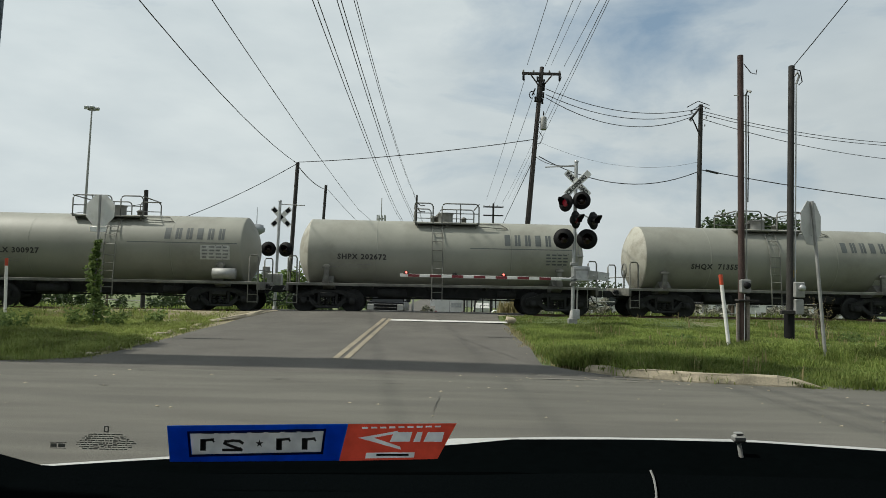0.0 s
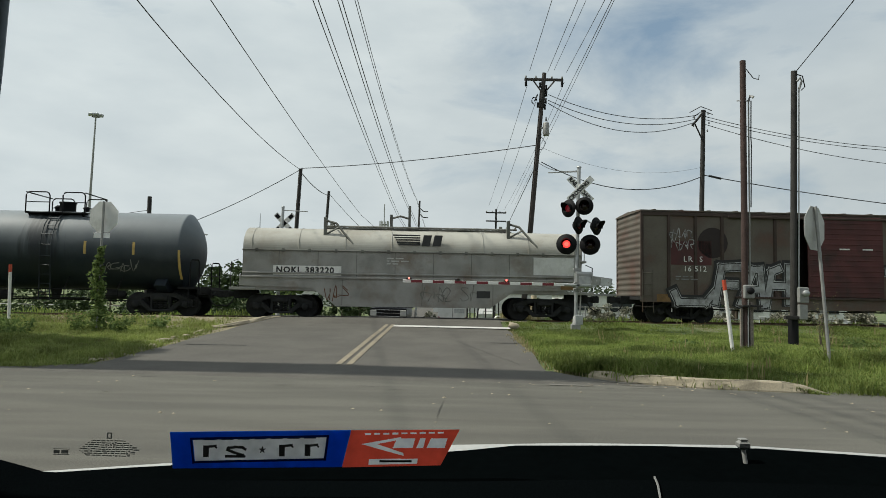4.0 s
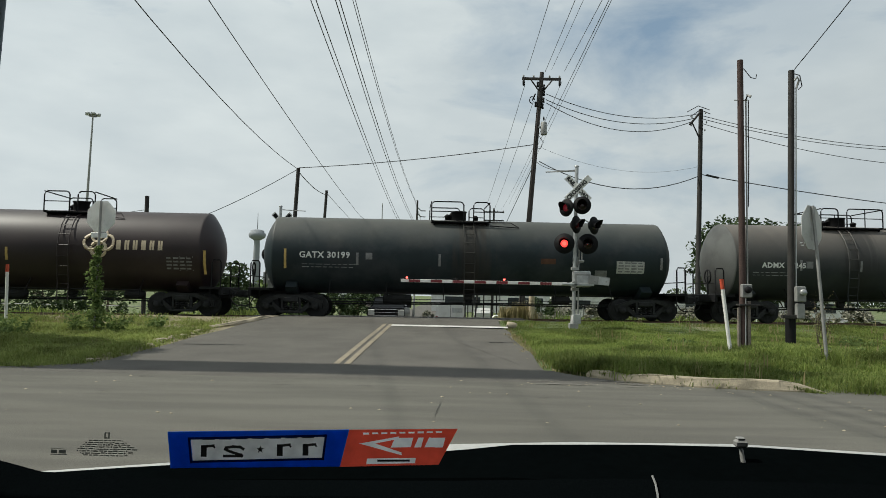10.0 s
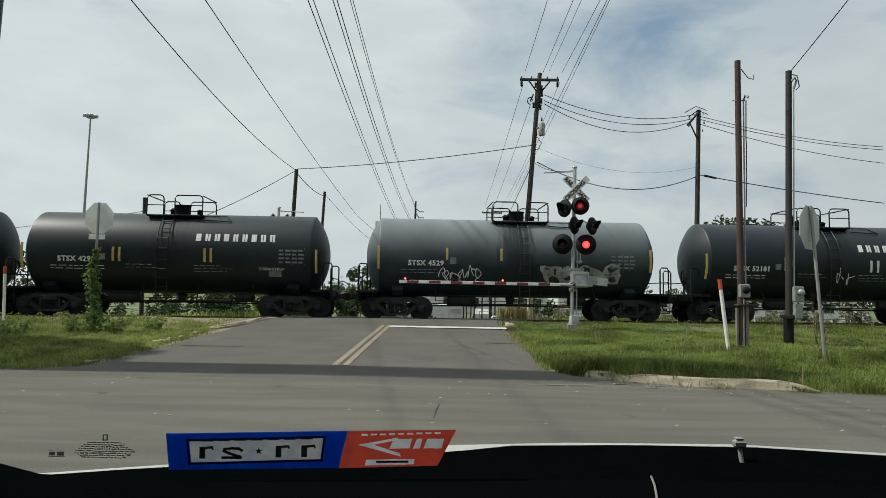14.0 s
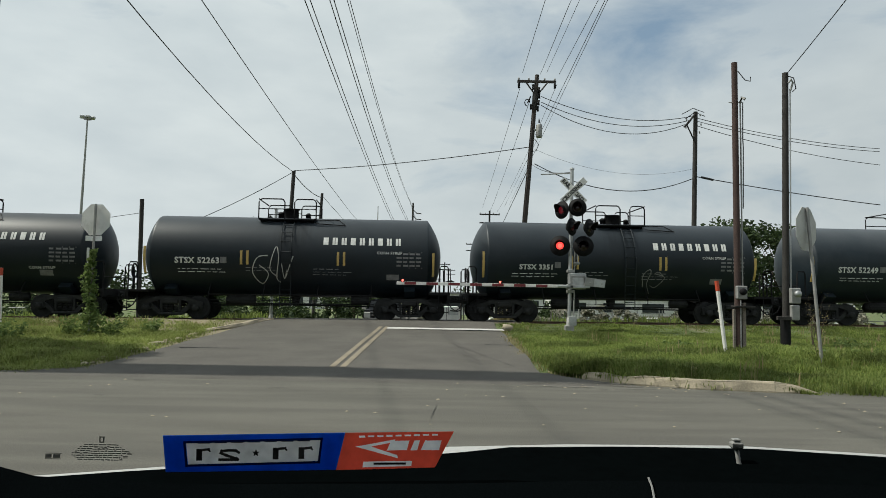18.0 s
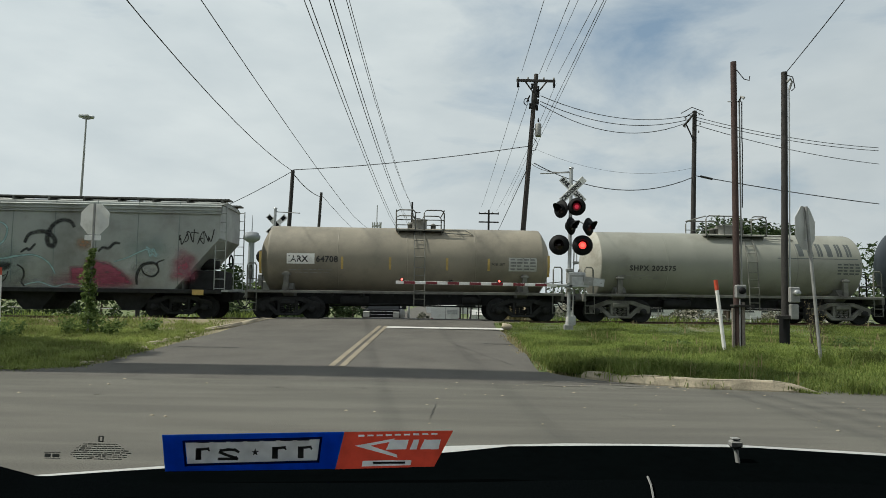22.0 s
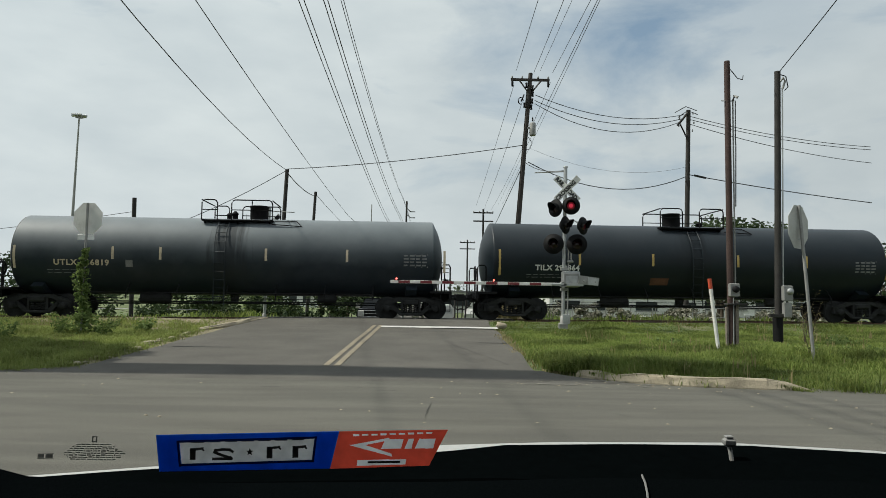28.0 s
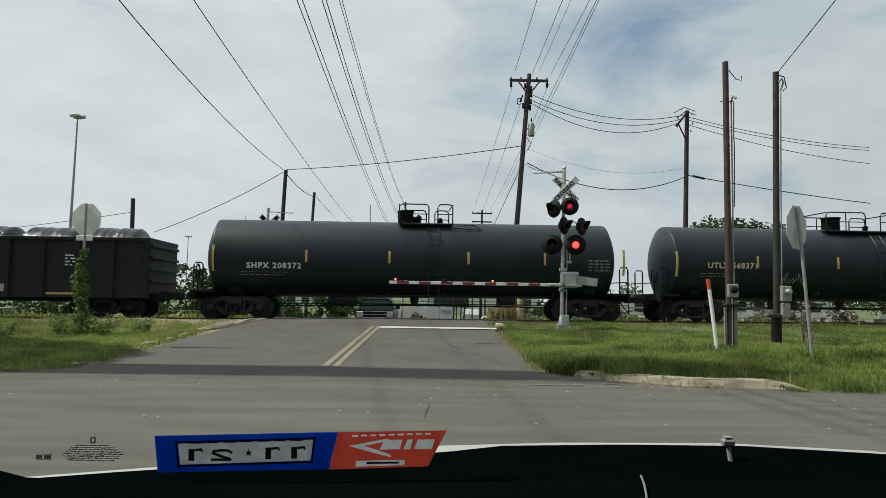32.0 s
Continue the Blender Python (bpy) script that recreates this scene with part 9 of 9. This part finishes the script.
# covered hopper
def hopper(u0, u1):
    L = u1 - u0
    h = L / 2
    c = thing("covered_hopper", "grey covered hopper car with colourful faded spray art", "hopper car", "cars of the freight train")
    CARS.append((c, (u0 + u1) / 2))
    zb, zt, y = 1.05, 4.12, 1.53
    bow = lambda z: y - 0.10 * ((z - 2.7) / 1.65) ** 2
    zs = [zb + (zt - zb) * i / 10 for i in range(11)]
    # slope-ended side sheets
    def half(z):
        return h - 0.15 - (1.55 * max(0, (2.9 - z) / 1.85) if z < 2.9 else 0)
    n = 26
    m_ = Mesh()
    for s in (-1, 1):
        k0 = len(m_.v)
        for z in zs:
            for i in range(n + 1):
                m_.v.append((-half(z) + 2 * half(z) * i / n, s * bow(z), z))
        for j in range(10):
            for i in range(n):
                a = k0 + j * (n + 1) + i
                f_ = (a, a + 1, a + n + 2, a + n + 1)
                m_.f.append(f_ if s < 0 else f_[::-1])
                m_.s.append(True)
    part("side_sheet", m_, HOPPER, c)
    for s in (-1, 1):
        e = Mesh()
        k0 = len(e.v)
        for z in zs:
            e.v += [(s * half(z), -bow(z), z), (s * half(z), bow(z), z)]
        for j in range(10):
            a = k0 + 2 * j
            f_ = (a, a + 1, a + 3, a + 2)
            e.f.append(f_[::-1] if s < 0 else f_)
            e.s.append(False)
        part("slope_sheet", e, HOPPER, c)
    part("roof", Mesh().prism([(-y + 0.1, zt), (y - 0.1, zt), (1.0, zt + 0.12), (-1.0, zt + 0.12)], -h + 0.1, h - 0.1, "x"), HOPPER, c)
    part("top_chord", Mesh().box(-h + 0.1, h - 0.1, -1.52, -1.42, zt - 0.32, zt - 0.06, 0.02), HOPPER, c)
    for z in (zt - 0.1, zt - 0.22, zt - 0.34):
        part("chord_rib", Mesh().box(-h + 0.1, h - 0.1, -1.55, -1.44, z - 0.02, z + 0.02, 0.006), HOPPER, c)
    for q in (-1.15, 0.6):
        part("running_board", Mesh().box(-h - 0.05, h + 0.05, q, q + 0.55, zt + 0.2, zt + 0.25), UNDER_GREY, c)
    for i in range(15):
        x = -h + 0.2 + (L - 0.4) * i / 14
        part("board_bracket", Mesh().box(x - 0.03, x + 0.03, -1.2, 1.2, zt + 0.02, zt + 0.2), UNDER_GREY, c)
    for i in range(5):
        x = -h + L * (i + 0.5) / 5
        part("hatch", Mesh().box(x - 1.5, x + 1.5, -0.35, 0.35, zt + 0.1, zt + 0.24, 0.04), HOPPER, c)
    for i in range(1, 12):
        x = -half(2.9) + 2 * half(2.9) * i / 12
        seam = Mesh()
        for z in [zb + 0.15 + 0.3 * k for k in range(11)]:
            if abs(x) < half(z):
                seam.v += [(x - 0.015, -bow(z) - 0.004, z), (x + 0.015, -bow(z) - 0.004, z)]
        for k in range(len(seam.v) // 2 - 1):
            seam.f.append((2 * k, 2 * k + 1, 2 * k + 3, 2 * k + 2))
            seam.s.append(False)
        part("weld_seam", seam, HOPPER_SEAM, c)
    part("side_sill", Mesh().box(-h + 0.05, h - 0.05, -1.50, -1.42, zb - 0.14, zb + 0.01, 0.01).box(-h + 0.05, h - 0.05, 1.42, 1.50, zb - 0.14, zb + 0.01, 0.01), UNDER, c)
    part("centre_sill", Mesh().box(-h, h, -0.25, 0.25, 0.62, 1.0), UNDER, c)
    for i in range(4):
        x = 0.25 + (-1.5 + i) * 3.45
        part("outlet", Mesh().prism([(x - 0.9, 1.0), (x + 0.9, 1.0), (x + 0.42, 0.42), (x + 0.3, 0.28), (x - 0.3, 0.28), (x - 0.42, 0.42)], -1.0, 1.0), UNDER, c)
    for s in (-1, 1):
        bogie(c, s * (h - 1.6))
        coupler(c, s * (h - 0.05), s)
        part("end_platform", Mesh().box(min(s * (h - 1.9), s * (h + 0.2)), max(s * (h - 1.9), s * (h + 0.2)), -1.45, 1.45, 0.98, 1.06, 0.01), HOPPER, c)
        part("brake_gear", Mesh().box(min(s * (h - 1.3), s * (h - 0.25)), max(s * (h - 1.3), s * (h - 0.25)), -1.0, 0.9, 1.06, 1.75, 0.03).turn([(-0.35, 0.02), (-0.35, 0.2), (0.35, 0.2), (0.35, 0.02)], "x", 12, (s * (h - 0.75), -0.5, 2.0)), UNDER, c)
        part("brake_wheel", Mesh().turn([(-0.03, 0.24), (0.0, 0.28), (0.03, 0.24), (0.0, 0.22)], "x", 16, (s * (h + 0.08), -0.7, 2.1)), UNDER, c)
        part("end_plate", Mesh().box(min(s * (h - 1.5), s * (h - 1.44)), max(s * (h - 1.5), s * (h - 1.44)), -1.25, 1.25, 1.06, 2.3), UNDER_GREY, c)
        for yy in (-1.42, 1.42):
            rung_rail(c, [(s * (h + 0.05), yy, 1.0), (s * (h + 0.05), yy, zt + 0.1)], 0.022, HOPPER)
            ld = Mesh()
            for k in range(10):
                ld.tube([(s * (h + 0.05), yy, 1.1 + k * 0.34), (s * (h - 0.32), yy, 1.1 + k * 0.34)], 0.014, 4)
            ld.tube([(s * (h - 0.32), yy, 1.0), (s * (h - 0.32), yy, zt)], 0.02, 5)
            part("ladder", ld, HOPPER, c)
        for q in (-0.5, 0.35):
            part("end_post", Mesh().box(min(s * (h - 0.9), s * (h - 0.75)), max(s * (h - 0.9), s * (h - 0.75)), q, q + 0.15, 1.0, 2.3), HOPPER, c)
    yy = -y - 0.005
    part("name_field", Mesh().box(-h + 1.15, -h + 2.2, yy - 0.004, yy, 2.38, 2.68), MARK_PANEL, c)
    lettering("lettering", "GBRX", 0.2, MARK_BLACK, c, (-h + 1.25, yy - 0.008, 2.43), bold=0.008)
    lettering("lettering", "576", 0.2, MARK_DIM, c, (-h + 1.3, yy - 0.008, 2.0), space=1.3)
    part("pale_strip", Mesh().box(-h + 5.0, -h + 5.2, yy - 0.004, yy, 2.4, 3.15), MARK_PANEL, c)
    part("yellow_plate", Mesh().box(h - 1.05, h - 0.65, -1.535, -1.525, 0.86, 1.05), MARK_YELLOW, c)

    side_y = lambda z: -bow(z) - 0.006

    def stroke(material, half, pts_n, name="spray_stroke", layer=0):
        """A sprayed line with soft edges through the points (x, z)."""
        fine_ = []
        for i in range(len(pts_n) - 1):
            p0, p1, p2, p3 = (Vector(pts_n[max(0, min(len(pts_n) - 1, i + k))]) for k in (-1, 0, 1, 2))
            for q in range(6):
                t = q / 6
                fine_.append(0.5 * ((2 * p1) + (p2 - p0) * t + (2 * p0 - 5 * p1 + 4 * p2 - p3) * t * t + (3 * p1 - p0 - 3 * p2 + p3) * t ** 3))
        fine_.append(Vector(pts_n[-1]))
        m2, dens, n_ = Mesh(), [], len(fine_)
        for i, p in enumerate(fine_):
            d_ = (fine_[min(i + 1, n_ - 1)] - fine_[max(i - 1, 0)]).normalized()
            k = half * (0.65 + 0.35 * math.sin(3.14 * i / n_))
            for o, a in ((-1.5, 0), (-0.6, 1), (0.6, 1), (1.5, 0)):
                x, z = p.x - d_.y * k * o, p.y + d_.x * k * o
                m2.v.append((x, side_y(z) - 0.002 * layer, z))
                dens.append(a)
        for i in range(n_ - 1):
            for k in range(3):
                m2.f.append((4 * i + k, 4 * i + k + 1, 4 * i + k + 5, 4 * i + k + 4))
                m2.s.append(False)
        soft_part(name, m2, dens, material, c)

    def field(material, outline, fade, strength=1.0, layer=0):
        """A sprayed area inside the outline, thinning out over its edge."""
        xs_, zs_ = [p[0] for p in outline], [p[1] for p in outline]
        x0, x1, z0, z1 = min(xs_) - fade, max(xs_) + fade, max(1.06, min(zs_) - fade), max(zs_) + fade
        nx, nz = max(4, round((x1 - x0) / 0.07)), max(4, round((z1 - z0) / 0.07))
        m2, dens = Mesh(), []
        for j in range(nz + 1):
            for i in range(nx + 1):
                x, z = x0 + (x1 - x0) * i / nx, z0 + (z1 - z0) * j / nz
                near = 9.0
                for (ax, az), (bx, bz) in zip(outline, outline[1:] + outline[:1]):
                    e, w_ = Vector((bx - ax, bz - az)), Vector((x - ax, z - az))
                    near = min(near, (w_ - e * max(0, min(1, w_.dot(e) / e.dot(e)))).length)
                d_ = near if within(x, z, outline) else -near
                edge = d_ / fade + 0.5 + 0.3 * noise.noise((x * 3, z * 3, layer))
                m2.v.append((x, side_y(z) + 0.002 - 0.001 * layer, z))
                dens.append(strength * max(0.0, min(1.0, edge)))
        for j in range(nz):
            for i in range(nx):
                a = j * (nx + 1) + i
                m2.f.append((a, a + 1, a + nx + 2, a + nx + 1))
                m2.s.append(False)
        soft_part("spray_field", m2, dens, material, c)

    oval = lambda x, z, a, b: [(x + a * math.cos(0.628 * k), z + b * math.sin(0.628 * k)) for k in range(10)]
    # faded grounds
    field(SOFT_PINK, [(3.5, 1.22), (5.6, 1.22), (5.2, 1.65), (4.8, 1.95), (4.0, 2.1), (3.95, 1.8), (3.45, 1.8)], 0.12)
    field(SOFT_PINK, oval(4.3, 1.3, 1.4, 0.35), 0.4, 0.55, 1)
    field(SOFT_PINK, [(7.0, 1.45), (7.75, 1.45), (7.7, 2.2), (7.3, 2.35), (7.0, 2.0)], 0.35, 0.75)
    field(SOFT_ORANGE, oval(-6.0, 1.72, 0.95, 0.28), 0.35, 0.7)
    field(SOFT_ORANGE, oval(-4.35, 1.85, 0.35, 0.14), 0.18, 0.9)
    field(SOFT_ORANGE, oval(-5.4, 1.3, 0.6, 0.14), 0.3, 0.6)
    field(SOFT_ORANGE, oval(3.9, 2.65, 0.26, 0.16), 0.25, 0.8)
    field(SOFT_PALE, oval(-7.4, 1.42, 0.8, 0.2), 0.3, 0.55)
    field(SOFT_PALE, oval(5.95, 1.75, 0.45, 0.26), 0.2, 0.45, 1)
    field(SOFT_PALE, oval(2.9, 1.2, 1.3, 0.16), 0.3, 0.5)
    field(SOFT_TEAL, oval(0.9, 2.0, 1.0, 0.5), 0.7, 0.4)
    field(SOFT_TEAL, oval(6.1, 2.45, 0.7, 0.4), 0.6, 0.35)
    field(SOFT_TEAL, oval(0.5, 2.95, 0.35, 0.6), 0.4, 0.35)
    # side thinly darkened along its lower edge
    field(SOFT_BLACK, oval(-2.6, 1.28, 4.8, 0.12), 0.45, 0.28)
    field(SOFT_BLACK, oval(-6.6, 1.25, 1.5, 0.14), 0.3, 0.5, 1)
    # drawn lines
    stroke(SOFT_PALE, 0.035, [(-7.85, 3.2), (-8.15, 3.3), (-8.3, 2.95), (-8.2, 2.62), (-7.9, 2.75), (-7.75, 3.1), (-7.95, 3.28), (-8.2, 3.1)])
    stroke(SOFT_PALE, 0.03, [(-8.15, 2.62), (-7.95, 2.35), (-7.65, 2.15)])
    stroke(SOFT_BLACK, 0.035, [(-4.85, 2.55), (-5.15, 2.5), (-5.3, 2.2), (-5.2, 1.85), (-5.05, 1.6), (-4.7, 1.45), (-4.4, 1.15), (-4.2, 0.98)])
    stroke(SOFT_BLACK, 0.05, [(-5.4, 2.55), (-5.25, 2.45), (-5.1, 2.6), (-4.85, 2.52)])
    stroke(SOFT_BLACK, 0.03, [(-5.5, 2.05), (-5.3, 2.3), (-5.2, 2.5), (-5.05, 2.75)])
    stroke(SOFT_BLACK, 0.02, [(-4.55, 2.3), (-4.45, 2.5), (-4.15, 2.58), (-4.0, 2.5), (-3.9, 2.3)])
    stroke(SOFT_BLACK, 0.04, [(-3.95, 2.3), (-3.6, 2.1), (-3.35, 1.9), (-3.2, 1.55), (-3.1, 1.3), (-2.85, 1.05), (-2.8, 0.98)])
    stroke(SOFT_BLACK, 0.03, [(-0.95, 1.15), (-0.7, 1.35), (-0.35, 1.5), (-0.05, 1.78), (0.25, 1.9), (0.5, 1.75), (0.6, 1.6)])
    stroke(SOFT_BLACK, 0.02, [(-0.3, 1.5), (0.0, 1.65), (0.3, 1.72), (0.55, 1.6)])
    stroke(SOFT_BLACK, 0.02, [(-0.1, 1.45), (0.1, 1.58), (0.3, 1.6), (0.45, 1.5)])
    field(SOFT_BLACK, [(0.62, 1.9), (1.45, 1.9), (1.4, 1.75), (1.25, 1.66), (0.8, 1.66), (0.68, 1.75)], 0.06, 0.95, 2)
    stroke(SOFT_BLACK, 0.02, [(0.75, 1.62), (0.85, 1.35), (1.05, 1.2), (1.25, 1.35), (1.35, 1.62)])
    stroke(SOFT_BLACK, 0.014, [(0.82, 1.5), (1.05, 1.42), (1.28, 1.5)])
    stroke(SOFT_BLACK, 0.03, [(1.65, 1.85), (1.85, 1.7), (1.88, 1.45), (1.8, 1.25), (1.9, 1.1)])
    stroke(SOFT_BLUE, 0.035, [(0.6, 3.15), (0.95, 3.35), (1.25, 3.15), (1.2, 2.75), (0.95, 2.45), (0.85, 2.2), (1.1, 2.05), (1.6, 2.15), (2.2, 2.2), (2.7, 1.95), (2.95, 1.55)])
    stroke(SOFT_BLUE, 0.02, [(0.55, 3.1), (0.5, 2.7), (0.65, 2.3), (0.95, 2.05)])
    for a in range(6):
        q = 2.0 + 0.38 * a
        stroke(SOFT_BLUE, 0.014, [(0.78 + 0.22 * math.cos(q), 3.05 + 0.26 * math.sin(q)), (0.78 + 0.5 * math.cos(q), 3.05 + 0.5 * math.sin(q))])
    stroke(SOFT_BLUE, 0.025, [(4.95, 2.0), (5.4, 2.15), (5.8, 2.35), (6.1, 2.45), (6.2, 2.2), (6.3, 2.5), (6.4, 2.2), (6.05, 2.55), (6.5, 2.25)])
    stroke(SOFT_BLUE, 0.02, [(1.9, 1.15), (2.4, 1.25), (2.9, 1.1), (3.4, 1.2), (4.1, 1.08)])
    stroke(SOFT_BLACK, 0.075, [(1.88, 2.62), (2.0, 2.9), (2.3, 3.02), (2.65, 3.0), (2.9, 2.75), (2.85, 2.52), (2.68, 2.6), (2.65, 2.9), (2.8, 3.25), (3.1, 3.45), (3.4, 3.4), (3.55, 3.2)], layer=1)
    stroke(SOFT_BLACK, 0.04, [(1.75, 2.28), (1.95, 2.42), (2.05, 2.38), (2.25, 2.6)])
    stroke(SOFT_BLACK, 0.045, [(4.4, 2.35), (4.55, 2.5), (4.75, 2.48), (4.95, 2.66), (5.15, 2.65)])
    stroke(SOFT_BLACK, 0.05, [(5.75, 1.2), (5.75, 1.55), (5.95, 1.9), (6.3, 1.98), (6.45, 1.9)])
    stroke(SOFT_BLACK, 0.03, [(5.9, 1.85), (6.0, 1.6), (6.3, 1.5), (6.5, 1.7), (6.45, 1.98), (6.7, 2.1)])
    scribble(c, 7.1, 2.95, 1.2, 0.42, SPRAY_BLACK, 7, y=-y - 0.004, thickness=0.024)
    rnd_ = random.Random(3)
    for i in range(14):
        x, z, r_ = rnd_.uniform(-7.6, -4.7), rnd_.uniform(1.2, 2.1), rnd_.uniform(0.03, 0.1)
        part("spray_dot", Mesh().prism([(x + r_ * math.cos(k), z + r_ * math.sin(k)) for k in [0.785 * q for q in range(8)]], side_y(z) - 0.004, side_y(z) - 0.003), SPRAY_BLACK, c)
    return c


hopper(-252.1, -234.6)


# gondola loaded with wrapped coils
def gondola(u0, u1):
    L = u1 - u0
    h = L / 2
    c = thing("gondola", "black ribbed gondola car with an open top", "gondola car", "cars of the freight train")
    CARS.append((c, (u0 + u1) / 2))
    zb, zt, y = 1.0, 2.86, 1.5
    for s in (-1, 1):
        part("side_wall", Mesh().box(-h, h, s * y - 0.03, s * y + 0.03, zb - 0.25, zt), GON, c)
        part("top_chord", Mesh().box(-h, h, s * y - 0.1, s * y + 0.1, zt - 0.1, zt + 0.02, 0.01), GON, c)
        part("end_wall", Mesh().box(min(s * h, s * h - s * 0.06), max(s * h, s * h - s * 0.06), -y, y, zb, zt + 0.02), GON, c)
        for i in range(4):
            part("end_rib", Mesh().box(min(s * h, s * h + s * 0.08), max(s * h, s * h + s * 0.08), -y, y, zb + 0.3 + i * 0.42, zb + 0.40 + i * 0.42, 0.01), GON, c)
        bogie(c, s * (h - 1.7))
        coupler(c, s * (h - 0.05), s)
    n = 13
    for i in range(n + 1):
        x = -h + 0.1 + (L - 0.2) * i / n
        part("side_rib", Mesh().prism([(x - 0.1, -y - 0.03), (x + 0.1, -y - 0.03), (x + 0.06, -y - 0.13), (x - 0.06, -y - 0.13)], zb - 0.25, zt - 0.1, "z"), GON, c)
    part("floor", Mesh().box(-h, h, -y, y, zb - 0.1, zb), UNDER, c)
    part("centre_sill", Mesh().box(-h, h, -0.25, 0.25, 0.6, 0.88), UNDER, c)
    fine_print(c, h - 2.9, 2.2, 0.3, 4, MARK_WHITE, y=-y - 0.034, seed=8, h=0.05)
    part("reflector", Mesh().box(h - 3.5, h - 2.3, -y - 0.036, -y - 0.032, 0.85, 0.93), MARK_YELLOW, c)
    part("placard", Mesh().box(h - 5.3, h - 4.9, -y - 0.036, -y - 0.032, 0.95, 1.2), MARK_PANEL, c)
    for i, x in enumerate((2.2, 4.2, 6.8)):
        scribble(c, -h + x, 1.5, 1.3, 0.7, MARK_DIM, 80 + i, y=-y - 0.036, turns=4)
    return c


gon = gondola(-354.6, -339.15)
crease = random.Random(15)
coil_me = Mesh().turn([(-0.9, 0.3), (-0.9, 1.24), (-0.84, 1.31)] + [(-0.8 + 1.6 * q / 26, 1.345 + crease.uniform(-0.028, 0.028)) for q in range(27)] + [(0.84, 1.31), (0.9, 1.24), (0.9, 0.3)], "x", 40).data("wrap", STEEL_COIL)
COILS = []
for i in range(6):
    x = 6.1 - i * 2.25
    k = thing("steel_coil", "steel coil wrapped in shiny black plastic in the gondola", "steel coil", "coils in the gondola")
    part("wrapping", coil_me, STEEL_COIL, k)
    COILS.append((k, x, 0.3 if i % 3 == 1 else -0.2))


# ---- movement ----
def run_at(t):
    k = min(len(RUN) - 2, int(t * 2))
    return RUN[k] + (RUN[k + 1] - RUN[k]) * (t * 2 - k)


def on_rails(u, x=0.0, y=0.0, z=0.0):
    tilt = -math.degrees(math.atan(GRADE / math.cosh(u / 45) ** 2))
    return Matrix.Translation(on_track(u)) @ pose(0, 0, 0, 0, tilt, 3.3) @ Matrix.Translation((x, y, z))


def motions():
    marks_t = [i / 2 for i in range(65)]
    for c, u in CARS:
        walk(c, [(t, on_rails(u + run_at(t))) for t in marks_t])
    for k, x, y in COILS:
        walk(k, [(t, on_rails(-346.875 + run_at(t), x, y * 0.4, 1.98)) for t in marks_t])
    centre = dict((c.name, u) for c, u in CARS)
    for w_, c, s in WHEELSETS:
        u = centre[c.name]
        # wheels turn while their car is between the ends of the visible track
        first = next((i for i in range(961) if u + run_at(i / 30) > -32), 960)
        last = next((i for i in range(960, -1, -1) if u + run_at(i / 30) < 32), 0)
        rows = [] if first == 0 else [(0, pose(s, 0, WHEEL_R))]
        s0 = run_at(first / 30)
        for i in range(first, last + 1):
            rows.append((i / 30, Matrix.Translation((s, 0, WHEEL_R)) @ Matrix.Rotation((run_at(i / 30) - s0) / WHEEL_R, 4, "Y")))
        if last < 960:
            rows.append((32, rows[-1][1]))
        walk(w_, rows)
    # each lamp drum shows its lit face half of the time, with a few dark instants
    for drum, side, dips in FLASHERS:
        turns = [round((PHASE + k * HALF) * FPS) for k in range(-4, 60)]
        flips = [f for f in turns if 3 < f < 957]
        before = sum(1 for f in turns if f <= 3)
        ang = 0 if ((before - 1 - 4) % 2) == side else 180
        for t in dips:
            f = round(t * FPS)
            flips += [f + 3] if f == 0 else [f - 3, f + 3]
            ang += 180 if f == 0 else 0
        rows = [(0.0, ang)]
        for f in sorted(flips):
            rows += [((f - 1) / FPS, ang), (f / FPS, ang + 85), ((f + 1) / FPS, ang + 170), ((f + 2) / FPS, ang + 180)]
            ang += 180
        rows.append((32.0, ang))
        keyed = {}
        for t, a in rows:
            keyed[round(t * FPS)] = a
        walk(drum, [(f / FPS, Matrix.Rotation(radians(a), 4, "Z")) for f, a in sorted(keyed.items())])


motions()
